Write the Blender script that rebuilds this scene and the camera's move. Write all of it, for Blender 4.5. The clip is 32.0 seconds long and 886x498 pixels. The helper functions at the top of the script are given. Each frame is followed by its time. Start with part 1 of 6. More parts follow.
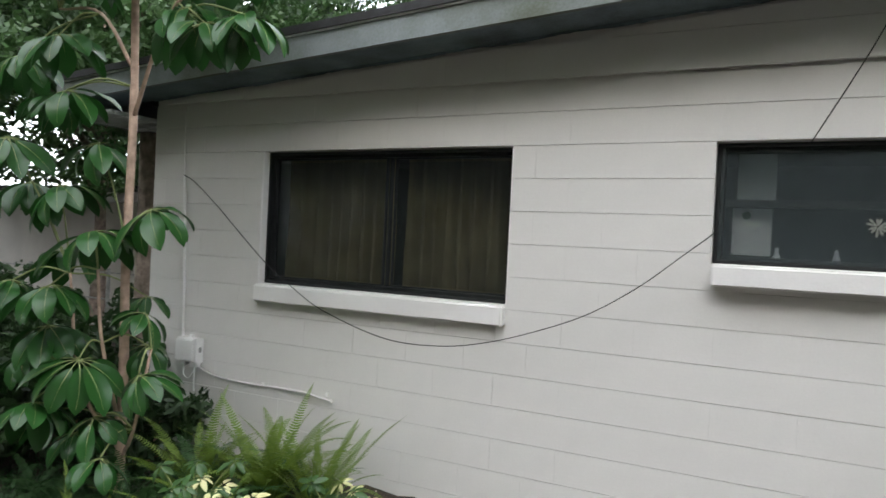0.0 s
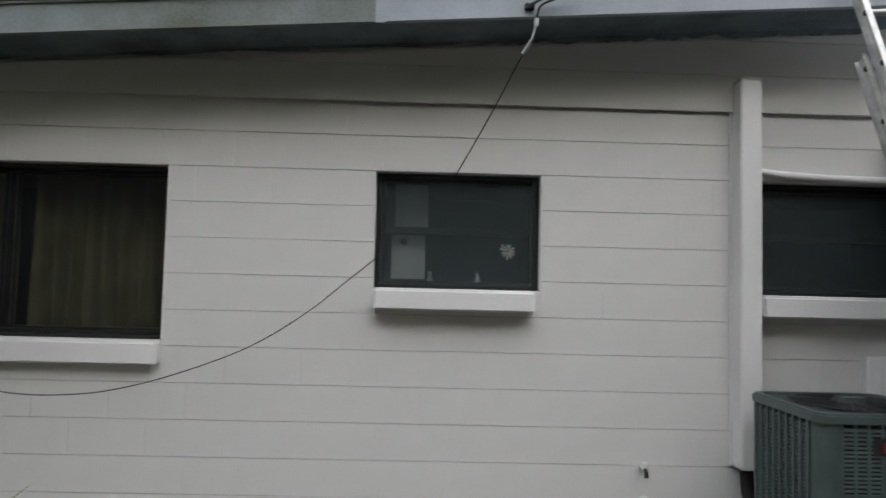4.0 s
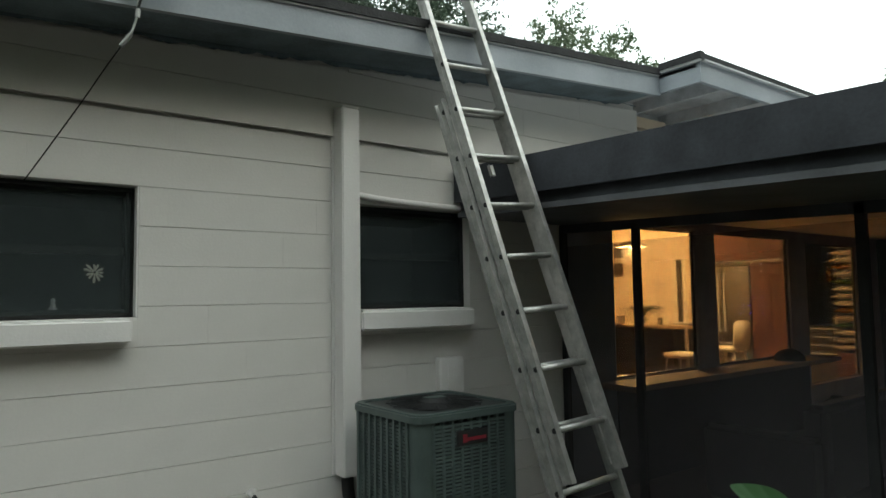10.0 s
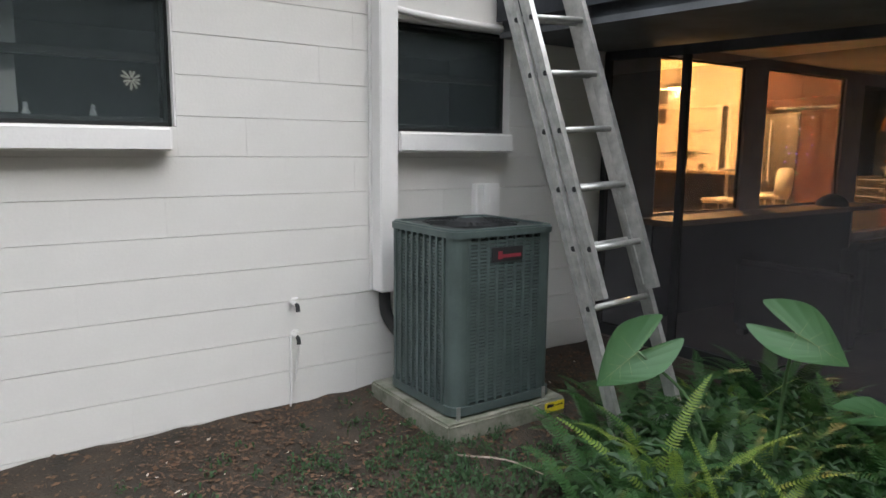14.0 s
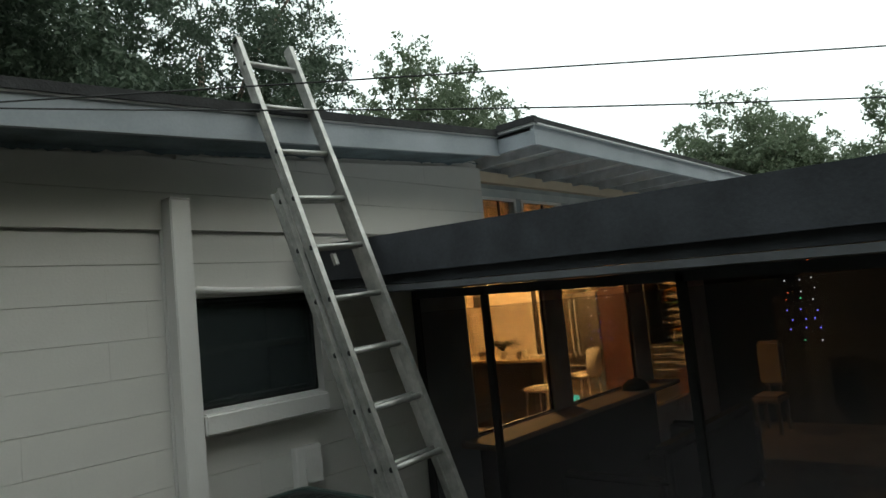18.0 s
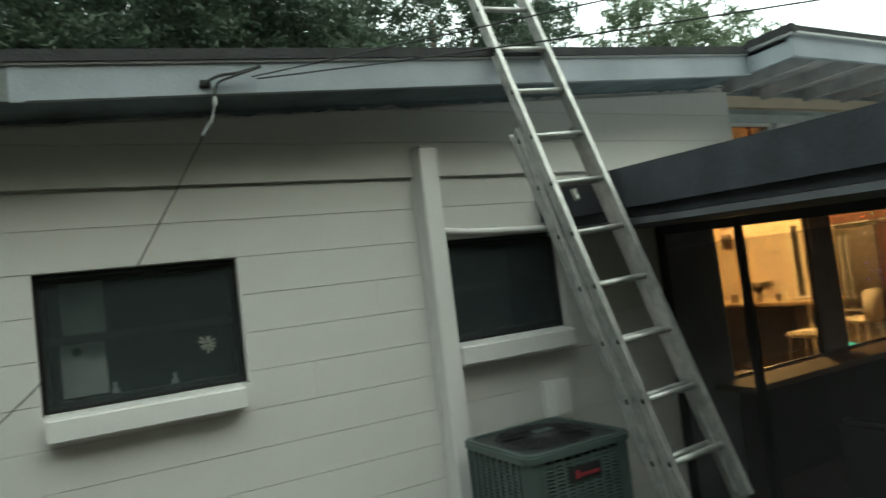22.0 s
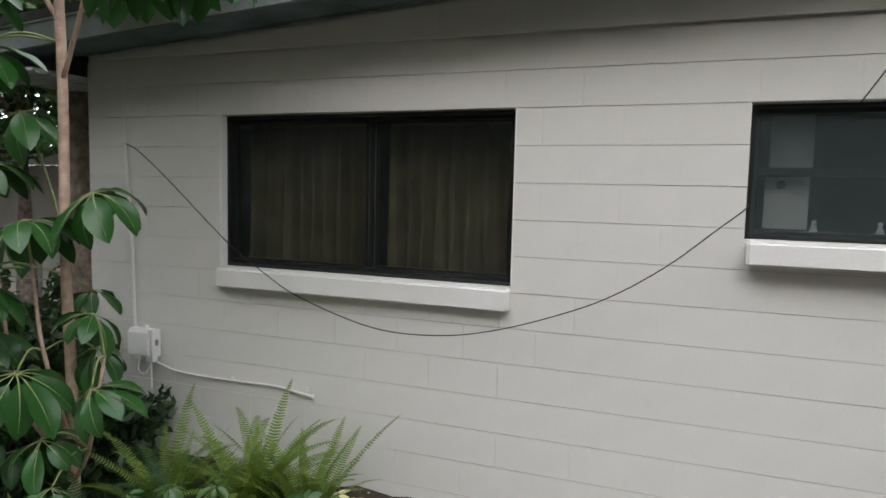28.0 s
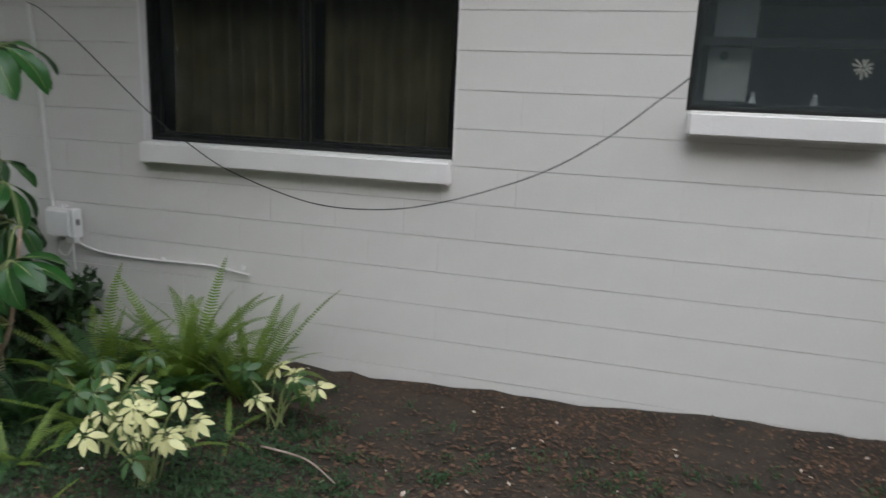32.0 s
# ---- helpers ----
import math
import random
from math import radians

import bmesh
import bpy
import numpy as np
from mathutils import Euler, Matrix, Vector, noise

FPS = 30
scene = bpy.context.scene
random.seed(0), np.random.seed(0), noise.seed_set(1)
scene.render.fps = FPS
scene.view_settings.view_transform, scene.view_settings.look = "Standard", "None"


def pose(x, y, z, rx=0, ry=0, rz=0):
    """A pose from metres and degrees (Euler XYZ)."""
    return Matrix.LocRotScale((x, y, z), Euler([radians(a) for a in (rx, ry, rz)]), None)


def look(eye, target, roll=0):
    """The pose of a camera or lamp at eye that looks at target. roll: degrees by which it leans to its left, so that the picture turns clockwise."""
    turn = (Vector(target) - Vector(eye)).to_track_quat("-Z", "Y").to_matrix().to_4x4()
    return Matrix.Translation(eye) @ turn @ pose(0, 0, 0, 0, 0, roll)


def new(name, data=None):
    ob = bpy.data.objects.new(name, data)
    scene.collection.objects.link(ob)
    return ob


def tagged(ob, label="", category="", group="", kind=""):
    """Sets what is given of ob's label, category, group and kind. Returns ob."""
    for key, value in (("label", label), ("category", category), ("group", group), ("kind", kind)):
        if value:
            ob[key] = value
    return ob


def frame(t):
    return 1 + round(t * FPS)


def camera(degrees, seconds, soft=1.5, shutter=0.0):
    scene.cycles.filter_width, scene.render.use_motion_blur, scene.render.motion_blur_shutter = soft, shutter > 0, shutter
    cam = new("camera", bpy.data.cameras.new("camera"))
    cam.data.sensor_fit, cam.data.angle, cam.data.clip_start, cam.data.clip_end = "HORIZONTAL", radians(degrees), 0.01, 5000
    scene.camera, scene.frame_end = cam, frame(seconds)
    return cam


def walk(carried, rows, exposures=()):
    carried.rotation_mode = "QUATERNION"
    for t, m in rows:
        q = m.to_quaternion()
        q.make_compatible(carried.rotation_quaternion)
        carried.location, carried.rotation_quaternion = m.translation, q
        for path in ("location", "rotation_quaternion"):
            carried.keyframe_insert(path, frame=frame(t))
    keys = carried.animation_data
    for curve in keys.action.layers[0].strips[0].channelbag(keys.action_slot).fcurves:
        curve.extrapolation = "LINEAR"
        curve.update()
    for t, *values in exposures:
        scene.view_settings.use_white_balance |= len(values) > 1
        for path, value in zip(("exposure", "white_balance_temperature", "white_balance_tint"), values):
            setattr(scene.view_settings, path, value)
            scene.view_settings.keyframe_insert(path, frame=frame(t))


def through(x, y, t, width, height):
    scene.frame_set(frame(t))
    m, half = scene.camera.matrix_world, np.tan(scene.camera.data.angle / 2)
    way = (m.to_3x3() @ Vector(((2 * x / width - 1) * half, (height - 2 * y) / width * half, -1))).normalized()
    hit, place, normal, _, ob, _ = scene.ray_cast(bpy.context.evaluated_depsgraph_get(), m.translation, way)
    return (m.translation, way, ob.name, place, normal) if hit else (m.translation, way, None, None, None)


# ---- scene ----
cam = camera(66.6, 32.0, shutter=0.6)
PATH = [
    (0, (0.324, -3.929, 1.606), (-0.565, -2.137, 1.591), 2.8),
    (0.5, (0.319, -3.94, 1.558), (-0.495, -2.114, 1.591), 3.2),
    (1, (0.289, -3.955, 1.54), (-0.415, -2.084, 1.585), 3.0),
    (1.5, (0.309, -3.936, 1.517), (-0.274, -2.023, 1.546), 2.2),
    (2, (0.308, -3.929, 1.518), (-0.173, -1.988, 1.527), 2.6),
    (2.5, (0.29, -3.928, 1.491), (-0.07, -1.962, 1.539), 2.3),
    (3, (0.262, -3.909, 1.525), (0.092, -1.919, 1.627), 2.1),
    (3.5, (0.313, -3.87, 1.557), (0.241, -1.874, 1.66), 1.9),
    (5.5, (0.212, -3.686, 1.653), (0.793, -1.781, 1.833), 0.2),
    (6, (0.181, -3.658, 1.676), (0.956, -1.825, 1.873), 0.6),
    (6.5, (0.198, -3.633, 1.696), (1.194, -1.911, 1.909), 0.3),
    (7, (0.192, -3.636, 1.643), (1.341, -2.018, 1.896), -0.6),
    (7.5, (0.132, -3.636, 1.673), (1.372, -2.085, 1.909), -0.7),
    (8, (0.151, -3.644, 1.662), (1.365, -2.071, 1.893), -1.2),
    (8.5, (0.114, -3.614, 1.673), (1.331, -2.041, 1.888), -1.5),
    (9, (0.109, -3.62, 1.663), (1.316, -2.037, 1.861), -1.1),
    (9.5, (0.107, -3.612, 1.644), (1.316, -2.027, 1.806), -0.6),
    (10, (0.132, -3.627, 1.65), (1.335, -2.035, 1.792), -0.9),
    (10.5, (0.17, -3.645, 1.609), (1.347, -2.031, 1.7), -0.6),
    (11, (0.126, -3.606, 1.594), (1.309, -1.994, 1.585), -0.6),
    (11.5, (0.137, -3.614, 1.541), (1.295, -1.985, 1.469), -0.3),
    (12, (0.181, -3.616, 1.491), (1.326, -1.983, 1.344), -0.1),
    (12.5, (0.169, -3.609, 1.468), (1.325, -1.993, 1.24), 0.6),
    (13, (0.167, -3.606, 1.454), (1.319, -1.996, 1.172), 0.6),
    (13.5, (0.147, -3.596, 1.468), (1.287, -1.98, 1.167), 0.9),
    (14, (0.127, -3.585, 1.469), (1.241, -1.95, 1.178), 0.5),
    (14.5, (0.139, -3.559, 1.491), (1.249, -1.901, 1.355), -0.0),
    (15, (0.171, -3.518, 1.589), (1.378, -1.922, 1.585), 0.2),
    (15.5, (0.264, -3.545, 1.692), (1.599, -2.056, 1.714), 0.5),
    (17.5, (0.252, -3.632, 2.007), (1.709, -2.27, 2.155), -5.7),
    (18, (0.25, -3.685, 2.038), (1.744, -2.368, 2.211), -5.7),
    (18.5, (0.237, -3.721, 2.042), (1.727, -2.402, 2.237), -6.8),
    (19, (0.213, -3.682, 2.061), (1.698, -2.361, 2.278), -7.7),
    (19.5, (0.185, -3.697, 2.051), (1.658, -2.363, 2.282), -7.0),
    (20, (0.174, -3.707, 2.004), (1.593, -2.317, 2.231), -6.2),
    (20.5, (0.156, -3.683, 2.03), (1.489, -2.202, 2.205), -6.2),
    (21, (0.19, -3.688, 1.99), (1.383, -2.091, 2.142), -6.3),
    (21.5, (0.203, -3.696, 1.978), (1.319, -2.039, 2.082), -6.8),
    (22, (0.194, -3.674, 1.953), (1.149, -1.92, 2.06), -7.0),
    (22.5, (0.149, -3.639, 1.955), (0.941, -1.807, 2.093), -7.1),
    (23, (0.215, -3.655, 1.874), (0.841, -1.764, 2.058), -6.1),
    (23.5, (0.232, -3.649, 1.859), (0.696, -1.709, 2.012), -5.2),
    (24, (0.14, -3.597, 1.874), (0.502, -1.635, 1.999), -4.7),
    (24.5, (0.104, -3.603, 1.814), (0.298, -1.618, 1.959), -4.2),
    (25, (0.076, -3.585, 1.827), (0.059, -1.588, 1.933), -2.6),
    (25.5, (0.046, -3.589, 1.812), (-0.221, -1.608, 1.886), -2.4),
    (26, (0.022, -3.58, 1.787), (-0.437, -1.633, 1.82), -1.1),
    (26.5, (-0.135, -3.598, 1.778), (-0.684, -1.675, 1.753), -0.3),
    (28.5, (-0.191, -3.621, 1.761), (-0.96, -1.784, 1.575), 1.9),
    (29, (-0.217, -3.642, 1.755), (-1.021, -1.82, 1.568), 2.2),
    (29.5, (-0.228, -3.638, 1.754), (-1.043, -1.824, 1.543), 1.8),
    (30, (-0.246, -3.644, 1.741), (-1.052, -1.83, 1.491), 1.7),
    (30.5, (-0.244, -3.635, 1.712), (-1.03, -1.824, 1.396), 2.6),
    (31, (-0.231, -3.629, 1.657), (-1.016, -1.825, 1.295), 1.7),
    (31.5, (-0.252, -3.638, 1.579), (-0.903, -1.785, 1.2), 2.6),
    (32, (-0.228, -3.584, 1.569), (-0.742, -1.7, 1.138), 2.5),
]
walk(cam, [(t, look(e, g, r)) for t, e, g, r in PATH], exposures=[
    (0.0, 0.92, 6500, 8), (2.0, 0.62, 6500, 9), (3.5, 0.42, 6450, 9), (5.5, -0.1, 6400, 10), (6.0, -0.18, 6400, 10), (7.5, -0.26, 6450, 4), (10.0, -0.10, 6700, -4), (11.0, 0.13, 6700, -5),
    (12.0, 0.43, 6600, 2), (13.0, 0.97, 6550, 9), (14.0, 1.0, 6450, 9), (15.0, 0.95, 6200, 10), (15.5, 0.60, 6300, 10), (17.5, -0.45, 6600, -2), (19.0, -0.82, 6800, -6), (20.0, -0.90, 6850, -8),
    (21.4, -0.06, 6650, -13), (23.0, 0.08, 6900, -6), (24.5, -0.02, 7000, 4), (26.0, 0.36, 6800, 8), (28.5, 0.75, 6600, 9), (30.5, 0.72, 6550, 9), (32.0, 0.48, 6350, 9)])

# ---------------------------------------------------------------- light
world = bpy.data.worlds.new("dusk_sky")
scene.world = world
world.use_nodes = True
wn, wl = world.node_tree.nodes, world.node_tree.links
wn.clear()
sky = wn.new("ShaderNodeTexSky")
sky.sky_type, sky.sun_disc = "NISHITA", False
sky.sun_elevation, sky.sun_rotation = radians(33), radians(164)
sky.air_density, sky.dust_density = 1.0, 4.0
sky_bg = wn.new("ShaderNodeBackground")
sky_bg.inputs[1].default_value = 0.05
wl.new(sky.outputs[0], sky_bg.inputs[0])
cloud_bg = wn.new("ShaderNodeBackground")
cloud_bg.inputs[0].default_value = (0.955, 0.985, 1.04, 1)
cloud_bg.inputs[1].default_value = 2.2
both = wn.new("ShaderNodeAddShader")
wout = wn.new("ShaderNodeOutputWorld")
wl.new(sky_bg.outputs[0], both.inputs[0])
wl.new(cloud_bg.outputs[0], both.inputs[1])
wl.new(both.outputs[0], wout.inputs[0])

sun_data = bpy.data.lights.new("sun", "SUN")
sun_data.energy, sun_data.angle, sun_data.color = 0.62, radians(60), (1.0, 0.97, 0.93)
sun = new("sun", sun_data)
sun.matrix_world = look((2.6, -9, 7.0), (0, 0, 1))


# ---------------------------------------------------------------- materials
def material(name, base, rough=0.7, metal=0.0, vary=0.15, scale=6.0, bump=0.0, bump_scale=60.0, spec=0.5,
             tint=None, per_object=0.0, coat=0.0):
    m = bpy.data.materials.new(name)
    m.use_nodes = True
    n, l = m.node_tree.nodes, m.node_tree.links
    b = n["Principled BSDF"]
    b.inputs["Roughness"].default_value = rough
    b.inputs["Metallic"].default_value = metal
    b.inputs["Specular IOR Level"].default_value = spec
    b.inputs["Coat Weight"].default_value = coat
    tc = n.new("ShaderNodeTexCoord")
    big = n.new("ShaderNodeTexNoise")
    big.inputs["Scale"].default_value, big.inputs["Detail"].default_value = scale, 6
    l.new(tc.outputs["Object"], big.inputs["Vector"])
    fine = n.new("ShaderNodeTexNoise")
    fine.inputs["Scale"].default_value, fine.inputs["Detail"].default_value = bump_scale, 4
    l.new(tc.outputs["Object"], fine.inputs["Vector"])
    mix = n.new("ShaderNodeMix")
    mix.data_type = "RGBA"
    other = tint or tuple(c * (1 - vary) for c in base)
    lighter = tuple(min(1, c * (1 + vary * 0.5)) for c in base)
    mix.inputs["A"].default_value = (*lighter, 1)
    mix.inputs["B"].default_value = (*other, 1)
    ramp = n.new("ShaderNodeMapRange")
    ramp.inputs["From Min"].default_value, ramp.inputs["From Max"].default_value = 0.3, 0.7
    add = n.new("ShaderNodeMath")
    add.operation = "MULTIPLY_ADD"
    add.inputs[1].default_value = 0.25
    l.new(fine.outputs["Fac"], add.inputs[0])
    sub = n.new("ShaderNodeMath")
    sub.operation = "SUBTRACT"
    sub.inputs[1].default_value = 0.125
    l.new(big.outputs["Fac"], sub.inputs[0])
    l.new(sub.outputs[0], add.inputs[2])
    last = add.outputs[0]
    if per_object:
        oi = n.new("ShaderNodeObjectInfo")
        po = n.new("ShaderNodeMath")
        po.operation = "MULTIPLY_ADD"
        po.inputs[1].default_value = per_object
        l.new(oi.outputs["Random"], po.inputs[0])
        l.new(last, po.inputs[2])
        last = po.outputs[0]
    l.new(last, ramp.inputs["Value"])
    l.new(ramp.outputs[0], mix.inputs["Factor"])
    l.new(mix.outputs["Result"], b.inputs["Base Color"])
    if bump:
        bp = n.new("ShaderNodeBump")
        bp.inputs["Strength"].default_value = bump
        bp.inputs["Distance"].default_value = 0.01
        l.new(fine.outputs["Fac"], bp.inputs["Height"])
        l.new(bp.outputs[0], b.inputs["Normal"])
    return m


def glowing(name, colour, strength):
    m = bpy.data.materials.new(name)
    m.use_nodes = True
    b = m.node_tree.nodes["Principled BSDF"]
    b.inputs["Base Color"].default_value = (*colour, 1)
    b.inputs["Emission Color"].default_value = (*colour, 1)
    b.inputs["Emission Strength"].default_value = strength
    return m


def glass_material(name, tint, alpha, rough=0.03):
    m = bpy.data.materials.new(name)
    m.use_nodes = True
    n, l = m.node_tree.nodes, m.node_tree.links
    n.clear()
    clear = n.new("ShaderNodeBsdfTransparent")
    clear.inputs[0].default_value = (*tint, 1)
    gloss = n.new("ShaderNodeBsdfGlossy")
    gloss.inputs["Roughness"].default_value = rough
    gloss.inputs["Color"].default_value = (0.8, 0.8, 0.8, 1)
    fr = n.new("ShaderNodeFresnel")
    fr.inputs[0].default_value = 1.45
    mx = n.new("ShaderNodeMixShader")
    o = n.new("ShaderNodeOutputMaterial")
    sc = n.new("ShaderNodeMath")
    sc.operation = "MULTIPLY"
    sc.inputs[1].default_value = alpha
    l.new(fr.outputs[0], sc.inputs[0])
    l.new(sc.outputs[0], mx.inputs[0])
    l.new(clear.outputs[0], mx.inputs[1])
    l.new(gloss.outputs[0], mx.inputs[2])
    l.new(mx.outputs[0], o.inputs[0])
    return m


def mesh_screen(name, wire, cover):
    """Fine insect mesh: part of it thin dull wire, the rest open."""
    m = bpy.data.materials.new(name)
    m.use_nodes = True
    n, l = m.node_tree.nodes, m.node_tree.links
    n.clear()
    clear = n.new("ShaderNodeBsdfTransparent")
    dull = n.new("ShaderNodeBsdfDiffuse")
    dull.inputs[0].default_value = (*wire, 1)
    mx = n.new("ShaderNodeMixShader")
    mx.inputs[0].default_value = cover
    o = n.new("ShaderNodeOutputMaterial")
    l.new(clear.outputs[0], mx.inputs[1])
    l.new(dull.outputs[0], mx.inputs[2])
    l.new(mx.outputs[0], o.inputs[0])
    return m


def leaf_material(name, base, other, rough=0.35, through=0.35, scale=9.0, spec=0.5):
    """Foliage: two greens that vary leaf by leaf, with light passing through."""
    m = bpy.data.materials.new(name)
    m.use_nodes = True
    n, l = m.node_tree.nodes, m.node_tree.links
    b = n["Principled BSDF"]
    b.inputs["Roughness"].default_value = rough
    b.inputs["Specular IOR Level"].default_value = spec
    geo = n.new("ShaderNodeNewGeometry")
    tc = n.new("ShaderNodeTexCoord")
    no = n.new("ShaderNodeTexNoise")
    no.inputs["Scale"].default_value = scale
    l.new(tc.outputs["Object"], no.inputs["Vector"])
    av = n.new("ShaderNodeMath")
    av.operation = "MULTIPLY_ADD"
    av.inputs[1].default_value = 0.6
    l.new(geo.outputs["Random Per Island"], av.inputs[0])
    hf = n.new("ShaderNodeMath")
    hf.operation = "MULTIPLY_ADD"
    hf.inputs[1].default_value, hf.inputs[2].default_value = 0.9, -0.25
    l.new(no.outputs["Fac"], hf.inputs[0])
    l.new(hf.outputs[0], av.inputs[2])
    mix = n.new("ShaderNodeMix")
    mix.data_type = "RGBA"
    mix.inputs["A"].default_value = (*base, 1)
    mix.inputs["B"].default_value = (*other, 1)
    l.new(av.outputs[0], mix.inputs["Factor"])
    l.new(mix.outputs["Result"], b.inputs["Base Color"])
    tr = n.new("ShaderNodeBsdfTranslucent")
    l.new(mix.outputs["Result"], tr.inputs["Color"])
    mx = n.new("ShaderNodeMixShader")
    mx.inputs[0].default_value = through
    o = n["Material Output"]
    l.new(b.outputs[0], mx.inputs[1])
    l.new(tr.outputs[0], mx.inputs[2])
    l.new(mx.outputs[0], o.inputs[0])
    return m


PAINT = material("white_wall_paint", (0.66, 0.64, 0.62), 0.75, vary=0.09, scale=1.3, bump=0.10, bump_scale=70)
TRIM_PAINT = material("white_trim_paint", (0.76, 0.74, 0.73), 0.6, vary=0.07, scale=2.0, bump=0.12, bump_scale=70)
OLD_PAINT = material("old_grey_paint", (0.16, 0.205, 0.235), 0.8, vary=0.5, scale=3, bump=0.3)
FASCIA_PAINT = material("blue_grey_fascia_paint", (0.335, 0.36, 0.40), 0.6, vary=0.25, scale=2.2, bump=0.15, tint=(0.27, 0.30, 0.33))
OLD_FASCIA = material("weathered_fascia_paint", (0.205, 0.228, 0.242), 0.75, vary=0.4, scale=2.0, bump=0.2, tint=(0.10, 0.115, 0.085))
ROOFING = material("black_roofing", (0.035, 0.035, 0.038), 0.85, vary=0.4, scale=8, bump=0.5)
DRIP_METAL = material("drip_edge_metal", (0.60, 0.61, 0.62), 0.4, metal=0.0, vary=0.1)
SOFFIT = material("grey_soffit_boards", (0.52, 0.53, 0.55), 0.8, vary=0.25, scale=7, bump=0.3)
BRONZE = material("dark_bronze_window_frame", (0.010, 0.0105, 0.011), 0.45, metal=0.2, vary=0.2)
# near-black for room surfaces: their lack of light is put into the colour
UNLIT_TONE = material("unlit_room_tone", (0.03, 0.03, 0.032), 0.9, vary=0.3)
CURTAIN = material("brown_curtain_cloth", (0.20, 0.165, 0.08), 0.9, vary=0.35, scale=4, bump=0.2)
SCREEN_GLASS = glass_material("screened_window_glass", (0.88, 0.90, 0.90), 0.16, 0.12)
# paler copy of the window mesh, with the sky's sheen put into its wire colour
SHEEN_SCREEN = mesh_screen("sheen_window_screen", (0.065, 0.080, 0.083), 0.30)
DARK_SCREEN = mesh_screen("dark_window_screen", (0.028, 0.032, 0.032), 0.20)
CLEAR_GLASS = glass_material("clear_window_glass", (0.93, 0.94, 0.92), 0.6)
INSECT_SCREEN = mesh_screen("insect_screen", (0.115, 0.11, 0.115), 0.26)
ALU = material("aluminium", (0.46, 0.455, 0.44), 0.46, metal=0.75, vary=0.25, scale=16, bump=0.12, tint=(0.33, 0.33, 0.315))
RUBBER = material("black_rubber", (0.02, 0.02, 0.02), 0.8)
AC_METAL = material("grey_green_ac_metal", (0.082, 0.110, 0.106), 0.42, metal=0.2, vary=0.2, scale=6, bump=0.05)
AC_DARK = material("black_ac_inside", (0.012, 0.013, 0.014), 0.7)
AC_TOP = material("dark_ac_top_metal", (0.03, 0.035, 0.036), 0.45, metal=0.2, vary=0.2)
BADGE_RED = material("red_badge", (0.25, 0.02, 0.035), 0.5)
CONCRETE = material("concrete", (0.22, 0.21, 0.175), 0.9, vary=0.35, scale=7, bump=0.6, bump_scale=45, tint=(0.09, 0.10, 0.065))
SLAB = material("patio_concrete", (0.085, 0.065, 0.055), 0.9, vary=0.3, scale=4, bump=0.3)
YELLOW = material("yellow_label", (0.75, 0.6, 0.03), 0.5)
SOIL = material("bare_soil", (0.044, 0.030, 0.020), 0.95, vary=0.45, scale=4.0, bump=1.0, bump_scale=90, tint=(0.019, 0.016, 0.011))
LITTER = leaf_material("dry_leaves", (0.022, 0.014, 0.009), (0.165, 0.09, 0.05), 0.8, 0.1)
BARK = material("grey_brown_bark", (0.30, 0.24, 0.20), 0.95, vary=0.5, scale=12, bump=1.0, bump_scale=50, tint=(0.14, 0.11, 0.09))
STEM = material("pinkish_brown_stem", (0.48, 0.34, 0.26), 0.8, vary=0.3, scale=20, bump=0.4)
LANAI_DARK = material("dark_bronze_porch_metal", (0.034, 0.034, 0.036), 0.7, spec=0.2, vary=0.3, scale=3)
LANAI_FASCIA = material("charcoal_porch_fascia", (0.052, 0.056, 0.065), 0.75, spec=0.25, vary=0.4, scale=3, bump=0.15)
# paler copy of the fascia colour, lightened to make up for the soffit's shade
LIFTED_SOFFIT = material("shade_lifted_soffit", (0.115, 0.12, 0.13), 0.8, vary=0.3, scale=3, bump=0.15)
# blue-grey that stands in for shade on the wall inside the porch
PORCH_SHADE = material("blue_grey_porch_shade", (0.19, 0.20, 0.22), 0.8, vary=0.25, scale=3)
LANAI_CEILING = material("porch_ceiling_boards", (0.60, 0.55, 0.52), 0.8, vary=0.15)
CABLE = material("black_cable", (0.015, 0.015, 0.016), 0.6)


# ---------------------------------------------------------------- mesh helpers
def box_bm(bm, x0, y0, z0, x1, y1, z1, bevel=0.0, seg=2):
    r = bmesh.ops.create_cube(bm, size=1)
    for v in r["verts"]:
        v.co = Vector(((x0 + x1) / 2 + v.co.x * (x1 - x0), (y0 + y1) / 2 + v.co.y * (y1 - y0), (z0 + z1) / 2 + v.co.z * (z1 - z0)))
    if bevel:
        edges = list({e for v in r["verts"] for e in v.link_edges})
        bmesh.ops.bevel(bm, geom=edges, offset=bevel, segments=seg, affect="EDGES", clamp_overlap=True)
    return bm


def box(x0, y0, z0, x1, y1, z1, bevel=0.0, seg=2):
    return box_bm(bmesh.new(), x0, y0, z0, x1, y1, z1, bevel, seg)


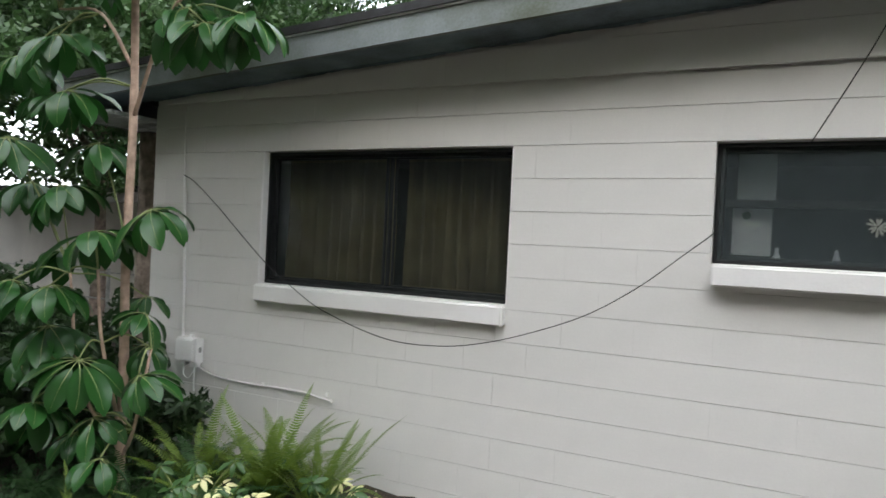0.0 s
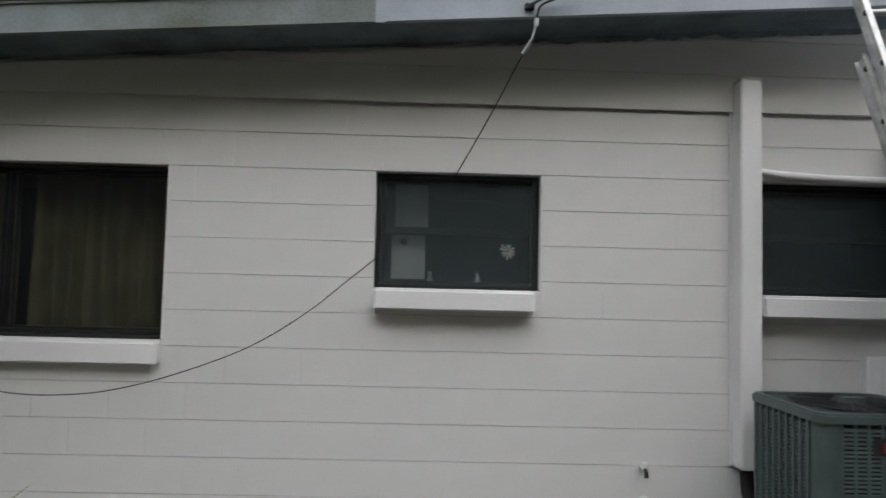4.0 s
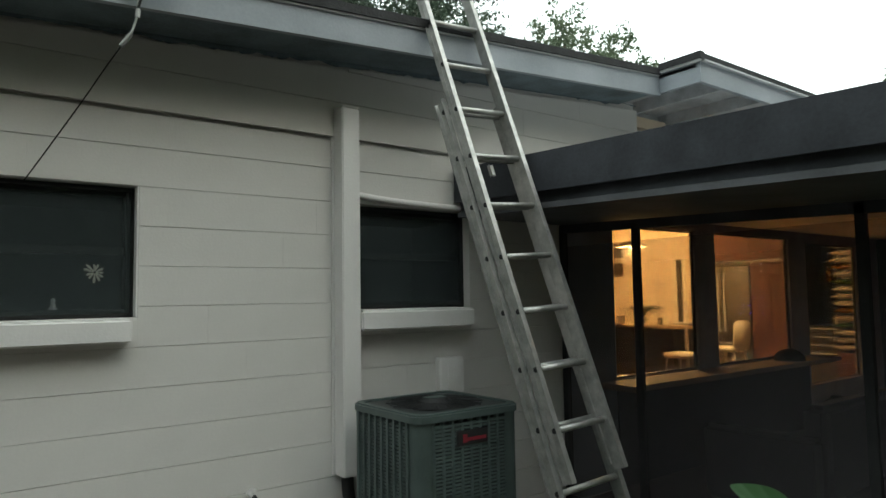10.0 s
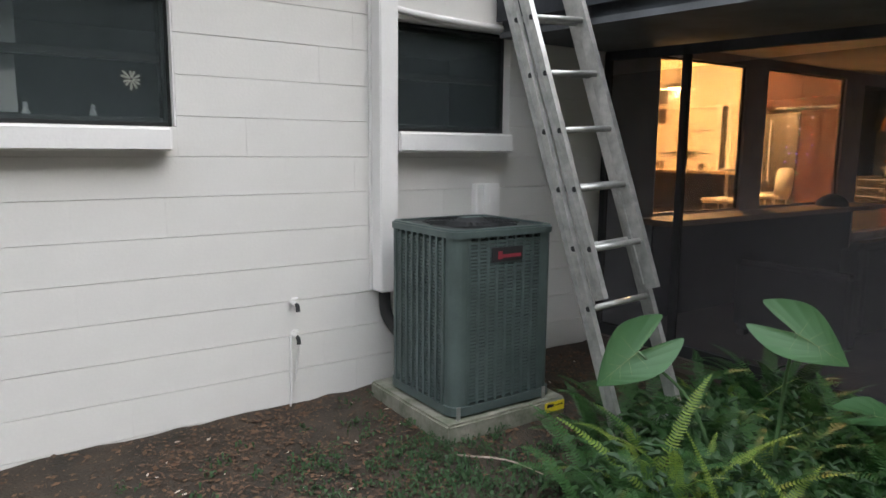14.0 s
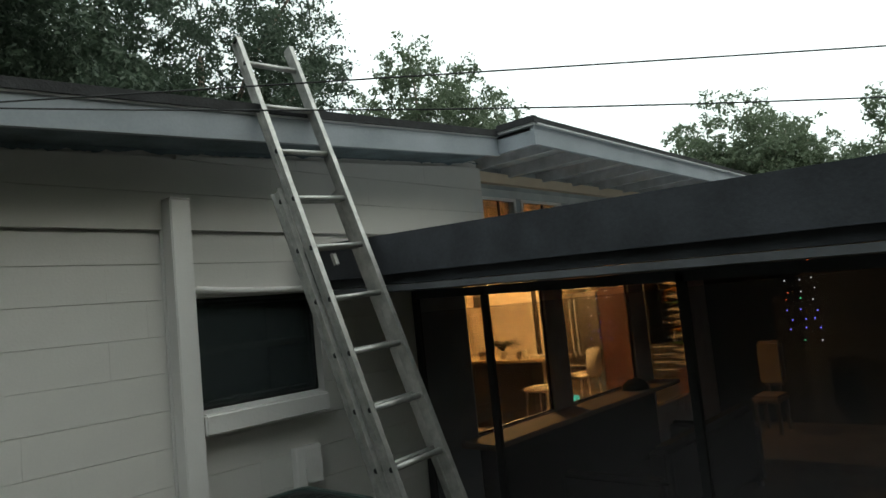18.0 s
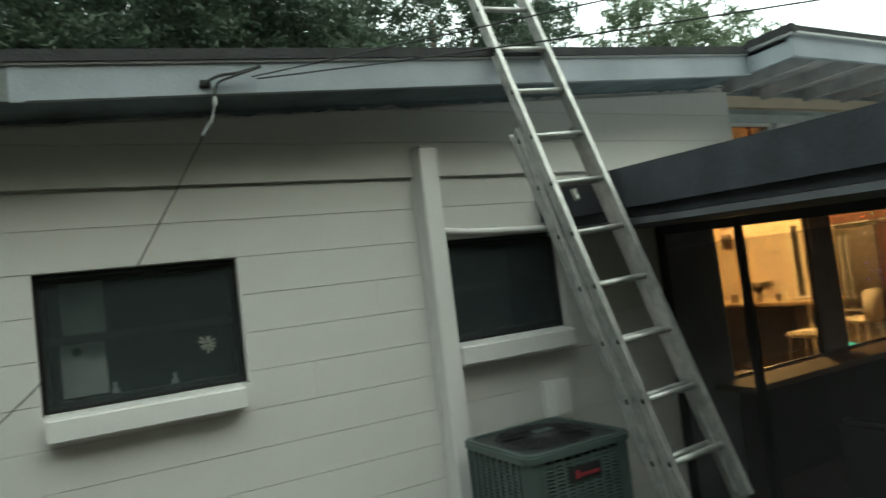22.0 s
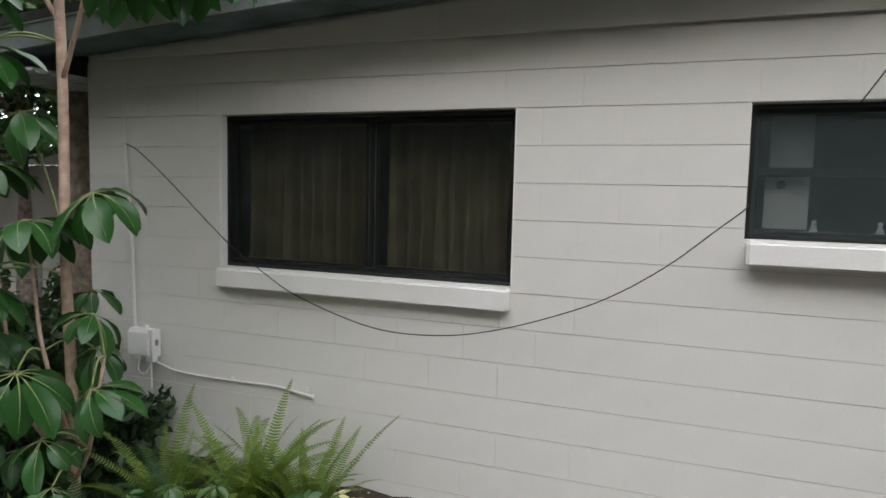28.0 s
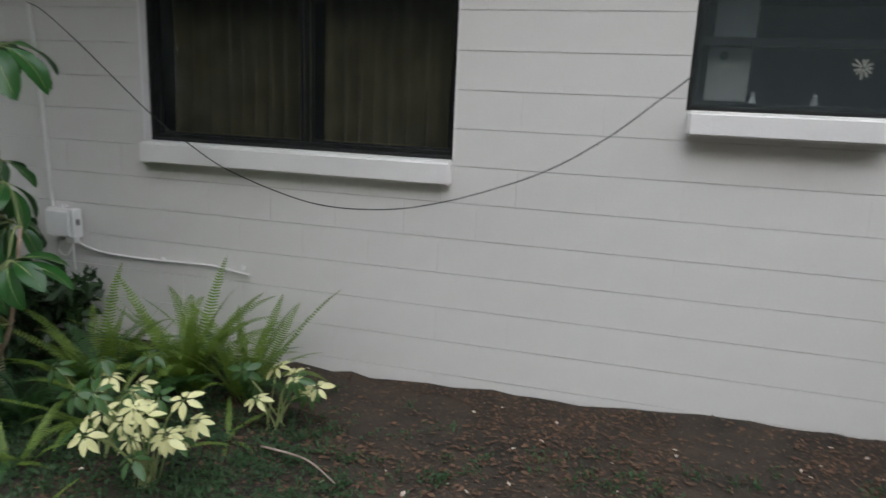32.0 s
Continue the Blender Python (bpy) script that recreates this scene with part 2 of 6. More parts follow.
def tube_bm(bm, pts, radius, sides=8, taper=None, cap=True):
    """A round tube along points; taper: the radius at the end."""
    pts = [Vector(p) for p in pts]
    rings = []
    for i, p in enumerate(pts):
        d = (pts[min(i + 1, len(pts) - 1)] - pts[max(i - 1, 0)]).normalized()
        a = d.orthogonal().normalized() if abs(d.z) > 0.95 or not rings else None
        if a is None:
            a = d.cross(Vector((0, 0, 1))).normalized()
        b = d.cross(a).normalized()
        r = radius if taper is None else radius + (taper - radius) * i / max(1, len(pts) - 1)
        rings.append([bm.verts.new(p + (a * math.cos(2 * math.pi * k / sides) + b * math.sin(2 * math.pi * k / sides)) * r) for k in range(sides)])
    for r0, r1 in zip(rings, rings[1:]):
        off = min(range(sides), key=lambda s: (r0[0].co - r1[s].co).length)
        for k in range(sides):
            k1 = (k + 1) % sides
            try:
                bm.faces.new((r0[k], r0[k1], r1[(k1 + off) % sides], r1[(k + off) % sides]))
            except ValueError:
                pass
    if cap:
        for ring in (rings[0], rings[-1]):
            try:
                bm.faces.new(ring)
            except ValueError:
                pass
    return bm


def tube(pts, radius, sides=8, taper=None):
    return tube_bm(bmesh.new(), pts, radius, sides, taper)


def mesh_of(name, bm, mat, smooth=False):
    bmesh.ops.recalc_face_normals(bm, faces=bm.faces)
    me = bpy.data.meshes.new(name)
    if smooth:
        for f in bm.faces:
            f.smooth = True
    bm.to_mesh(me)
    bm.free()
    me.materials.append(mat)
    return me


def part(name, bm, mat, parent=None, label="", smooth=False):
    ob = new(name, mesh_of(name, bm, mat, smooth))
    if parent is not None:
        ob.parent = parent
        ob.matrix_parent_inverse = Matrix.Translation(-parent.matrix_basis.translation)
    if label:
        tagged(ob, label)
    return ob


def holder(name, x, y, z, label, category, group="", kind=""):
    ob = new(name)
    ob.empty_display_size = 0.1
    ob.location = (x, y, z)
    return tagged(ob, label, category, group, kind)


def structure(name, bm, mat, label, category, smooth=False):
    return tagged(part(name, bm, mat, None, "", smooth), label, category, "", "structure")


def curve_points(pts, n=24):
    """A smooth line through points."""
    pts = [Vector(p) for p in pts]
    ext = [2 * pts[0] - pts[1], *pts, 2 * pts[-1] - pts[-2]]
    out = []
    per = max(2, n // (len(pts) - 1))
    for i in range(1, len(ext) - 2):
        p0, p1, p2, p3 = ext[i - 1:i + 3]
        for k in range(per):
            t = k / per
            out.append(0.5 * ((2 * p1) + (p2 - p0) * t + (2 * p0 - 5 * p1 + 4 * p2 - p3) * t * t + (3 * p1 - p0 - 3 * p2 + p3) * t ** 3))
    out.append(pts[-1])
    return out


# ---------------------------------------------------------------- ground
def ground_z(x, y):
    """Height of the soil: a slight rise to the east, uneven by a few centimetres."""
    base = -0.095 + 0.030 * max(0.0, min(1.0, (x + 1.7) / 1.2)) + 0.052 * max(0.0, min(1.0, (x + 0.5) / 1.1)) + 0.012 * max(0.0, min(1.0, (x - 0.6) / 1.4))
    near = max(0.0, min(1.0, (abs(x) + abs(y) - 8) / 6))
    return base + 0.018 * noise.noise(Vector((x * 1.7, y * 1.7, 0))) + 0.008 * noise.noise(Vector((x * 7, y * 7, 3))) - 0.04 * near + 0.030 * max(0.0, 1 + y / 0.16) * (0.35 + noise.noise(Vector((x * 6, 1, 5))))*(y < 0.01)


def build_ground():
    bm = bmesh.new()
    xs = [-400, -120, -40, -20, -12, -8] + [-6 + 0.125 * i for i in range(97)] + [8, 12, 20, 40, 120, 400]
    ys = [-400, -120, -40, -20, -12, -8] + [-6 + 0.125 * i for i in range(47)] + [-0.15, -0.08, 0.0] + [0.4, 2, 8, 20, 40, 120, 400]
    grid = [[bm.verts.new((x, y, ground_z(x, y))) for x in xs] for y in ys]
    for a, b in zip(grid, grid[1:]):
        for i in range(len(xs) - 1):
            bm.faces.new((a[i], a[i + 1], b[i + 1], b[i]))
    return structure("ground", bm, SOIL, "bare brown soil with leaf litter along the house wall", "ground", True)


ground = build_ground()

# ---------------------------------------------------------------- block wall
COURSE, BLOCK, HEAD = 0.2032, 0.4225, 2.235
WALL_W, WALL_E = -4.32, 14.0         # ends of the south wall
PAINT_E = 5.00                        # the white paint ends here above the porch roof
OPENINGS = [                          # x0, x1, z0, z1
    (-3.168, -1.167, 1.244, HEAD),
    (0.0, 0.951, 1.571, HEAD),
    (2.185, 3.10, 1.579, HEAD),
]
PORCH_OPENINGS = [(4.66, 5.85, 0.95, 2.23), (6.18, 7.64, 0.95, 2.235), (8.03, 9.35, 0.60, 2.20)]


def rake_z(x):
    """Underside of the roof edge along the south gable."""
    return 2.932 + 0.066 * x if x < 4.78 else 3.262 - 0.004 * (x - 4.78)


def wall_with_holes(x0, x1, z0, top, y0, y1, holes):
    """A thick wall with openings through it; top: a height or a function of x."""
    bm = bmesh.new()
    xs = sorted({x0, x1, *[v for h in holes for v in h[:2]]})
    for a, b in zip(xs, xs[1:]):
        spans, z = [], z0
        for h in sorted([h for h in holes if h[0] <= a + 1e-6 and h[1] >= b - 1e-6], key=lambda h: h[2]):
            spans.append((z, h[2]))
            z = h[3]
        ta, tb = (top(a), top(b)) if callable(top) else (top, top)
        for p, q in spans:
            box_bm(bm, a, y0, p, b, y1, q)
        vs = [bm.verts.new(c) for c in ((a, y0, z), (b, y0, z), (b, y0, tb), (a, y0, ta), (a, y1, z), (b, y1, z), (b, y1, tb), (a, y1, ta))]
        for f in ((0, 1, 2, 3), (5, 4, 7, 6), (4, 0, 3, 7), (1, 5, 6, 2), (3, 2, 6, 7), (4, 5, 1, 0)):
            bm.faces.new([vs[i] for i in f])
    bmesh.ops.remove_doubles(bm, verts=bm.verts, dist=0.0005)
    return bm


wall_south = structure("wall_south", wall_with_holes(WALL_W, PAINT_E, -0.25, lambda x: rake_z(x) + 0.06, 0.010, 0.20, OPENINGS + [(4.66, PAINT_E, 0.95, 2.23)]), PAINT,
                       "white-painted concrete block wall with fine horizontal joints", "wall")
wall_west = structure("wall_west", box(WALL_W, 0.20, -0.25, WALL_W + 0.2, 9.0, 2.6), PAINT, "white-painted concrete block side wall", "wall")
wall_porch = structure("wall_porch", wall_with_holes(PAINT_E, WALL_E, -0.25, 2.62, 0.0, 0.06, [(PAINT_E, 5.85, 0.95, 2.23)] + PORCH_OPENINGS[1:]),
                       material("grey_brown_porch_wall", (0.31, 0.26, 0.25), 0.8, vary=0.2), "grey-brown house wall inside the porch", "wall")
wall_north = structure("wall_north", box(WALL_W, 8.8, -0.25, 14.2, 9.0, 3.2), PAINT, "plain far wall of the house", "wall")
wall_east = structure("wall_east", box(14.0, 0.2, -0.25, 14.2, 8.8, 3.2), PAINT, "plain east wall of the house", "wall")


# ---------------------------------------------------------------- roof
EDGE_Y, EDGE_E, RIDGE_X = -0.43, -0.80, 4.78


def sloped_board(x0, x1, y0, y1, lo, hi, z):
    """A board from x0 to x1 that follows the height function z, from z+lo to z+hi."""
    bm = bmesh.new()
    vs = [bm.verts.new((x, y, z(x) + o)) for x in (x0, x1) for y in (y0, y1) for o in (lo, hi)]
    for f in ((0, 1, 3, 2), (4, 6, 7, 5), (0, 4, 5, 1), (2, 3, 7, 6), (1, 5, 7, 3), (0, 2, 6, 4)):
        bm.faces.new([vs[i] for i in f])
    return bm


def left_rake(x):
    return 2.932 + 0.066 * x


def right_rake(x):
    return 3.262 - 0.004 * (x - RIDGE_X)


roof = holder("roof", 0, 0, 3.1, "low-slope black roof with blue-grey fascia boards", "roof", kind="structure")
part("roofing", sloped_board(-4.95, RIDGE_X, EDGE_Y - 0.022, 9.1, 0.162, 0.215, left_rake), ROOFING, roof)
part("roofing", sloped_board(RIDGE_X, 14.6, EDGE_E - 0.012, 9.1, 0.172, 0.225, right_rake), ROOFING, roof)
for a, b in ((-4.95, 0.03), (0.034, RIDGE_X)):
    part("fascia_board", sloped_board(a, b, EDGE_Y, EDGE_Y + 0.035, 0.0, 0.150, left_rake), OLD_FASCIA if a < -1 else FASCIA_PAINT, roof)
part("fascia_board", box(RIDGE_X - 0.02, EDGE_E, 3.262, RIDGE_X + 0.015, EDGE_Y - 0.002, 3.422), FASCIA_PAINT, roof)
part("fascia_board", sloped_board(RIDGE_X + 0.016, 14.6, EDGE_E, EDGE_E + 0.035, 0.0, 0.160, right_rake), FASCIA_PAINT, roof)
part("drip_edge", sloped_board(-4.95, RIDGE_X, EDGE_Y - 0.012, EDGE_Y + 0.03, 0.151, 0.1615, left_rake), DRIP_METAL, roof)
part("drip_edge", sloped_board(RIDGE_X, 14.6, EDGE_E - 0.03, EDGE_E + 0.03, 0.158, 0.1715, right_rake), DRIP_METAL, roof)
part("fascia_splice", sloped_board(0.005, 0.06, EDGE_Y - 0.005, EDGE_Y - 0.001, -0.008, 0.145, left_rake), FASCIA_PAINT, roof)
part("soffit", sloped_board(-4.9, RIDGE_X, EDGE_Y + 0.036, 0.0, 0.03, 0.06, left_rake), OLD_PAINT, roof, "dark blue-grey soffit")
part("soffit", sloped_board(RIDGE_X - 0.02, 14.6, EDGE_E + 0.036, 0.5, 0.118, 0.145, right_rake), SOFFIT, roof, "grey soffit boards between the rafters")
part("eave_soffit", box(-4.9, -0.42, 2.50, WALL_W - 0.002, 9.0, 2.52), SOFFIT, roof, "slatted vented eave soffit")
for i in range(9):
    y = -0.40 + i * 0.11
    part("soffit_slat", box(-4.9, y, 2.488, WALL_W - 0.004, y + 0.09, 2.4995), SOFFIT, roof)
part("eave_fascia", box(-4.985, EDGE_Y, 2.49, -4.952, 9.0, 2.78), OLD_FASCIA, roof)
part("drip_edge", box(RIDGE_X - 0.05, EDGE_E - 0.016, 3.418, RIDGE_X - 0.021, EDGE_Y - 0.032, 3.4315), DRIP_METAL, roof)
part("ridge_roofing", box(RIDGE_X - 0.06, EDGE_E - 0.03, 3.432, RIDGE_X - 0.001, EDGE_Y - 0.031, 3.487), ROOFING, roof)
for i in range(10):
    x = RIDGE_X + 0.35 + i * 0.62
    part("rafter", box(x, EDGE_E + 0.04, 3.272, x + 0.05, 0.28, 3.378), SOFFIT, roof)


def frieze():
    """Ragged strip of old dark paint left at the top of the wall, with dabs where the brush slipped."""
    rng = random.Random(2)
    bm = bmesh.new()
    x, n = WALL_W, 0
    pts = []
    while x < PAINT_E:
        d = -0.010 + 0.012 * noise.noise(Vector((x * 3, 3, 0))) + 0.006 * noise.noise(Vector((x * 23, 5, 0)))
        if x > 0.3:
            d += min(1, x - 0.3) * (0.008 + 0.020 * noise.noise(Vector((x * 8, 7, 0))) + 0.012 * noise.noise(Vector((x * 31, 2, 0))))
        if x > 2.9:
            d += 0.03 * noise.noise(Vector((x * 6, 11, 0))) - 0.02
        pts.append((x, max(-0.024, d)))
        x += 0.022
    for (xa, da), (xb, db) in zip(pts, pts[1:]):
        vs = [bm.verts.new(c) for c in ((xa, -0.0295, rake_z(xa) - da), (xb, -0.0295, rake_z(xb) - db), (xb, -0.0295, rake_z(xb) + 0.029), (xa, -0.0295, rake_z(xa) + 0.029))]
        bm.faces.new(vs)
    bmesh.ops.remove_doubles(bm, verts=bm.verts, dist=0.0002)
    return bm


part("old_paint_strip", frieze(), OLD_PAINT, wall_south, "ragged strip of old dark paint under the soffit")

# upper clerestory beyond the painted wall
UPPER = [(5.35, 5.90, 2.70, 3.055), (6.05, 6.77, 2.70, 3.055), (7.02, 7.5, 2.70, 3.055)]
clerestory = structure("wall_clerestory", wall_with_holes(PAINT_E, 14.0, 2.6, 3.42, 0.28, 0.40, UPPER),
                       material("grey_upper_wall_paint", (0.40, 0.43, 0.45), 0.8, vary=0.3, scale=3, bump=0.2), "grey-painted upper wall with small windows", "wall")
part("trim_board", box(PAINT_E + 0.002, 0.255, 3.076, 8.0, 0.278, 3.15), material("grey_trim", (0.55, 0.58, 0.58), 0.7), clerestory)

# ---------------------------------------------------------------- windows
def sill(x0, x1, z0, z1, y0, name="window_sill"):
    bm = box(x0, y0, z0, x1, 0.10, z1, 0.012, 3)
    for v in bm.verts:
        if v.co.z > (z0 + z1) / 2:
            v.co.z -= 0.10 * max(0, -v.co.y) * 0.6
    return bm


def frame_bm(x0, x1, z0, z1, y0, y1, w):
    bm = bmesh.new()
    box_bm(bm, x0, y0, z0, x0 + w, y1, z1, 0.004, 1)
    box_bm(bm, x1 - w, y0, z0, x1, y1, z1, 0.004, 1)
    box_bm(bm, x0 + w, y0, z0, x1 - w, y1, z0 + w, 0.004, 1)
    box_bm(bm, x0 + w, y0, z1 - w, x1 - w, y1, z1, 0.004, 1)
    return bm


def window(number, x0, x1, z0, label):
    w = holder(f"window_{number}", (x0 + x1) / 2, 0.08, z0, label, "window", kind="structure")
    part("window_frame", frame_bm(x0 + 0.002, x1 - 0.002, z0, HEAD - 0.002, 0.075, 0.155, 0.045), BRONZE, w)
    # window 1 takes the dark mesh, the others the one with painted sheen
    sc = part("insect_screen", box(x0 + 0.02, 0.068, z0 + 0.02, x1 - 0.02, 0.070, HEAD - 0.02), DARK_SCREEN if number == 1 else SHEEN_SCREEN, w)
    sc.visible_shadow = False
    part("screen_frame", frame_bm(x0 + 0.003, x1 - 0.003, z0 + 0.002, HEAD - 0.004, 0.062, 0.0745, 0.02), BRONZE, w)
    return w


def pane(x0, x1, z0, z1, y, mat, parent, name="pane"):
    ob = part(name, box(x0, y, z0, x1, y + 0.005, z1), mat, parent)
    ob.visible_shadow = False
    return ob


# wide bedroom window with closed curtains
w1 = window(1, -3.168, -1.167, 1.245, "wide dark-framed sliding window with brown curtains drawn behind")
part("window_sill", sill(-3.16, -1.175, 1.112, 1.246, -0.062), TRIM_PAINT, w1, "thick white-painted masonry sill")
part("meeting_rail", box(-2.118, 0.105, 1.29, -2.104, 0.15, 2.19, 0.004), BRONZE, w1)
part("sash_frame", frame_bm(-3.12, -2.135, 1.29, 2.19, 0.10, 0.135, 0.011), BRONZE, w1)
part("sash_frame", frame_bm(-2.085, -1.215, 1.29, 2.19, 0.12, 0.15, 0.011), BRONZE, w1)
pane(-3.10, -2.155, 1.31, 2.16, 0.118, SCREEN_GLASS, w1)
pane(-2.065, -1.235, 1.31, 2.16, 0.135, SCREEN_GLASS, w1)
for s, a, b in ((-1, -3.168, -3.156), (1, -1.176, -1.167)):
    part("reveal", box(a, 0.003, 1.247, b, 0.074, HEAD - 0.001), TRIM_PAINT, w1)


def curtain(x0, x1, z0, z1, y, seed):
    rng = random.Random(seed)
    bm = bmesh.new()
    n = 150
    rows = []
    ph = rng.uniform(0, 6)
    for zi in range(7):
        z = z0 + (z1 - z0) * zi / 6
        row = []
        for i in range(n + 1):
            x = x0 + (x1 - x0) * i / n
            u = x * 56 + 1.8 * math.sin(x * 8 + ph)
            d = 0.050 * math.sin(u) + 0.012 * math.sin(u * 2.3 + ph)
            row.append(bm.verts.new((x + 0.006 * math.sin(zi + u), y + d * (1.15 - 0.35 * zi / 6), z)))
        rows.append(row)
    for a, b in zip(rows, rows[1:]):
        for i in range(n):
            bm.faces.new((a[i], a[i + 1], b[i + 1], b[i]))
    return bm


for a, b, s in ((-3.10, -2.14, 3), (-2.09, -1.27, 8)):
    c = tagged(part("curtain", curtain(a, b, 1.22, 2.22, 0.275, s), CURTAIN, None, "", True), "brown pleated curtain hanging closed behind the window", "curtain", "bedroom curtains")

# small bathroom window with a picture, ornaments and a star
w2 = window(2, 0.0, 0.951, 1.572, "small dark-framed window with a single horizontal sash bar")
part("window_sill", sill(0.010, 0.908, 1.449, 1.573, -0.105), TRIM_PAINT, w2, "thick white-painted masonry sill")
part("meeting_rail", box(0.045, 0.09, 1.888, 0.906, 0.14, 1.928, 0.004), BRONZE, w2)
pane(0.046, 0.905, 1.93, 2.188, 0.13, SCREEN_GLASS, w2)
pane(0.046, 0.905, 1.612, 1.887, 0.11, SCREEN_GLASS, w2)
part("reveal", box(0.942, 0.003, 1.574, 0.950, 0.074, HEAD - 0.001), TRIM_PAINT, w2)

part("wall_strip", box(-3.168, 0.0, 1.2195, -1.167, 0.0098, 1.2435), PAINT, wall_south)
part("wall_strip", box(0.0, 0.0, 1.4225, 0.951, 0.0098, 1.5705), PAINT, wall_south)
part("wall_strip", box(2.185, 0.0, 1.4225, 3.10, 0.0098, 1.5785), PAINT, wall_south)
# third window beside the ladder
w3 = window(3, 2.185, 3.10, 1.58, "dark screened window beside the wall chase")
part("window_sill", sill(2.174, 3.046, 1.452, 1.582, -0.12), TRIM_PAINT, w3, "thick white-painted masonry sill")
part("meeting_rail", box(2.23, 0.09, 1.90, 3.055, 0.14, 1.94, 0.004), BRONZE, w3)
pane(2.23, 3.055, 1.942, 2.188, 0.13, SCREEN_GLASS, w3)
pane(2.23, 3.055, 1.622, 1.898, 0.11, SCREEN_GLASS, w3)
drip = curve_points([(2.175, -0.012, 2.292), (2.33, -0.014, 2.274), (2.58, -0.014, 2.262), (2.88, -0.014, 2.256), (3.13, -0.012, 2.256)], 20)
part("head_bead", tube(drip, 0.022, 8), TRIM_PAINT, w3, "sagging white-painted sealant bead", True)

# rooms behind the windows, lined near-black so that they read as unlit
room_w = structure("room_lining", wall_with_holes(-4.03, 4.4, -0.1, 2.6, 2.6, 2.7, []), UNLIT_TONE, "room wall behind the windows, coloured near-black as if unlit", "wall")
structure("room_floor", box(-4.03, 0.2, -0.1, 4.4, 2.6, 0.02), UNLIT_TONE, "room floor coloured near-black as if unlit", "floor")
structure("ceiling", box(-4.03, 0.2, 2.42, 4.4, 2.6, 2.5), UNLIT_TONE, "room ceiling coloured near-black as if unlit", "ceiling")
structure("partition", box(-0.9, 0.2, 0.02, -0.8, 2.6, 2.42), UNLIT_TONE, "partition wall coloured near-black as if unlit", "wall")
structure("partition_east", box(4.4, 0.2, -0.1, 4.5, 2.6, 2.6), UNLIT_TONE, "partition wall coloured near-black as if unlit", "wall")

# ---------------------------------------------------------------- things on the wall
chase = holder("wall_chase", 2.10, -0.065, 0.622, "white-painted boxed pipe chase running up the wall", "pipe chase")
part("cover", box(2.040, -0.13, 0.622, 2.160, -0.018, 2.79, 0.007, 3), TRIM_PAINT, chase)
part("back_flange", box(2.028, -0.018, 0.622, 2.172, -0.001, 2.797, 0.004), TRIM_PAINT, chase)
part("end_cap", box(2.038, -0.132, 2.79, 2.162, -0.018, 2.802, 0.004), TRIM_PAINT, chase)
lineset = tagged(part("insulated_pipe", tube(curve_points([(2.10, -0.06, 0.64), (2.105, -0.06, 0.53), (2.115, -0.08, 0.45), (2.15, -0.17, 0.36), (2.19, -0.27, 0.32)], 20), 0.036, 10), RUBBER, None, "", True),
                 "black insulated refrigerant pipes leading to the air conditioner", "pipe")

# ---------------------------------------------------------------- air conditioner
def rounded_rect(x0, y0, x1, y1, r, seg=5):
    out = []
    for cx, cy, a in ((x1 - r, y1 - r, 0), (x0 + r, y1 - r, 90), (x0 + r, y0 + r, 180), (x1 - r, y0 + r, 270)):
        for i in range(seg + 1):
            t = radians(a + 90 * i / seg)
            out.append((cx + r * math.cos(t), cy + r * math.sin(t)))
    return out


def ring_bm(outer, inner, z0, z1):
    bm = bmesh.new()
    n = len(outer)
    v = [[bm.verts.new((*p, z)) for p in loop] for loop in (outer, inner) for z in (z0, z1)]
    for i in range(n):
        j = (i + 1) % n
        bm.faces.new((v[0][i], v[0][j], v[1][j], v[1][i]))
        bm.faces.new((v[2][j], v[2][i], v[3][i], v[3][j]))
        bm.faces.new((v[1][i], v[1][j], v[3][j], v[3][i]))
        bm.faces.new((v[0][j], v[0][i], v[2][i], v[2][j]))
    return bm


AX0, AX1, AY0, AY1, AZ0, AZ1 = 2.024, 2.690, -0.905, -0.264, 0.125, 1.088


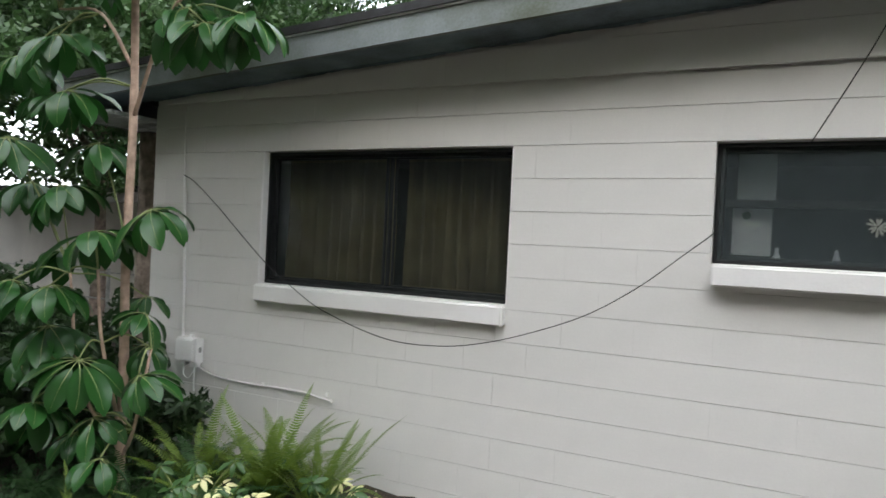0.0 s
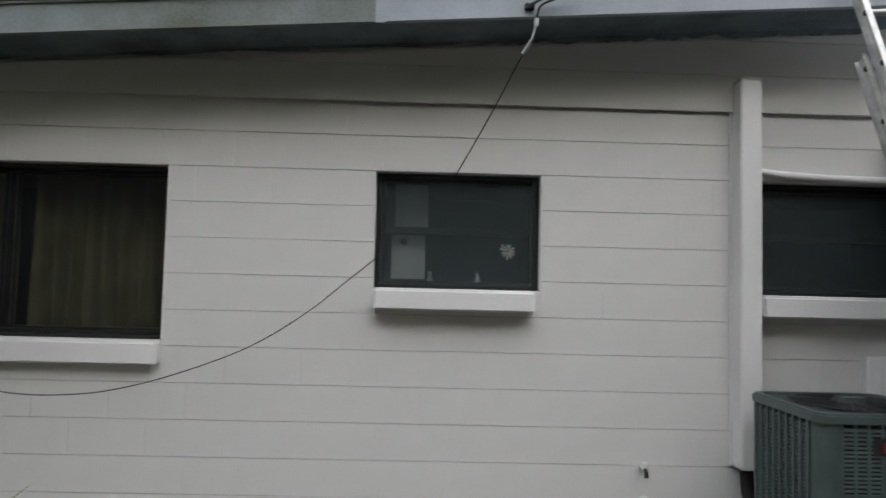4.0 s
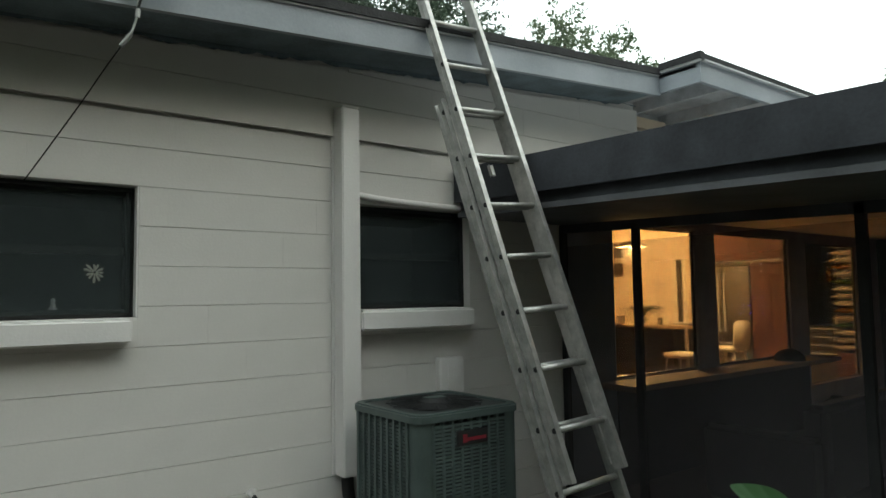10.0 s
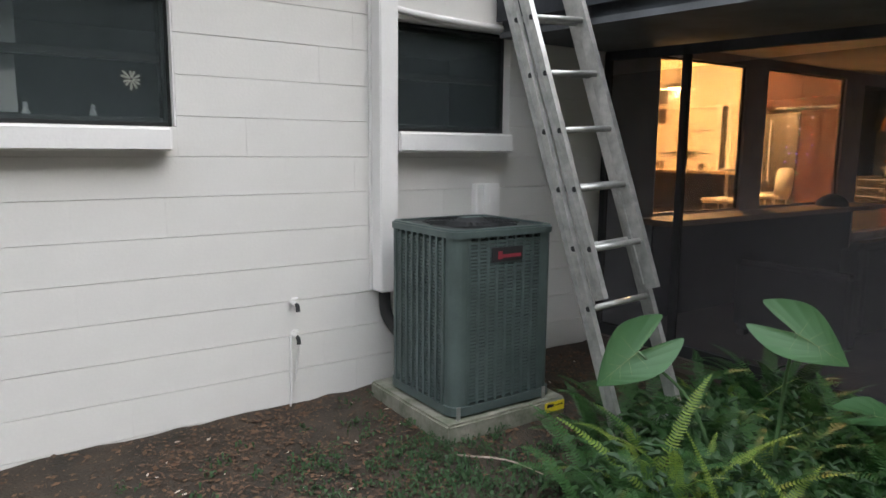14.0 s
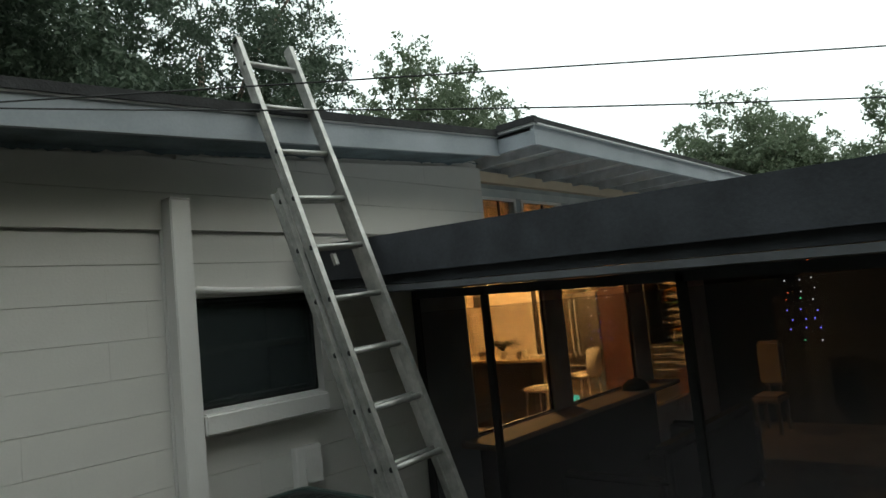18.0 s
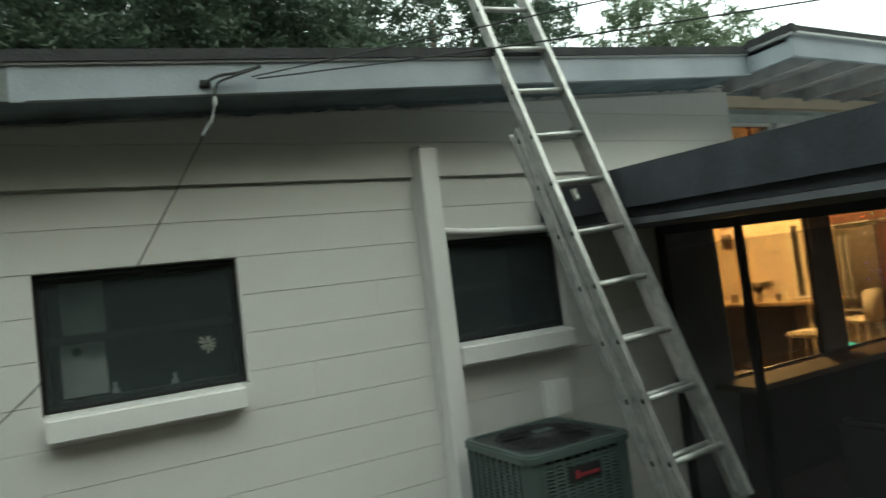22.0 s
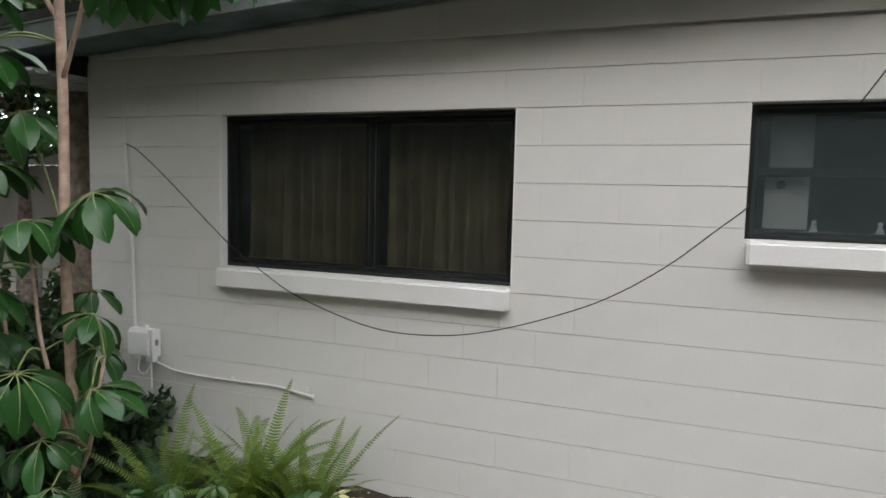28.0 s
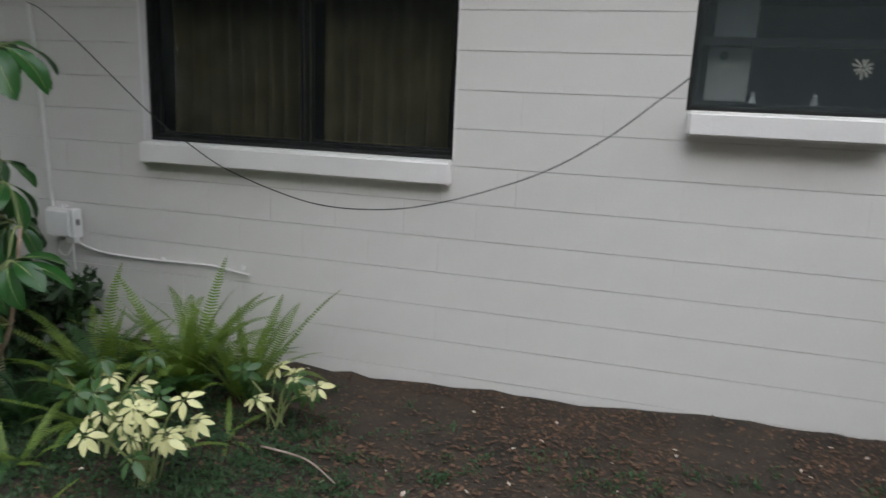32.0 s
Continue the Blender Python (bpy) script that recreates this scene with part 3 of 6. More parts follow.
def build_ac():
    ac = holder("air_conditioner", (AX0 + AX1) / 2, (AY0 + AY1) / 2, 0.1, "grey-green louvred outdoor air conditioner on a concrete pad", "air conditioner")
    # dark coil core
    core = bmesh.new()
    loop = rounded_rect(AX0 + 0.03, AY0 + 0.03, AX1 - 0.03, AY1 - 0.03, 0.06)
    lo = [core.verts.new((*p, AZ0 + 0.02)) for p in loop]
    hi = [core.verts.new((*p, AZ1 - 0.06)) for p in loop]
    for i in range(len(loop)):
        j = (i + 1) % len(loop)
        core.faces.new((lo[i], lo[j], hi[j], hi[i]))
    core.faces.new(hi)
    part("coil", core, AC_DARK, ac, "black coil behind the louvres")
    outer = rounded_rect(AX0 - 0.012, AY0 - 0.012, AX1 + 0.012, AY1 + 0.012, 0.075)
    inner = rounded_rect(AX0 + 0.035, AY0 + 0.035, AX1 - 0.035, AY1 - 0.035, 0.06)
    rim = ring_bm(outer, inner, AZ1 - 0.055, AZ1 - 0.012)
    top_edges = [e for e in rim.edges if all(v.co.z > AZ1 - 0.02 for v in e.verts)]
    bmesh.ops.bevel(rim, geom=top_edges, offset=0.01, segments=2, affect="EDGES")
    part("top_rim", rim, AC_METAL, ac)
    part("base_pan", ring_bm(outer, inner, AZ0 - 0.012, AZ0 + 0.035), AC_METAL, ac)
    cap = ring_bm(rounded_rect(AX0 + 0.03, AY0 + 0.03, AX1 - 0.03, AY1 - 0.03, 0.06), [((AX0 + AX1) / 2 + 0.255 * math.cos(math.atan2(p[1] - (AY0 + AY1) / 2, p[0] - (AX0 + AX1) / 2)),
                   (AY0 + AY1) / 2 + 0.255 * math.sin(math.atan2(p[1] - (AY0 + AY1) / 2, p[0] - (AX0 + AX1) / 2))) for p in rounded_rect(AX0 + 0.03, AY0 + 0.03, AX1 - 0.03, AY1 - 0.03, 0.06)], AZ1 - 0.045, AZ1 - 0.022)
    part("top_cover", cap, AC_TOP, ac)
    cx, cy = (AX0 + AX1) / 2, (AY0 + AY1) / 2
    grille = bmesh.new()
    for r in [0.07 + 0.021 * i for i in range(10)]:
        tube_bm(grille, [(cx + r * math.cos(radians(a)), cy + r * math.sin(radians(a)), AZ1 - 0.012 + 0.012 * (1 - r / 0.26)) for a in range(0, 361, 12)], 0.0028, 4)
    for a in range(0, 360, 30):
        tube_bm(grille, [(cx + q * math.cos(radians(a)), cy + q * math.sin(radians(a)), AZ1 - 0.014 + 0.012 * (1 - q / 0.26)) for q in (0.05, 0.27)], 0.003, 4)
    part("fan_grille", grille, AC_DARK, ac, "black wire fan guard")
    hub = bmesh.new()
    bmesh.ops.create_cone(hub, cap_ends=True, segments=24, radius1=0.085, radius2=0.07, depth=0.02, matrix=Matrix.Translation((cx, cy, AZ1 + 0.002)))
    part("fan_motor_cap", hub, AC_DARK, ac, smooth=False)
    part("label_plate", box(cx - 0.06, cy - 0.03, AZ1 + 0.0125, cx + 0.06, cy + 0.03, AZ1 + 0.0145), AC_METAL, ac, "small grey label plate")
    # corner posts
    for sx, sy in ((0, 0), (1, 0), (0, 1), (1, 1)):
        bm = bmesh.new()
        pts = [p for p in rounded_rect(AX0, AY0, AX1, AY1, 0.065, 6) if (p[0] > cx) == bool(sx) and (p[1] > cy) == bool(sy)]
        ax, ay = (AX1 if sx else AX0), (AY1 if sy else AY0)
        near_x, near_y = ax + (-0.095 if sx else 0.095), ay + (-0.095 if sy else 0.095)
        seq = [(near_x, ay), *sorted(pts, key=lambda p: abs(p[0] - near_x)), (ax, near_y)]
        lo = [bm.verts.new((*p, AZ0 + 0.03)) for p in seq]
        hi = [bm.verts.new((*p, AZ1 - 0.05)) for p in seq]
        for i in range(len(seq) - 1):
            bm.faces.new((lo[i], lo[i + 1], hi[i + 1], hi[i]))
        bmesh.ops.recalc_face_normals(bm, faces=bm.faces)
        bmesh.ops.solidify(bm, geom=bm.faces[:], thickness=0.004)
        part("corner_post", bm, AC_METAL, ac)
    # louvred panels: ribs and slats
    for side in ("south", "west", "east", "north"):
        slats, ribs = bmesh.new(), bmesh.new()
        n = 46
        for i in range(n):
            z = AZ0 + 0.05 + (AZ1 - AZ0 - 0.12) * i / n
            a, b = 0.09, 0.565
            prof = [(-0.004, z), (-0.003, z + 0.0095), (0.012, z + 0.015), (0.012, z + 0.012)]
            for u0, u1 in [(a + (b - a) * q / 8 + 0.007, a + (b - a) * (q + 1) / 8 - 0.007) for q in range(8)] if side in ("south", "east") else [(a, b)]:
                ends = []
                for u in (u0, u1):
                    ring = []
                    for d, zz in prof:
                        if side == "south":
                            c = (AX0 + u, AY0 + d, zz)
                        elif side == "north":
                            c = (AX0 + u, AY1 - d, zz)
                        elif side == "west":
                            c = (AX0 + d, AY0 + u, zz)
                        else:
                            c = (AX1 - d, AY0 + u, zz)
                        ring.append(slats.verts.new(c))
                    ends.append(ring)
                for q in range(4):
                    r = (q + 1) % 4
                    slats.faces.new((ends[0][q], ends[0][r], ends[1][r], ends[1][q]))
        for q in range(9):
            u = 0.09 + 0.475 * q / 8
            w, d0 = (0.0075, -0.003) if side in ("south", "north", "east") else (0.008, -0.012)
            if side == "south":
                box_bm(ribs, AX0 + u - w, AY0 + d0, AZ0 + 0.035, AX0 + u + w, AY0 + 0.02, AZ1 - 0.055)
            elif side == "north":
                box_bm(ribs, AX0 + u - w, AY1 - 0.02, AZ0 + 0.035, AX0 + u + w, AY1 - d0, AZ1 - 0.055)
            elif side == "west":
                box_bm(ribs, AX0 + d0, AY0 + u - w, AZ0 + 0.035, AX0 + 0.02, AY0 + u + w, AZ1 - 0.055)
            else:
                box_bm(ribs, AX1 - 0.02, AY0 + u - w, AZ0 + 0.035, AX1 - d0, AY0 + u + w, AZ1 - 0.055)
        part("louvres", slats, AC_METAL, ac)
        part("panel_ribs", ribs, AC_METAL, ac)
    # badge
    badge = part("badge", box(2.25, AY0 - 0.012, 0.90, 2.455, AY0 - 0.004, 0.975, 0.003), AC_DARK, ac, "dark maker's plate")
    red = bmesh.new()
    box_bm(red, 2.31, AY0 - 0.015, 0.920, 2.44, AY0 - 0.0125, 0.938, 0.001)
    box_bm(red, 2.287, AY0 - 0.0155, 0.914, 2.315, AY0 - 0.0128, 0.956, 0.001)
    part("red_bar", red, BADGE_RED, badge)
    for x in (2.035, 2.615):
        part("hold_down_strap", box(x, AY0 - 0.02, 0.1, x + 0.022, AY0 - 0.014, 0.17), ALU, ac)
    return ac


def concrete_pad():
    bm = bmesh.new()
    nx = 14
    box_bm(bm, 1.955, -0.960, -0.08, 2.765, -0.145, 0.10, 0.012, 2)
    bmesh.ops.subdivide_edges(bm, edges=bm.edges[:], cuts=5, use_grid_fill=True)
    for v in bm.verts:
        v.co += Vector((noise.noise(v.co * 9), noise.noise(v.co * 9 + Vector((5, 0, 0))), noise.noise(v.co * 11 + Vector((0, 7, 0))))) * 0.006
    return bm


pad = tagged(part("concrete_pad", concrete_pad(), CONCRETE), "weathered concrete pad under the air conditioner", "concrete pad")
sticker = part("sticker", box(2.60, -0.974, 0.035, 2.74, -0.9675, 0.088), YELLOW, pad, "yellow paper label")
part("sticker_bar", box(2.61, -0.976, 0.062, 2.66, -0.9742, 0.080), AC_DARK, sticker)
part("sticker_bar", box(2.67, -0.976, 0.066, 2.73, -0.9742, 0.072), AC_DARK, sticker)
ac_unit = build_ac()

# ---------------------------------------------------------------- extension ladder
L_TOP = Vector((2.608, -0.356, 3.575))
L_U = Vector((0.0409, -0.3412, -0.9391)).normalized()
L_V = Vector((0.9979, -0.0325, 0.0553)).normalized()
L_V = (L_V - L_U * L_V.dot(L_U)).normalized()
L_N = L_U.cross(L_V).normalized()          # points to the yard
if L_N.y > 0:
    L_N = -L_N


def ladder_point(s, v, n):
    return L_TOP + L_U * s + L_V * v + L_N * n


def ladder_beam(s0, s1, v0, v1, n0, n1, bevel=0.004):
    bm = bmesh.new()
    c = box_bm(bm, 0, 0, 0, 1, 1, 1)
    for w in bm.verts:
        w.co = ladder_point(s0 + (s1 - s0) * w.co.x, v0 + (v1 - v0) * w.co.y, n0 + (n1 - n0) * w.co.z)
    if bevel:
        bmesh.ops.bevel(bm, geom=bm.edges[:], offset=bevel, segments=1, affect="EDGES", clamp_overlap=True)
    return bm


def ladder_rail(s0, s1, side, v, n0, n1):
    """A C-shaped rail: a web with two flanges that point outwards."""
    bm = bmesh.new()
    t, w = 0.004, 0.026
    prof = [(-t, n0), (w, n0), (w, n0 + t), (0, n0 + t), (0, n1 - t), (w, n1 - t), (w, n1), (-t, n1)]
    ends = [[bm.verts.new(ladder_point(s, v + side * a, b)) for a, b in prof] for s in (s0, s1)]
    for i in range(8):
        j = (i + 1) % 8
        bm.faces.new((ends[0][i], ends[0][j], ends[1][j], ends[1][i]))
    for e in ends:
        bm.faces.new(e)
    return bm


def build_ladder():
    length = (L_TOP.z - ground_z(2.76, -1.65)) / -L_U.z
    foot = ladder_point(length, 0, -0.04)
    lad = holder("extension_ladder", foot.x, foot.y, foot.z, "aluminium extension ladder leaning against the roof edge", "ladder")
    for side in (-1, 1):
        part("fly_rail", ladder_rail(-0.17, 0.3048 * 9 + 0.25, side, side * 0.172, -0.015, 0.055), ALU, lad)
        part("base_rail", ladder_rail(0.82, length - 0.01, side, side * 0.200, -0.10, -0.025), ALU, lad, "worn aluminium rail")
        part("foot_pad", ladder_beam(length - 0.05, length + 0.01, side * 0.20 - 0.028, side * 0.20 + 0.028, -0.115, -0.01), RUBBER, lad, "black rubber foot")
        part("rail_end_cap", ladder_beam(-0.167, -0.165, side * 0.172 - 0.008 + side * 0.01, side * 0.172 + 0.008 + side * 0.01, -0.016, 0.056), RUBBER, lad)
        part("rung_lock", ladder_beam(0.3048 * 8 + 0.03, 0.3048 * 9 + 0.22, side * 0.167 - 0.012, side * 0.167 + 0.006, -0.03, -0.016), ALU, lad)
    for k in range(10):
        part("rung", tube([ladder_point(0.3048 * k, -0.172, 0.02), ladder_point(0.3048 * k, 0.172, 0.02)], 0.0165, 10), ALU, lad, smooth=True)
    k = 3
    while 0.3048 * k < length - 0.15:
        part("rung", tube([ladder_point(0.3048 * k - 0.024, -0.200, -0.05), ladder_point(0.3048 * k - 0.024, 0.200, -0.05)], 0.0165, 10), ALU, lad, smooth=True)
        k += 1
    for kk in range(10):
        for side in (-1, 1):
            part("rung_plug", tube([ladder_point(0.3048 * kk, side * 0.173, 0.02), ladder_point(0.3048 * kk, side * 0.181, 0.02)], 0.014, 10), AC_DARK, lad, "dark rung end")
    k = 3
    while 0.3048 * k < length - 0.15:
        for side in (-1, 1):
            part("rung_plug", tube([ladder_point(0.3048 * k - 0.024, side * 0.201, -0.06), ladder_point(0.3048 * k - 0.024, side * 0.209, -0.06)], 0.014, 10), AC_DARK, lad, "dark rung end")
        k += 1
    part("pulley", ladder_beam(0.3048 * 4 + 0.02, 0.3048 * 4 + 0.085, -0.012, 0.012, -0.05, -0.034), ALU, lad, "small metal rope pulley")
    return lad


ladder = build_ladder()

# ---------------------------------------------------------------- screened porch
PX, PS, PN, PE = 2.99, 3.99, -5.2, 10.0   # roof edge, screen wall, south end, east end


def porch_edge(y):
    return 2.512 + 0.034 * y


porch = holder("porch_roof", 3.3, -2, 2.5, "flat charcoal porch roof with a deep fascia", "roof", kind="structure")


def porch_slab(x0, x1, y0, y1, lo, hi):
    bm = bmesh.new()
    vs = [bm.verts.new((x, y, porch_edge(y) + o)) for x in (x0, x1) for y in (y0, y1) for o in (lo, hi)]
    for f in ((0, 1, 3, 2), (4, 6, 7, 5), (0, 4, 5, 1), (2, 3, 7, 6), (1, 5, 7, 3), (0, 2, 6, 4)):
        bm.faces.new([vs[i] for i in f])
    return bm


# the deck's top is out of view; its pale colour serves as a reflector
part("roof_deck", porch_slab(PX, PE + 0.3, PN - 0.3, -0.002, -0.06, 0.0), material("pale_bounce_roof_top", (0.33, 0.335, 0.335), 0.8, vary=0.35, scale=2, bump=0.2), porch, "unseen roof top, made pale to bounce light up to the eave")
part("fascia_board", porch_slab(PX - 0.03, PX - 0.001, PN - 0.3, -0.020, -0.22, 0.012), LANAI_FASCIA, porch, "charcoal fascia board")
part("gutter_lip", porch_slab(PX + 0.02, PX + 0.06, PN - 0.3, -0.020, -0.28, -0.06), LANAI_FASCIA, porch)
part("soffit_panel", porch_slab(PX, PS + 0.04, PN - 0.3, -0.020, -0.32, -0.285), LIFTED_SOFFIT, porch)
part("ceiling_panel", porch_slab(PS + 0.06, PE - 0.002, PN, -0.004, -0.20, -0.14), LANAI_CEILING, porch, "pale porch ceiling")
part("eave_beam", porch_slab(PS, PS + 0.05, PN, -0.02, -0.385, -0.322), LANAI_FASCIA, porch)

frame_porch = holder("porch_screen", PS, -2, 0.1, "dark bronze porch screen frame with insect mesh", "screen wall", kind="structure")
for y in (-0.04, -0.715, -2.14, -3.55, -4.9):
    part("post", box(PS, y - 0.026, 0.08, PS + 0.04, y + 0.026, porch_edge(y) - 0.33, 0.003), LANAI_DARK, frame_porch)
part("bottom_rail", box(PS, PN, 0.08, PS + 0.05, -0.01, 0.16), LANAI_DARK, frame_porch)
for a, b in ((-0.685, -0.07), (-2.11, -0.745), (-3.52, -2.17), (-4.86, -3.59)):
    s = part("screen_mesh", box(PS + 0.02, a, 0.16, PS + 0.022, b, 2.02), INSECT_SCREEN, frame_porch)
    s.visible_shadow = False
structure("porch_floor", box(PS - 0.05, PN, -0.05, PE, -0.001, 0.08, 0.01), SLAB, "concrete porch slab", "floor")
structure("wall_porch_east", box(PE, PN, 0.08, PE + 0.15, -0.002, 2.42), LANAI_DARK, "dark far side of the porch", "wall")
# assumed porch end, out of view: low wall and posts that let daylight in
structure("wall_porch_south", box(PS + 0.06, PN - 0.08, 0.08, PE + 0.15, PN - 0.002, 0.55), LANAI_DARK, "unseen low kick wall, open above to let daylight into the porch", "wall")
end_screen = holder("porch_end_screen", 7.0, PN - 0.04, 0.55, "unseen dark bronze frame at the porch end opened for daylight", "screen wall", kind="structure")
for x in (5.4, 6.9, 8.4, 9.9):
    part("post", box(x - 0.026, PN - 0.06, 0.552, x + 0.026, PN - 0.02, porch_edge(PN) - 0.202, 0.003), LANAI_DARK, end_screen)
part("head_rail", box(PS + 0.06, PN - 0.058, 2.02, PE, PN - 0.022, 2.07), LANAI_DARK, end_screen)

# ---------------------------------------------------------------- small things on the south wall
PVC = material("white_plastic", (0.80, 0.79, 0.78), 0.45, vary=0.06, bump=0.05)
METAL = material("dull_grey_metal", (0.35, 0.35, 0.34), 0.45, metal=0.7, vary=0.3, scale=20)

phone_box = holder("utility_box", -3.75, -0.05, 0.6, "white-painted telephone junction box with conduit on the wall", "utility box")
part("body", box(-3.90, -0.075, 0.585, -3.705, 0.0, 0.775, 0.008), TRIM_PAINT, phone_box)
part("cover", box(-3.89, -0.098, 0.597, -3.695, -0.076, 0.765, 0.008), PVC, phone_box)
part("side_flange", box(-3.693, -0.085, 0.585, -3.668, -0.01, 0.775, 0.005), PVC, phone_box)
part("latch", box(-3.667, -0.07, 0.67, -3.653, -0.045, 0.71, 0.004), METAL, phone_box, "small grey latch")
part("top_lug", box(-3.785, -0.06, 0.775, -3.75, -0.03, 0.80, 0.005), PVC, phone_box)
part("gland", box(-3.865, -0.06, 0.557, -3.805, -0.02, 0.585, 0.004), PVC, phone_box)
part("gland", box(-3.755, -0.07, 0.55, -3.685, -0.02, 0.585, 0.004), PVC, phone_box)
part("conduit", tube([(-3.888, -0.022, 0.775), (-3.905, -0.022, 1.3), (-3.93, -0.022, 1.75), (-3.952, -0.022, 2.055)], 0.011, 8), TRIM_PAINT, phone_box, "thin painted conduit")
part("drop_wire", tube(curve_points([(-3.952, -0.02, 2.055), (-3.965, -0.02, 2.3), (-3.975, -0.02, 2.6)], 8), 0.005, 6), TRIM_PAINT, phone_box)
part("loose_wire", tube(curve_points([(-3.835, -0.04, 0.56), (-3.815, -0.07, 0.485), (-3.755, -0.07, 0.465), (-3.715, -0.05, 0.545)], 16), 0.004, 6), PVC, phone_box)
part("loose_wire", tube(curve_points([(-3.725, -0.045, 0.55), (-3.72, -0.05, 0.455), (-3.727, -0.04, 0.36)], 12), 0.006, 6), PVC, phone_box)

wall_cable = holder("wall_cable", -3.1, -0.02, 0.5, "white-painted cable clipped along the wall", "cable")
part("cable", tube(curve_points([(-3.705, -0.025, 0.545), (-3.53, -0.016, 0.498), (-3.24, -0.014, 0.485), (-2.94, -0.014, 0.49), (-2.70, -0.016, 0.493), (-2.54, -0.018, 0.475), (-2.435, -0.022, 0.464)], 36), 0.0075, 6), TRIM_PAINT, wall_cable)
for x, z in ((-3.06, 0.495), (-2.475, 0.505)):
    part("clip", box(x - 0.012, -0.022, z - 0.014, x + 0.012, 0.0, z + 0.014, 0.004), TRIM_PAINT, wall_cable)
part("end_knot", box(-2.447, -0.032, 0.452, -2.422, -0.01, 0.477, 0.008), TRIM_PAINT, wall_cable)

black_wire = tagged(part("hanging_wire", tube(curve_points([(-3.95, -0.03, 2.055), (-3.82, -0.04, 2.0), (-3.549, -0.05, 1.805), (-3.056, -0.07, 1.417), (-2.773, -0.085, 1.245), (-2.487, -0.10, 1.105), (-1.982, -0.12, 0.969), (-1.57, -0.12, 0.960),
    (-1.21, -0.12, 1.026), (-0.826, -0.11, 1.157), (-0.582, -0.10, 1.272), (-0.342, -0.09, 1.432), (-0.143, -0.06, 1.601), (-0.01, -0.03, 1.715), (0.012, 0.05, 1.75)], 100), 0.0032, 6), CABLE, None, "", True), "thin black cable sagging across the wall from the roof hook", "cable")

tagged(part("hanging_wire", tube(curve_points([(0.45, 0.04, 2.225), (0.461, -0.01, 2.236), (0.58, -0.12, 2.445), (0.668, -0.22, 2.604), (0.718, -0.32, 2.700), (0.768, -0.43, 2.79)], 24), 0.0032, 6), CABLE, None, "", True), "thin black cable running from the window head to the roof hook", "cable")

bracket = holder("wire_bracket", 0.83, -0.44, 2.95, "metal wire hook with insulator under the fascia", "wire bracket")
part("hook", tube(curve_points([(0.832, -0.445, 3.01), (0.829, -0.45, 2.945), (0.812, -0.45, 2.875), (0.80, -0.45, 2.84)], 12), 0.006, 8), METAL, bracket, "bright metal hook")
part("hook_tape", tube([(0.831, -0.449, 2.965), (0.828, -0.45, 2.925)], 0.012, 8), METAL, bracket)
part("insulator", tube([(0.802, -0.45, 2.845), (0.765, -0.435, 2.785)], 0.012, 8), METAL, bracket, "grey insulator")
part("eye_plate", box(0.77, EDGE_Y - 0.018, 3.015, 0.82, EDGE_Y - 0.001, 3.05, 0.004), AC_DARK, bracket)
part("twist", tube(curve_points([(0.79, -0.46, 3.03), (0.86, -0.47, 3.065), (0.95, -0.48, 3.08), (1.05, -0.50, 3.11)], 14), 0.008, 6), CABLE, bracket)
part("twist", tube(curve_points([(0.83, -0.45, 2.97), (0.85, -0.465, 3.03), (0.92, -0.48, 3.06), (1.05, -0.50, 3.105)], 14), 0.006, 6), CABLE, bracket)

for a, b, sag in ((Vector((1.0, -0.513, 3.05)), Vector((18.0, -18.44, 2.62)), 0.05), (Vector((1.0, -0.605, 3.01)), Vector((18.0, -18.15, 5.39)), 1.244)):
    pts = [a + (b - a) * (t / 40) - Vector((0, 0, sag * 4 * (t / 40) * (1 - t / 40))) for t in range(41)]
    tagged(part("service_wire", tube(pts, 0.0036, 6), CABLE), "thin black overhead service wire to the roof hook", "wire", "overhead wires")

switch_box = holder("disconnect_box", 2.93, -0.03, 1.02, "white-painted electrical disconnect box above the air conditioner", "electrical box")
part("body", box(2.79, -0.062, 1.0, 2.985, 0.0, 1.252, 0.006), TRIM_PAINT, switch_box)
part("cover", box(2.84, -0.075, 1.02, 2.978, -0.0625, 1.24, 0.006), TRIM_PAINT, switch_box)
part("handle", box(2.88, -0.084, 1.12, 2.945, -0.0755, 1.175, 0.004), TRIM_PAINT, switch_box)
part("conduit", tube([(2.87, -0.03, 1.0), (2.87, -0.03, 0.55), (2.83, -0.12, 0.42), (2.68, -0.22, 0.40)], 0.016, 8), TRIM_PAINT, switch_box)


def tap(z, label):
    t = holder("outdoor_tap", 1.532, -0.04, z, label, "tap", "garden taps")
    part("flange", tube([(1.532, 0.0, z), (1.532, -0.010, z)], 0.020, 14), TRIM_PAINT, t)
    part("body", tube([(1.532, -0.01, z), (1.532, -0.07, z)], 0.013, 10), TRIM_PAINT, t)
    part("spout", tube(curve_points([(1.532, -0.06, z), (1.532, -0.085, z - 0.012), (1.532, -0.09, z - 0.04)], 8), 0.011, 8, 0.013), AC_DARK, t, "dark metal spout")
    part("wheel", tube([(1.532, -0.05, z + 0.022), (1.532, -0.05, z + 0.034)], 0.020, 10), TRIM_PAINT, t)
    return t


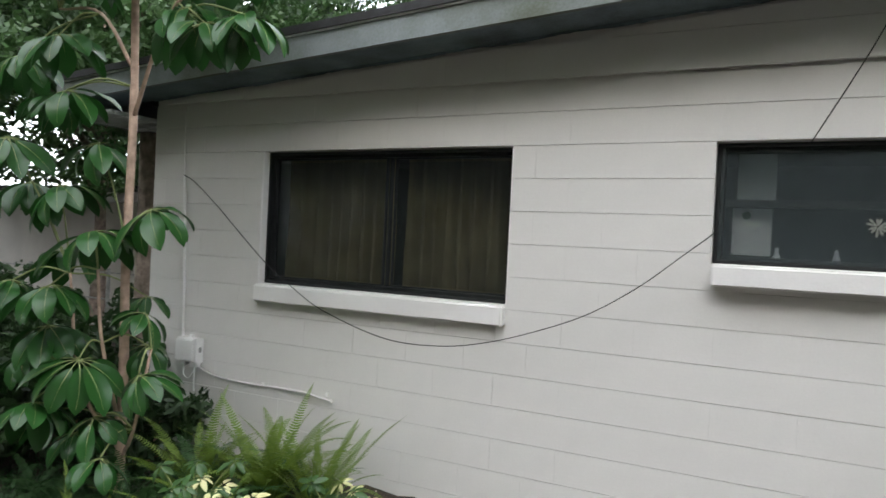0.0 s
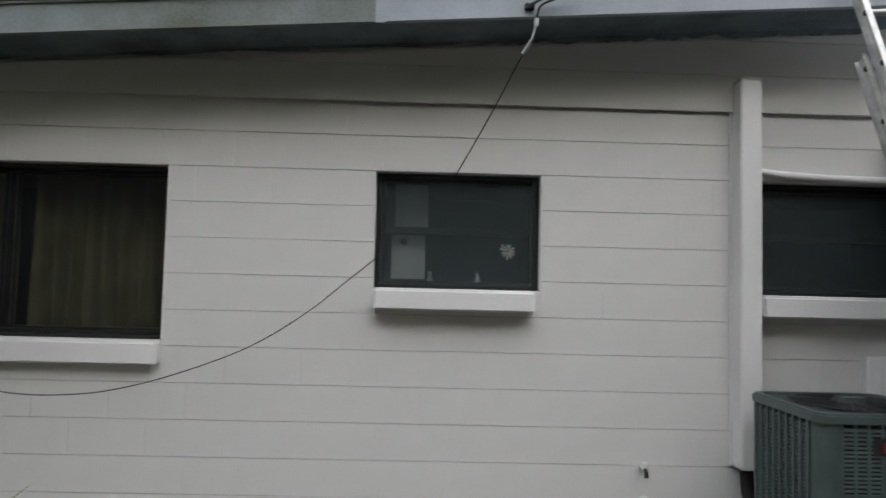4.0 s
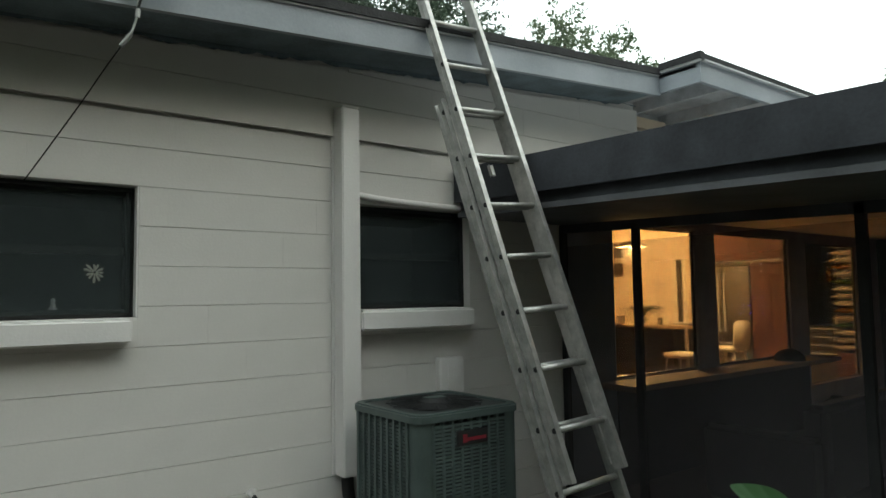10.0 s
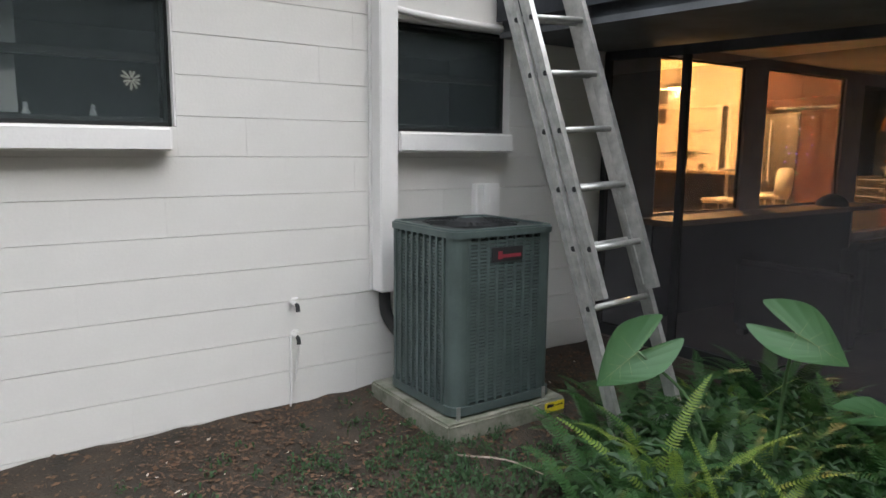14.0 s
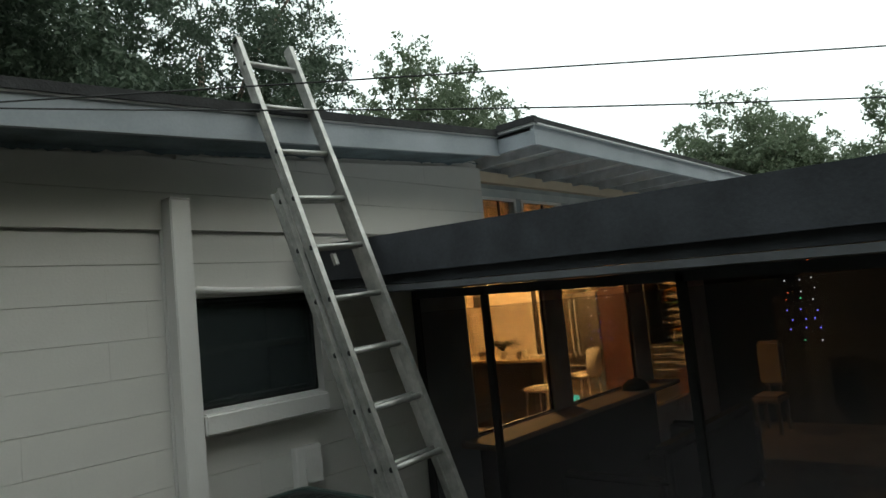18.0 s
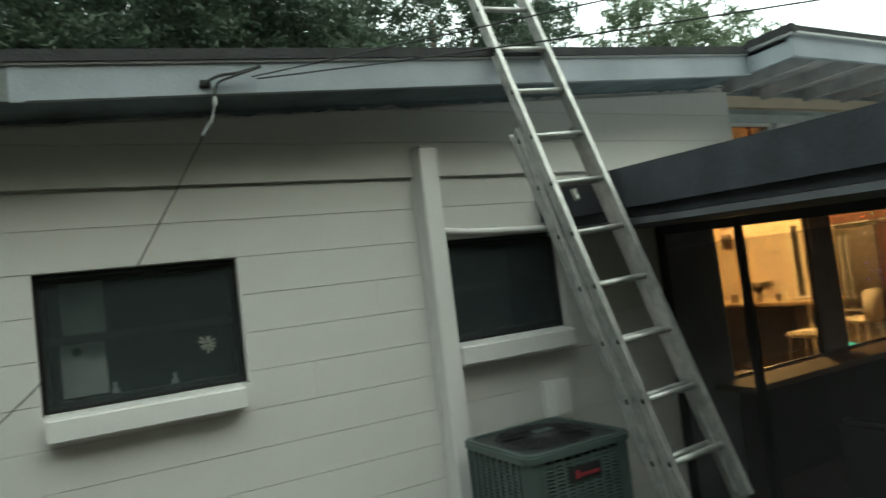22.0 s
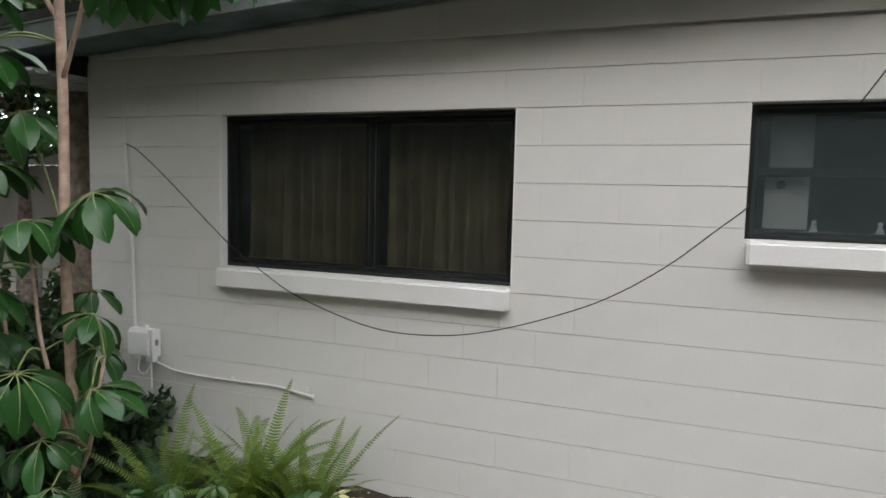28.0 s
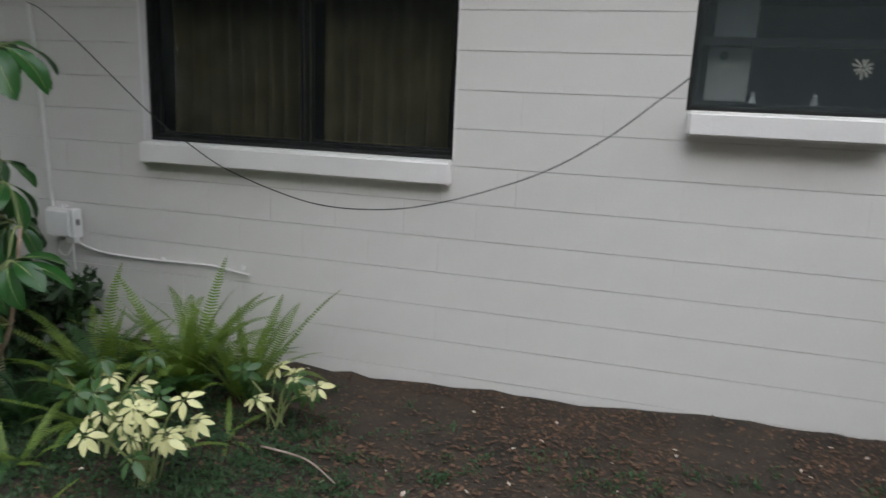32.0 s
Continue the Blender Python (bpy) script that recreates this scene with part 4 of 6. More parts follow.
tap(0.605, "white-painted outdoor tap with a dark spout on the wall")
tap(0.418, "white-painted outdoor tap with a pipe down to the soil")
tagged(part("water_pipe", tube(curve_points([(1.512, -0.02, 0.41), (1.510, -0.022, 0.2), (1.504, -0.024, 0.05), (1.49, -0.03, -0.06)], 12), 0.0065, 8), TRIM_PAINT, None, "", True), "thin grey-white water pipe running down the wall", "pipe")
tagged(part("thin_hose", tube(curve_points([(1.546, -0.06, 0.385), (1.55, -0.03, 0.29), (1.542, -0.02, 0.21), (1.532, -0.02, 0.14)], 12), 0.006, 6), TRIM_PAINT, None, "", True), "short thin white tube hanging from a tap", "tube")

# things on the inner sill of the small window
PAPER = material("white_paper", (0.72, 0.72, 0.70), 0.8, vary=0.12, scale=15)
picture = holder("window_picture", 0.19, 0.17, 1.6, "pale sheet with a faint green motif leaning in the window", "picture")
part("sheet", box(0.088, 0.165, 1.625, 0.288, 0.17, 1.885), PAPER, picture)
part("motif", tube([(0.16, 0.164, 1.845), (0.16, 0.160, 1.845)], 0.022, 9), material("green_motif", (0.12, 0.2, 0.13), 0.8), picture)
part("motif", box(0.14, 0.161, 1.785, 0.23, 0.1645, 1.81, 0.002), material("cream_motif", (0.85, 0.83, 0.75), 0.8), picture)
blind = tagged(part("paper_blind", box(0.105, 0.19, 1.93, 0.30, 0.193, 2.19), material("grey_paper", (0.40, 0.43, 0.42), 0.8, vary=0.2)), "grey-white paper panel behind the upper pane", "blind")


def star():
    """A straw star: thin split rays of uneven length tied at the middle."""
    bm = bmesh.new()
    g = random.Random(4)
    cx, cy, cz = 0.77, 0.098, 1.80
    for k in range(11):
        a = 2 * math.pi * k / 11 + g.uniform(-0.10, 0.10)
        ln = 0.054 * g.uniform(0.72, 1.1)
        for off in (-0.055, 0.055):
            u = Vector((math.cos(a + off), 0, math.sin(a + off)))
            w = Vector((-u.z, 0, u.x))
            near, far = Vector((cx, cy, cz)) + u * 0.006, Vector((cx, cy, cz)) + u * ln
            far.y += g.uniform(-0.006, 0.006)
            ring = [[bm.verts.new(p + w * c + Vector((0, e, 0))) for c, e in ((-q, 0), (0, -q), (q, 0), (0, q))] for p, q in ((near, 0.002), (near.lerp(far, 0.7), 0.0045), (far, 0.001))]
            for p, q in zip(ring, ring[1:]):
                for m in range(4):
                    bm.faces.new((p[m], p[(m + 1) % 4], q[(m + 1) % 4], q[m]))
            bm.faces.new(ring[2])
            bm.faces.new(ring[0][::-1])
    bmesh.ops.recalc_face_normals(bm, faces=bm.faces)
    return bm


tagged(part("star_ornament", star(), material("straw", (0.72, 0.68, 0.58), 0.8)), "pale straw star hanging in the small window", "ornament")
for x in (0.318, 0.60):
    b = bmesh.new()
    bmesh.ops.create_cone(b, cap_ends=True, segments=12, radius1=0.022, radius2=0.006, depth=0.045, matrix=Matrix.Translation((x, 0.16, 1.635)))
    bmesh.ops.create_uvsphere(b, u_segments=10, v_segments=6, radius=0.012, matrix=Matrix.Translation((x, 0.16, 1.662)))
    tagged(part("bell_ornament", b, PAPER), "small white bell-shaped ornament on the window ledge", "ornament", "window ornaments")
structure("inner_ledge", box(0.02, 0.157, 1.585, 0.94, 0.30, 1.612), UNLIT_TONE, "inner window ledge coloured near-black as if unlit", "sill")

# ---------------------------------------------------------------- lit rooms behind the porch
CREAM = material("cream_kitchen_wall", (0.68, 0.57, 0.44), 0.8, vary=0.06)
WOOD_RED = material("red_brown_wood", (0.105, 0.034, 0.025), 0.6, vary=0.35, scale=5)
WOOD_PALE = material("pale_table_wood", (0.52, 0.40, 0.26), 0.4, vary=0.2, scale=8)
DARK_WOOD = material("dark_cabinet_wood", (0.035, 0.029, 0.026), 0.5, vary=0.3)
STEEL = material("brushed_steel", (0.36, 0.33, 0.30), 0.26, metal=0.85, vary=0.2)
CUSHION = material("white_chair_leather", (0.74, 0.69, 0.58), 0.5, vary=0.08)
PORCH_PAINT = material("brown_ledge", (0.19, 0.13, 0.095), 0.7, vary=0.25)
GLOW = glowing("lamp_glow", (1.0, 0.72, 0.36), 9.0)
FLOOR_Z = 0.27

RX = 10.5                              # cabinet fronts along the east side of the room
structure("room_floor_kitchen", box(4.5, 0.062, 0.1, 10.98, 4.8, FLOOR_Z), WOOD_PALE, "pale kitchen floor", "floor")
structure("ceiling_kitchen", box(4.5, 0.2, 3.2, 10.98, 4.8, 3.3), CREAM, "cream kitchen ceiling", "ceiling")
structure("wall_kitchen_back", box(4.6, 4.7, FLOOR_Z, 10.98, 4.8, 3.2), CREAM, "warm cream kitchen wall", "wall")
structure("wall_kitchen_west", box(4.5, 0.2, FLOOR_Z, 4.6, 4.8, 3.2), CREAM, "warm cream kitchen wall", "wall")
structure("wall_kitchen_east", box(10.88, 0.062, FLOOR_Z, 10.98, 4.698, 3.2), CREAM, "warm cream kitchen wall", "wall")
structure("wall_kitchen_stub", box(10.38, 2.86, FLOOR_Z, 10.878, 4.698, 3.198), CREAM, "warm cream kitchen wall beside the refrigerator", "wall")
structure("roof_joint", box(PAINT_E, -0.001, 2.622, 14.0, 0.42, 2.66), ROOFING, "dark flashing over the porch wall", "flashing")
AMBER_BLIND = leaf_material("amber_blind_cloth", (0.78, 0.68, 0.58), (0.82, 0.73, 0.63), 0.9, 0.75, 3)
for a, b, lo, hi in UPPER:
    wc = holder("clerestory_window", (a + b) / 2, 0.3, lo, "small grey-framed upper window lit orange from inside", "window", "upper windows", "structure")
    part("window_frame", frame_bm(a - 0.03, b + 0.03, lo - 0.02, hi + 0.02, 0.262, 0.276, 0.035), TRIM_PAINT, wc)
    part("mullion", box((a + b) / 2 - 0.012, 0.262, lo + 0.015, (a + b) / 2 + 0.012, 0.276, hi - 0.015), BRONZE, wc)
    pane(a, b, lo, hi, 0.33, CLEAR_GLASS, wc)
    part("blind", box(a, 0.345, lo, b, 0.349, hi), AMBER_BLIND, wc, "drawn amber cloth blind")

for i, (a, b, z0, z1) in enumerate(PORCH_OPENINGS):
    pw = holder(f"window_{4 + i}", (a + b) / 2, 0.1, z0, "large dark-framed porch window with warm light inside", "window", kind="structure")
    part("window_frame", frame_bm(a + 0.002, b - 0.002, z0 + 0.002, z1 - 0.002, 0.02, 0.05, 0.014), BRONZE, pw)
    pane(a + 0.016, b - 0.016, z0 + 0.016, z1 - 0.016, 0.035, CLEAR_GLASS, pw)
ledge = tagged(part("window_ledge", box(4.4, -0.36, 0.90, 7.95, -0.002, 0.945, 0.01), PORCH_PAINT), "brown wooden ledge under the lit porch windows", "shelf")
# added sheet over the wall; its colour imitates the porch's shade
tagged(part("porch_shade_sheet", box(4.06, -0.004, 0.081, 4.635, -0.001, 2.40), PORCH_SHADE), "blue-grey sheet over the house wall, coloured as shade inside the porch", "wall panel", "", "structure")

# made-up near-black sheet that keeps the wall under the ledge dark
tagged(part("under_ledge_darkener", box(4.64, -0.022, 0.081, 7.95, -0.0015, 0.899), LANAI_DARK), "dark sheet added to darken the wall below the porch window ledge", "wall panel", "", "structure")

BEFORE_KITCHEN = set(scene.objects)
# kitchen lamp: a wide dish shade hides the bulb from above
LX, LY, LZ = 8.3, 2.42, 2.44
d = bpy.data.lights.new("kitchen_bulb", "POINT")
d.energy, d.color, d.shadow_soft_size = 260, (1.0, 0.53, 0.205), 0.05
new("kitchen_bulb", d).location = (LX, LY, LZ - 0.10)
lamp = holder("pendant_lamp", LX, LY, LZ, "warm glowing pendant lamp with a wide dish shade", "lamp")
b = bmesh.new()
rings = [[b.verts.new((LX + r * math.cos(2 * math.pi * k / 28), LY + r * math.sin(2 * math.pi * k / 28), LZ + z)) for k in range(28)] for r, z in ((0.03, 0.06), (0.12, 0.045), (0.21, 0.0), (0.23, -0.02), (0.225, -0.023), (0.20, -0.004), (0.11, 0.035), (0.03, 0.045))]
for p, q in zip(rings, rings[1:]):
    for k in range(28):
        b.faces.new((p[k], p[(k + 1) % 28], q[(k + 1) % 28], q[k]))
b.faces.new(rings[0])
b.faces.new(rings[-1])
part("shade", b, CUSHION, lamp, "", True)
b = bmesh.new()
bmesh.ops.create_uvsphere(b, u_segments=14, v_segments=8, radius=0.04, matrix=Matrix.Translation((LX, LY, LZ - 0.01)))
part("bulb", b, GLOW, lamp, "glowing bulb", True)
part("neck", tube([(LX, LY, LZ + 0.05), (LX, LY, LZ + 0.26)], 0.028, 10, 0.016), CUSHION, lamp, "cream neck above the shade", True)
part("cord", tube([(LX, LY, LZ + 0.25), (LX, LY, 3.338)], 0.006, 6), CABLE, lamp)

# ceiling track spots that wash the east side of the room
for x, y, tx, ty, tz, watts, cone in ((7.5, 2.7, 10.6, 3.75, 1.75, 1350, 76), (8.3, 1.75, 10.5, 1.15, 1.3, 330, 100), (7.6, 0.75, 8.6, 1.25, 1.0, 800, 66)):
    aim = look((x, y, 3.08), (tx, ty, tz))
    spot = holder("track_light", x, y, 3.08, "small cream ceiling spot with a warm bulb", "lamp", "track lights")
    fwd = (Vector((tx, ty, tz)) - Vector((x, y, 3.08))).normalized()
    c = Vector((x, y, 3.08))
    part("can", tube([c - fwd * 0.12, c - fwd * 0.01], 0.045, 14), CUSHION, spot)
    part("bulb", tube([c - fwd * 0.009, c - fwd * 0.004], 0.034, 14), GLOW, spot, "glowing bulb")
    part("stem", tube([c - fwd * 0.06, (x - fwd.x * 0.06, y - fwd.y * 0.06, 3.199)], 0.008, 6), CUSHION, spot)
    d = bpy.data.lights.new("track_spot", "SPOT")
    d.energy, d.color, d.shadow_soft_size, d.spot_size, d.spot_blend = watts, (1.0, 0.53, 0.205), 0.03, radians(cone), 0.5
    ob = new("track_spot", d)
    ob.matrix_world = aim

table = holder("bar_counter", 8.4, 2.7, FLOOR_Z, "pale bar-height counter with a rounded end and dark base", "counter")
b = bmesh.new()
out = [(8.0, 4.68), (8.78, 4.68), (8.78, 1.62)] + [(8.39 + 0.39 * math.cos(radians(a)), 1.62 - 0.36 * math.sin(radians(a))) for a in range(15, 180, 15)] + [(8.0, 1.62)]
lo = [b.verts.new((x, y, 1.235)) for x, y in out]
hi = [b.verts.new((x, y, 1.275)) for x, y in out]
b.faces.new(hi)
b.faces.new(lo)
for k in range(len(out)):
    b.faces.new((lo[k], lo[(k + 1) % len(out)], hi[(k + 1) % len(out)], hi[k]))
part("countertop", b, WOOD_PALE, table)
part("base", box(8.10, 1.66, FLOOR_Z, 8.6, 4.66, 1.234, 0.006), DARK_WOOD, table, "dark panelled base")
for y in (1.70, 2.38, 3.06):
    part("panel", box(8.085, y, FLOOR_Z + 0.08, 8.099, y + 0.64, 1.20, 0.004), DARK_WOOD, table)
part("leg", tube([(8.16, 1.50, 1.235), (8.16, 1.50, FLOOR_Z)], 0.022, 10), CUSHION, table, "pale round leg")


def bar_stool(x, y, back):
    s = holder("bar_stool", x, y, FLOOR_Z, "white upholstered bar stool with slim pale legs", "stool", "stools at the counter")
    part("seat", box(x - 0.20, y - 0.19, 0.89, x + 0.20, y + 0.19, 0.955, 0.03, 3), CUSHION, s, smooth=True)
    if back:
        b = box(x - 0.19, y - 0.20, 0.92, x + 0.19, y - 0.14, 1.32, 0.028, 3)
        for v in b.verts:
            v.co.y -= 0.10 * max(0, v.co.z - 0.92) ** 1.5
        part("backrest", b, CUSHION, s, smooth=True)
    for dx in (-1, 1):
        for dy in (-1, 1):
            part("leg", tube([(x + dx * 0.14, y + dy * 0.14, 0.89), (x + dx * 0.19, y + dy * 0.19, FLOOR_Z)], 0.012, 6), CUSHION, s)
    part("foot_ring", tube([(x + 0.17 * math.cos(radians(a)), y + 0.17 * math.sin(radians(a)), 0.52) for a in range(0, 361, 30)], 0.008, 6), CUSHION, s)
    return s


bar_stool(9.0, 1.40, True)
bar_stool(7.75, 1.28, False)

OX, OY = 8.28, 2.25
orchid = holder("potted_plant", OX, OY, 1.275, "dark-leaved pot plant in a white bowl on the counter", "plant")
pb = bmesh.new()
bmesh.ops.create_cone(pb, cap_ends=True, segments=16, radius1=0.045, radius2=0.07, depth=0.10, matrix=Matrix.Translation((OX, OY, 1.326)))
part("bowl", pb, CUSHION, orchid)
POT_LEAF = leaf_material("dark_pot_leaf", (0.012, 0.022, 0.012), (0.03, 0.045, 0.02))
for i in range(22):
    a = i * 2.4
    r = 0.17 + 0.04 * (i % 3)
    part("leaf", tube(curve_points([(OX, OY, 1.39), (OX + 0.5 * r * math.cos(a), OY + 0.5 * r * math.sin(a), 1.50 + 0.03 * (i % 2)), (OX + 1.4 * r * math.cos(a), OY + 1.4 * r * math.sin(a), 1.40 + 0.05 * (i % 3))], 8), 0.018, 5, 0.003), POT_LEAF, orchid)
part("flower_stem", tube(curve_points([(OX, OY, 1.39), (OX - 0.02, OY + 0.12, 1.75), (OX, OY + 0.02, 2.15)], 10), 0.005, 5), POT_LEAF, orchid)
for y, w, hgt, m in ((1.95, 0.04, 0.10, STEEL), (1.86, 0.045, 0.13, CUSHION), (1.68, 0.13, 0.03, PAPER), (1.50, 0.11, 0.025, DARK_WOOD), (2.6, 0.06, 0.12, STEEL)):
    b = bmesh.new()
    bmesh.ops.create_cone(b, cap_ends=True, segments=14, radius1=w * 0.8, radius2=w, depth=hgt, matrix=Matrix.Translation((8.32 + 0.08 * math.sin(9 * y), y, 1.276 + hgt / 2)))
    tagged(part("dish", b, m), "small dish standing on the bar counter", "dish", "dishes on the counter")

doorway = holder("inner_door", 10.59, 3.1, FLOOR_Z, "narrow dark doorway in the cream kitchen wall", "door")
part("door_leaf", box(10.575, 3.125, FLOOR_Z, 10.598, 3.235, 2.31), DARK_WOOD, doorway)
for y in (3.06, 3.237):
    part("door_frame", box(10.565, y, FLOOR_Z, 10.599, y + 0.063, 2.38, 0.004), CUSHION, doorway, "pale door frame")
twigs = bmesh.new()
for y0, z0, y1, z1 in ((3.47, 1.90, 3.72, 1.92), (3.52, 1.905, 3.60, 1.86), (3.58, 1.91, 3.64, 1.95), (3.62, 1.91, 3.70, 1.87)):
    tube_bm(twigs, [(10.592, y0, z0), (10.592, y1, z1)], 0.007, 5)
tagged(part("wall_ornament", twigs, DARK_WOOD), "small dark twig-shaped ornament on the cream wall", "ornament")
for y, z in ((4.46, 2.56), (4.48, 2.19)):
    pf = holder("framed_picture", 10.59, y, z, "small dark picture in a brown frame on the cream wall", "picture", "wall pictures")
    part("picture_frame", box(10.578, y - 0.11, z - 0.14, 10.598, y + 0.11, z + 0.14, 0.004), WOOD_RED, pf)
    part("picture_sheet", box(10.572, y - 0.085, z - 0.115, 10.577, y + 0.085, z + 0.115), DARK_WOOD, pf)

fridge = holder("refrigerator", 10.8, 2.35, FLOOR_Z, "tall brushed-steel refrigerator with two doors and a bottom drawer", "refrigerator")
part("body", box(RX + 0.06, 1.90, FLOOR_Z, 11.09, 2.80, 2.15, 0.01), STEEL, fridge)
part("door", box(RX, 1.905, 0.96, RX + 0.058, 2.345, 2.14, 0.014), STEEL, fridge)
part("door", box(RX, 2.355, 0.96, RX + 0.058, 2.795, 2.14, 0.014), STEEL, fridge)
part("drawer", box(RX, 1.905, FLOOR_Z + 0.06, RX + 0.058, 2.795, 0.945, 0.014), STEEL, fridge)
for y in (2.30, 2.40):
    part("handle", tube(curve_points([(RX, y, 1.08), (RX - 0.05, y, 1.14), (RX - 0.05, y, 1.95), (RX, y, 2.02)], 12), 0.012, 8), DRIP_METAL, fridge, "bright bar handle")
part("handle", tube(curve_points([(RX, 1.98, 0.88), (RX - 0.05, 2.05, 0.88), (RX - 0.05, 2.66, 0.88), (RX, 2.72, 0.88)], 12), 0.012, 8), DRIP_METAL, fridge, "bright bar handle")

wardrobe = holder("tall_cabinet", 10.8, 1.55, FLOOR_Z, "tall red-brown wooden cabinet with a steel bar handle", "cabinet")
part("body", box(RX + 0.022, 1.262, FLOOR_Z, 11.09, 1.878, 2.19, 0.006), WOOD_RED, wardrobe)
for y in (1.266, 1.573):
    part("door", box(RX, y, FLOOR_Z + 0.05, RX + 0.02, y + 0.30, 2.18, 0.004), WOOD_RED, wardrobe)
for y0, y1 in ((1.262, 1.878), (1.884, 2.80)):
    over = holder("wall_cabinet", 10.8, (y0 + y1) / 2, 2.24, "red-brown wall cabinet with a bright steel bar along its foot", "cabinet", "upper cabinets")
    part("body", box(RX + 0.022, y0, 2.245, 11.09, y1, 2.95, 0.006), WOOD_RED, over)
    part("door", box(RX, y0 + 0.003, 2.25, RX + 0.02, y1 - 0.003, 2.94, 0.004), WOOD_RED, over)
    n = 1 if y1 - y0 < 0.7 else 2
    for k in range(n):
        w = (y1 - y0) / n
        part("trim_bar", box(RX - 0.03, y0 + w * k + 0.06, 2.215, RX - 0.002, y0 + w * (k + 1) - 0.06, 2.232), DRIP_METAL, over, "bright steel bar")
side_panel = holder("side_panel", 10.8, 1.15, FLOOR_Z, "brown wooden panel beside the bar cabinet", "panel")
part("board", box(RX - 0.02, 1.06, FLOOR_Z, 11.09, 1.255, 3.0, 0.004), WOOD_RED, side_panel)

# added panel that covers brightly lit cream wall beside the bar
dimming_panel = holder("side_panel", 10.8, 0.16, FLOOR_Z, "dark wooden panel added to dim the wall behind the wine rack", "panel")
part("board", box(10.56, 0.07, FLOOR_Z, 11.09, 0.49, 3.0, 0.004), DARK_WOOD, dimming_panel)
bar_unit = holder("bar_cabinet", 10.6, 0.75, FLOOR_Z, "dark bar cabinet with four drawers and open shelves of bottles", "cabinet")
BX = 10.45
part("body", box(BX + 0.022, 0.50, FLOOR_Z, 11.09, 1.05, 1.20, 0.006), DARK_WOOD, bar_unit)
for i in range(4):
    z = 0.70 + 0.122 * i
    dr = part("drawer", box(BX, 0.505, z, BX + 0.02, 1.045, z + 0.117, 0.004), DARK_WOOD, bar_unit)
    part("handle", box(BX - 0.03, 0.61, z + 0.082, BX - 0.002, 0.98, z + 0.096), DRIP_METAL, dr, "bright steel bar handle")
part("back_panel", box(11.0, 0.50, 1.21, 11.09, 1.05, 2.6), material("blue_grey_panel", (0.10, 0.13, 0.13), 0.4), bar_unit)
part("side_board", box(BX + 0.02, 1.03, 1.21, 11.0, 1.05, 2.6), DARK_WOOD, bar_unit)
for z in (1.55, 1.85, 2.15, 2.45):
    part("shelf", box(10.7, 0.505, z, 10.998, 1.028, z + 0.008), DARK_WOOD, bar_unit)
BOTTLES = [material("green_bottle", (0.03, 0.07, 0.03), 0.15), material("clear_bottle", (0.5, 0.48, 0.44), 0.15), material("amber_bottle", (0.2, 0.09, 0.02), 0.15), material("label_bottle", (0.34, 0.31, 0.28), 0.4)]


def bottle_mesh(mat):
    bm = bmesh.new()
    prof = [(0.036, 0), (0.038, 0.01), (0.038, 0.17), (0.03, 0.20), (0.014, 0.23), (0.013, 0.28), (0.016, 0.285), (0.016, 0.295)]
    rings = [[bm.verts.new((r * math.cos(2 * math.pi * k / 10), r * math.sin(2 * math.pi * k / 10), z)) for k in range(10)] for r, z in prof]
    for a, b in zip(rings, rings[1:]):
        for k in range(10):
            bm.faces.new((a[k], a[(k + 1) % 10], b[(k + 1) % 10], b[k]))
    bm.faces.new(rings[-1])
    bm.faces.new(rings[0][::-1])
    return mesh_of("bottle", bm, mat, True)


bottle_meshes = [bottle_mesh(m) for m in BOTTLES]
rng = random.Random(11)
for z in (1.201, 1.563, 1.863, 2.163, 2.463):
    for i in range(5):
        if rng.random() < (0.8 if i < 3 else 0.3):
            ob = new("bottle", rng.choice(bottle_meshes))
            ob.location = (10.85 + rng.uniform(-0.08, 0.06), 0.56 + i * 0.10 + rng.uniform(-0.01, 0.01), z)
            ob.scale = (1, 1, rng.uniform(0.6, 0.9))
            tagged(ob, "glass bottle standing on the bar shelf", "bottle", "bottles in the bar")
rack = holder("wine_rack", 10.42, 0.36, FLOOR_Z, "upright rack holding wine bottles on their sides", "wine rack")
for y in (0.37, 0.57):
    part("upright", box(10.38, y, FLOOR_Z, 10.41, y + 0.018, 2.45), DARK_WOOD, rack)
part("foot", box(10.30, 0.36, FLOOR_Z, 10.44, 0.59, 0.82, 0.004), WOOD_RED, rack, "wooden crate at the foot")
for i in range(15):
    ob = new("bottle", bottle_meshes[(3, 3, 1, 0, 3, 2)[i % 6]])
    ob.matrix_basis = pose(10.34 + 0.01 * (i % 2), 0.34, 0.90 + i * 0.105, -90, 0, 8 * math.sin(i * 2.1))
    tagged(ob, "wine bottle lying in the upright rack", "bottle", "bottles in the rack")
for y in (1.83, 2.33):
    tagged(part("night_light", box(9.5, y, FLOOR_Z, 9.53, y + 0.16, FLOOR_Z + 0.26, 0.01), glowing("cyan_glow", (0.10, 0.75, 0.8), 1.3)), "small cyan glowing light standing on the floor", "lamp", "cyan lights")

# the kitchen's furniture stands 0.22 m nearer the window wall's west end, in a slightly lower room
SETTLE = Matrix.Translation((-0.22, 0, 0.012)) @ Matrix.Diagonal((1, 1, 0.955, 1))
for ob in [o for o in scene.objects if o not in BEFORE_KITCHEN and o.parent is None]:
    if ob.type == "LIGHT":
        ob.location = SETTLE @ ob.location
    else:
        ob.matrix_basis = SETTLE @ ob.matrix_basis

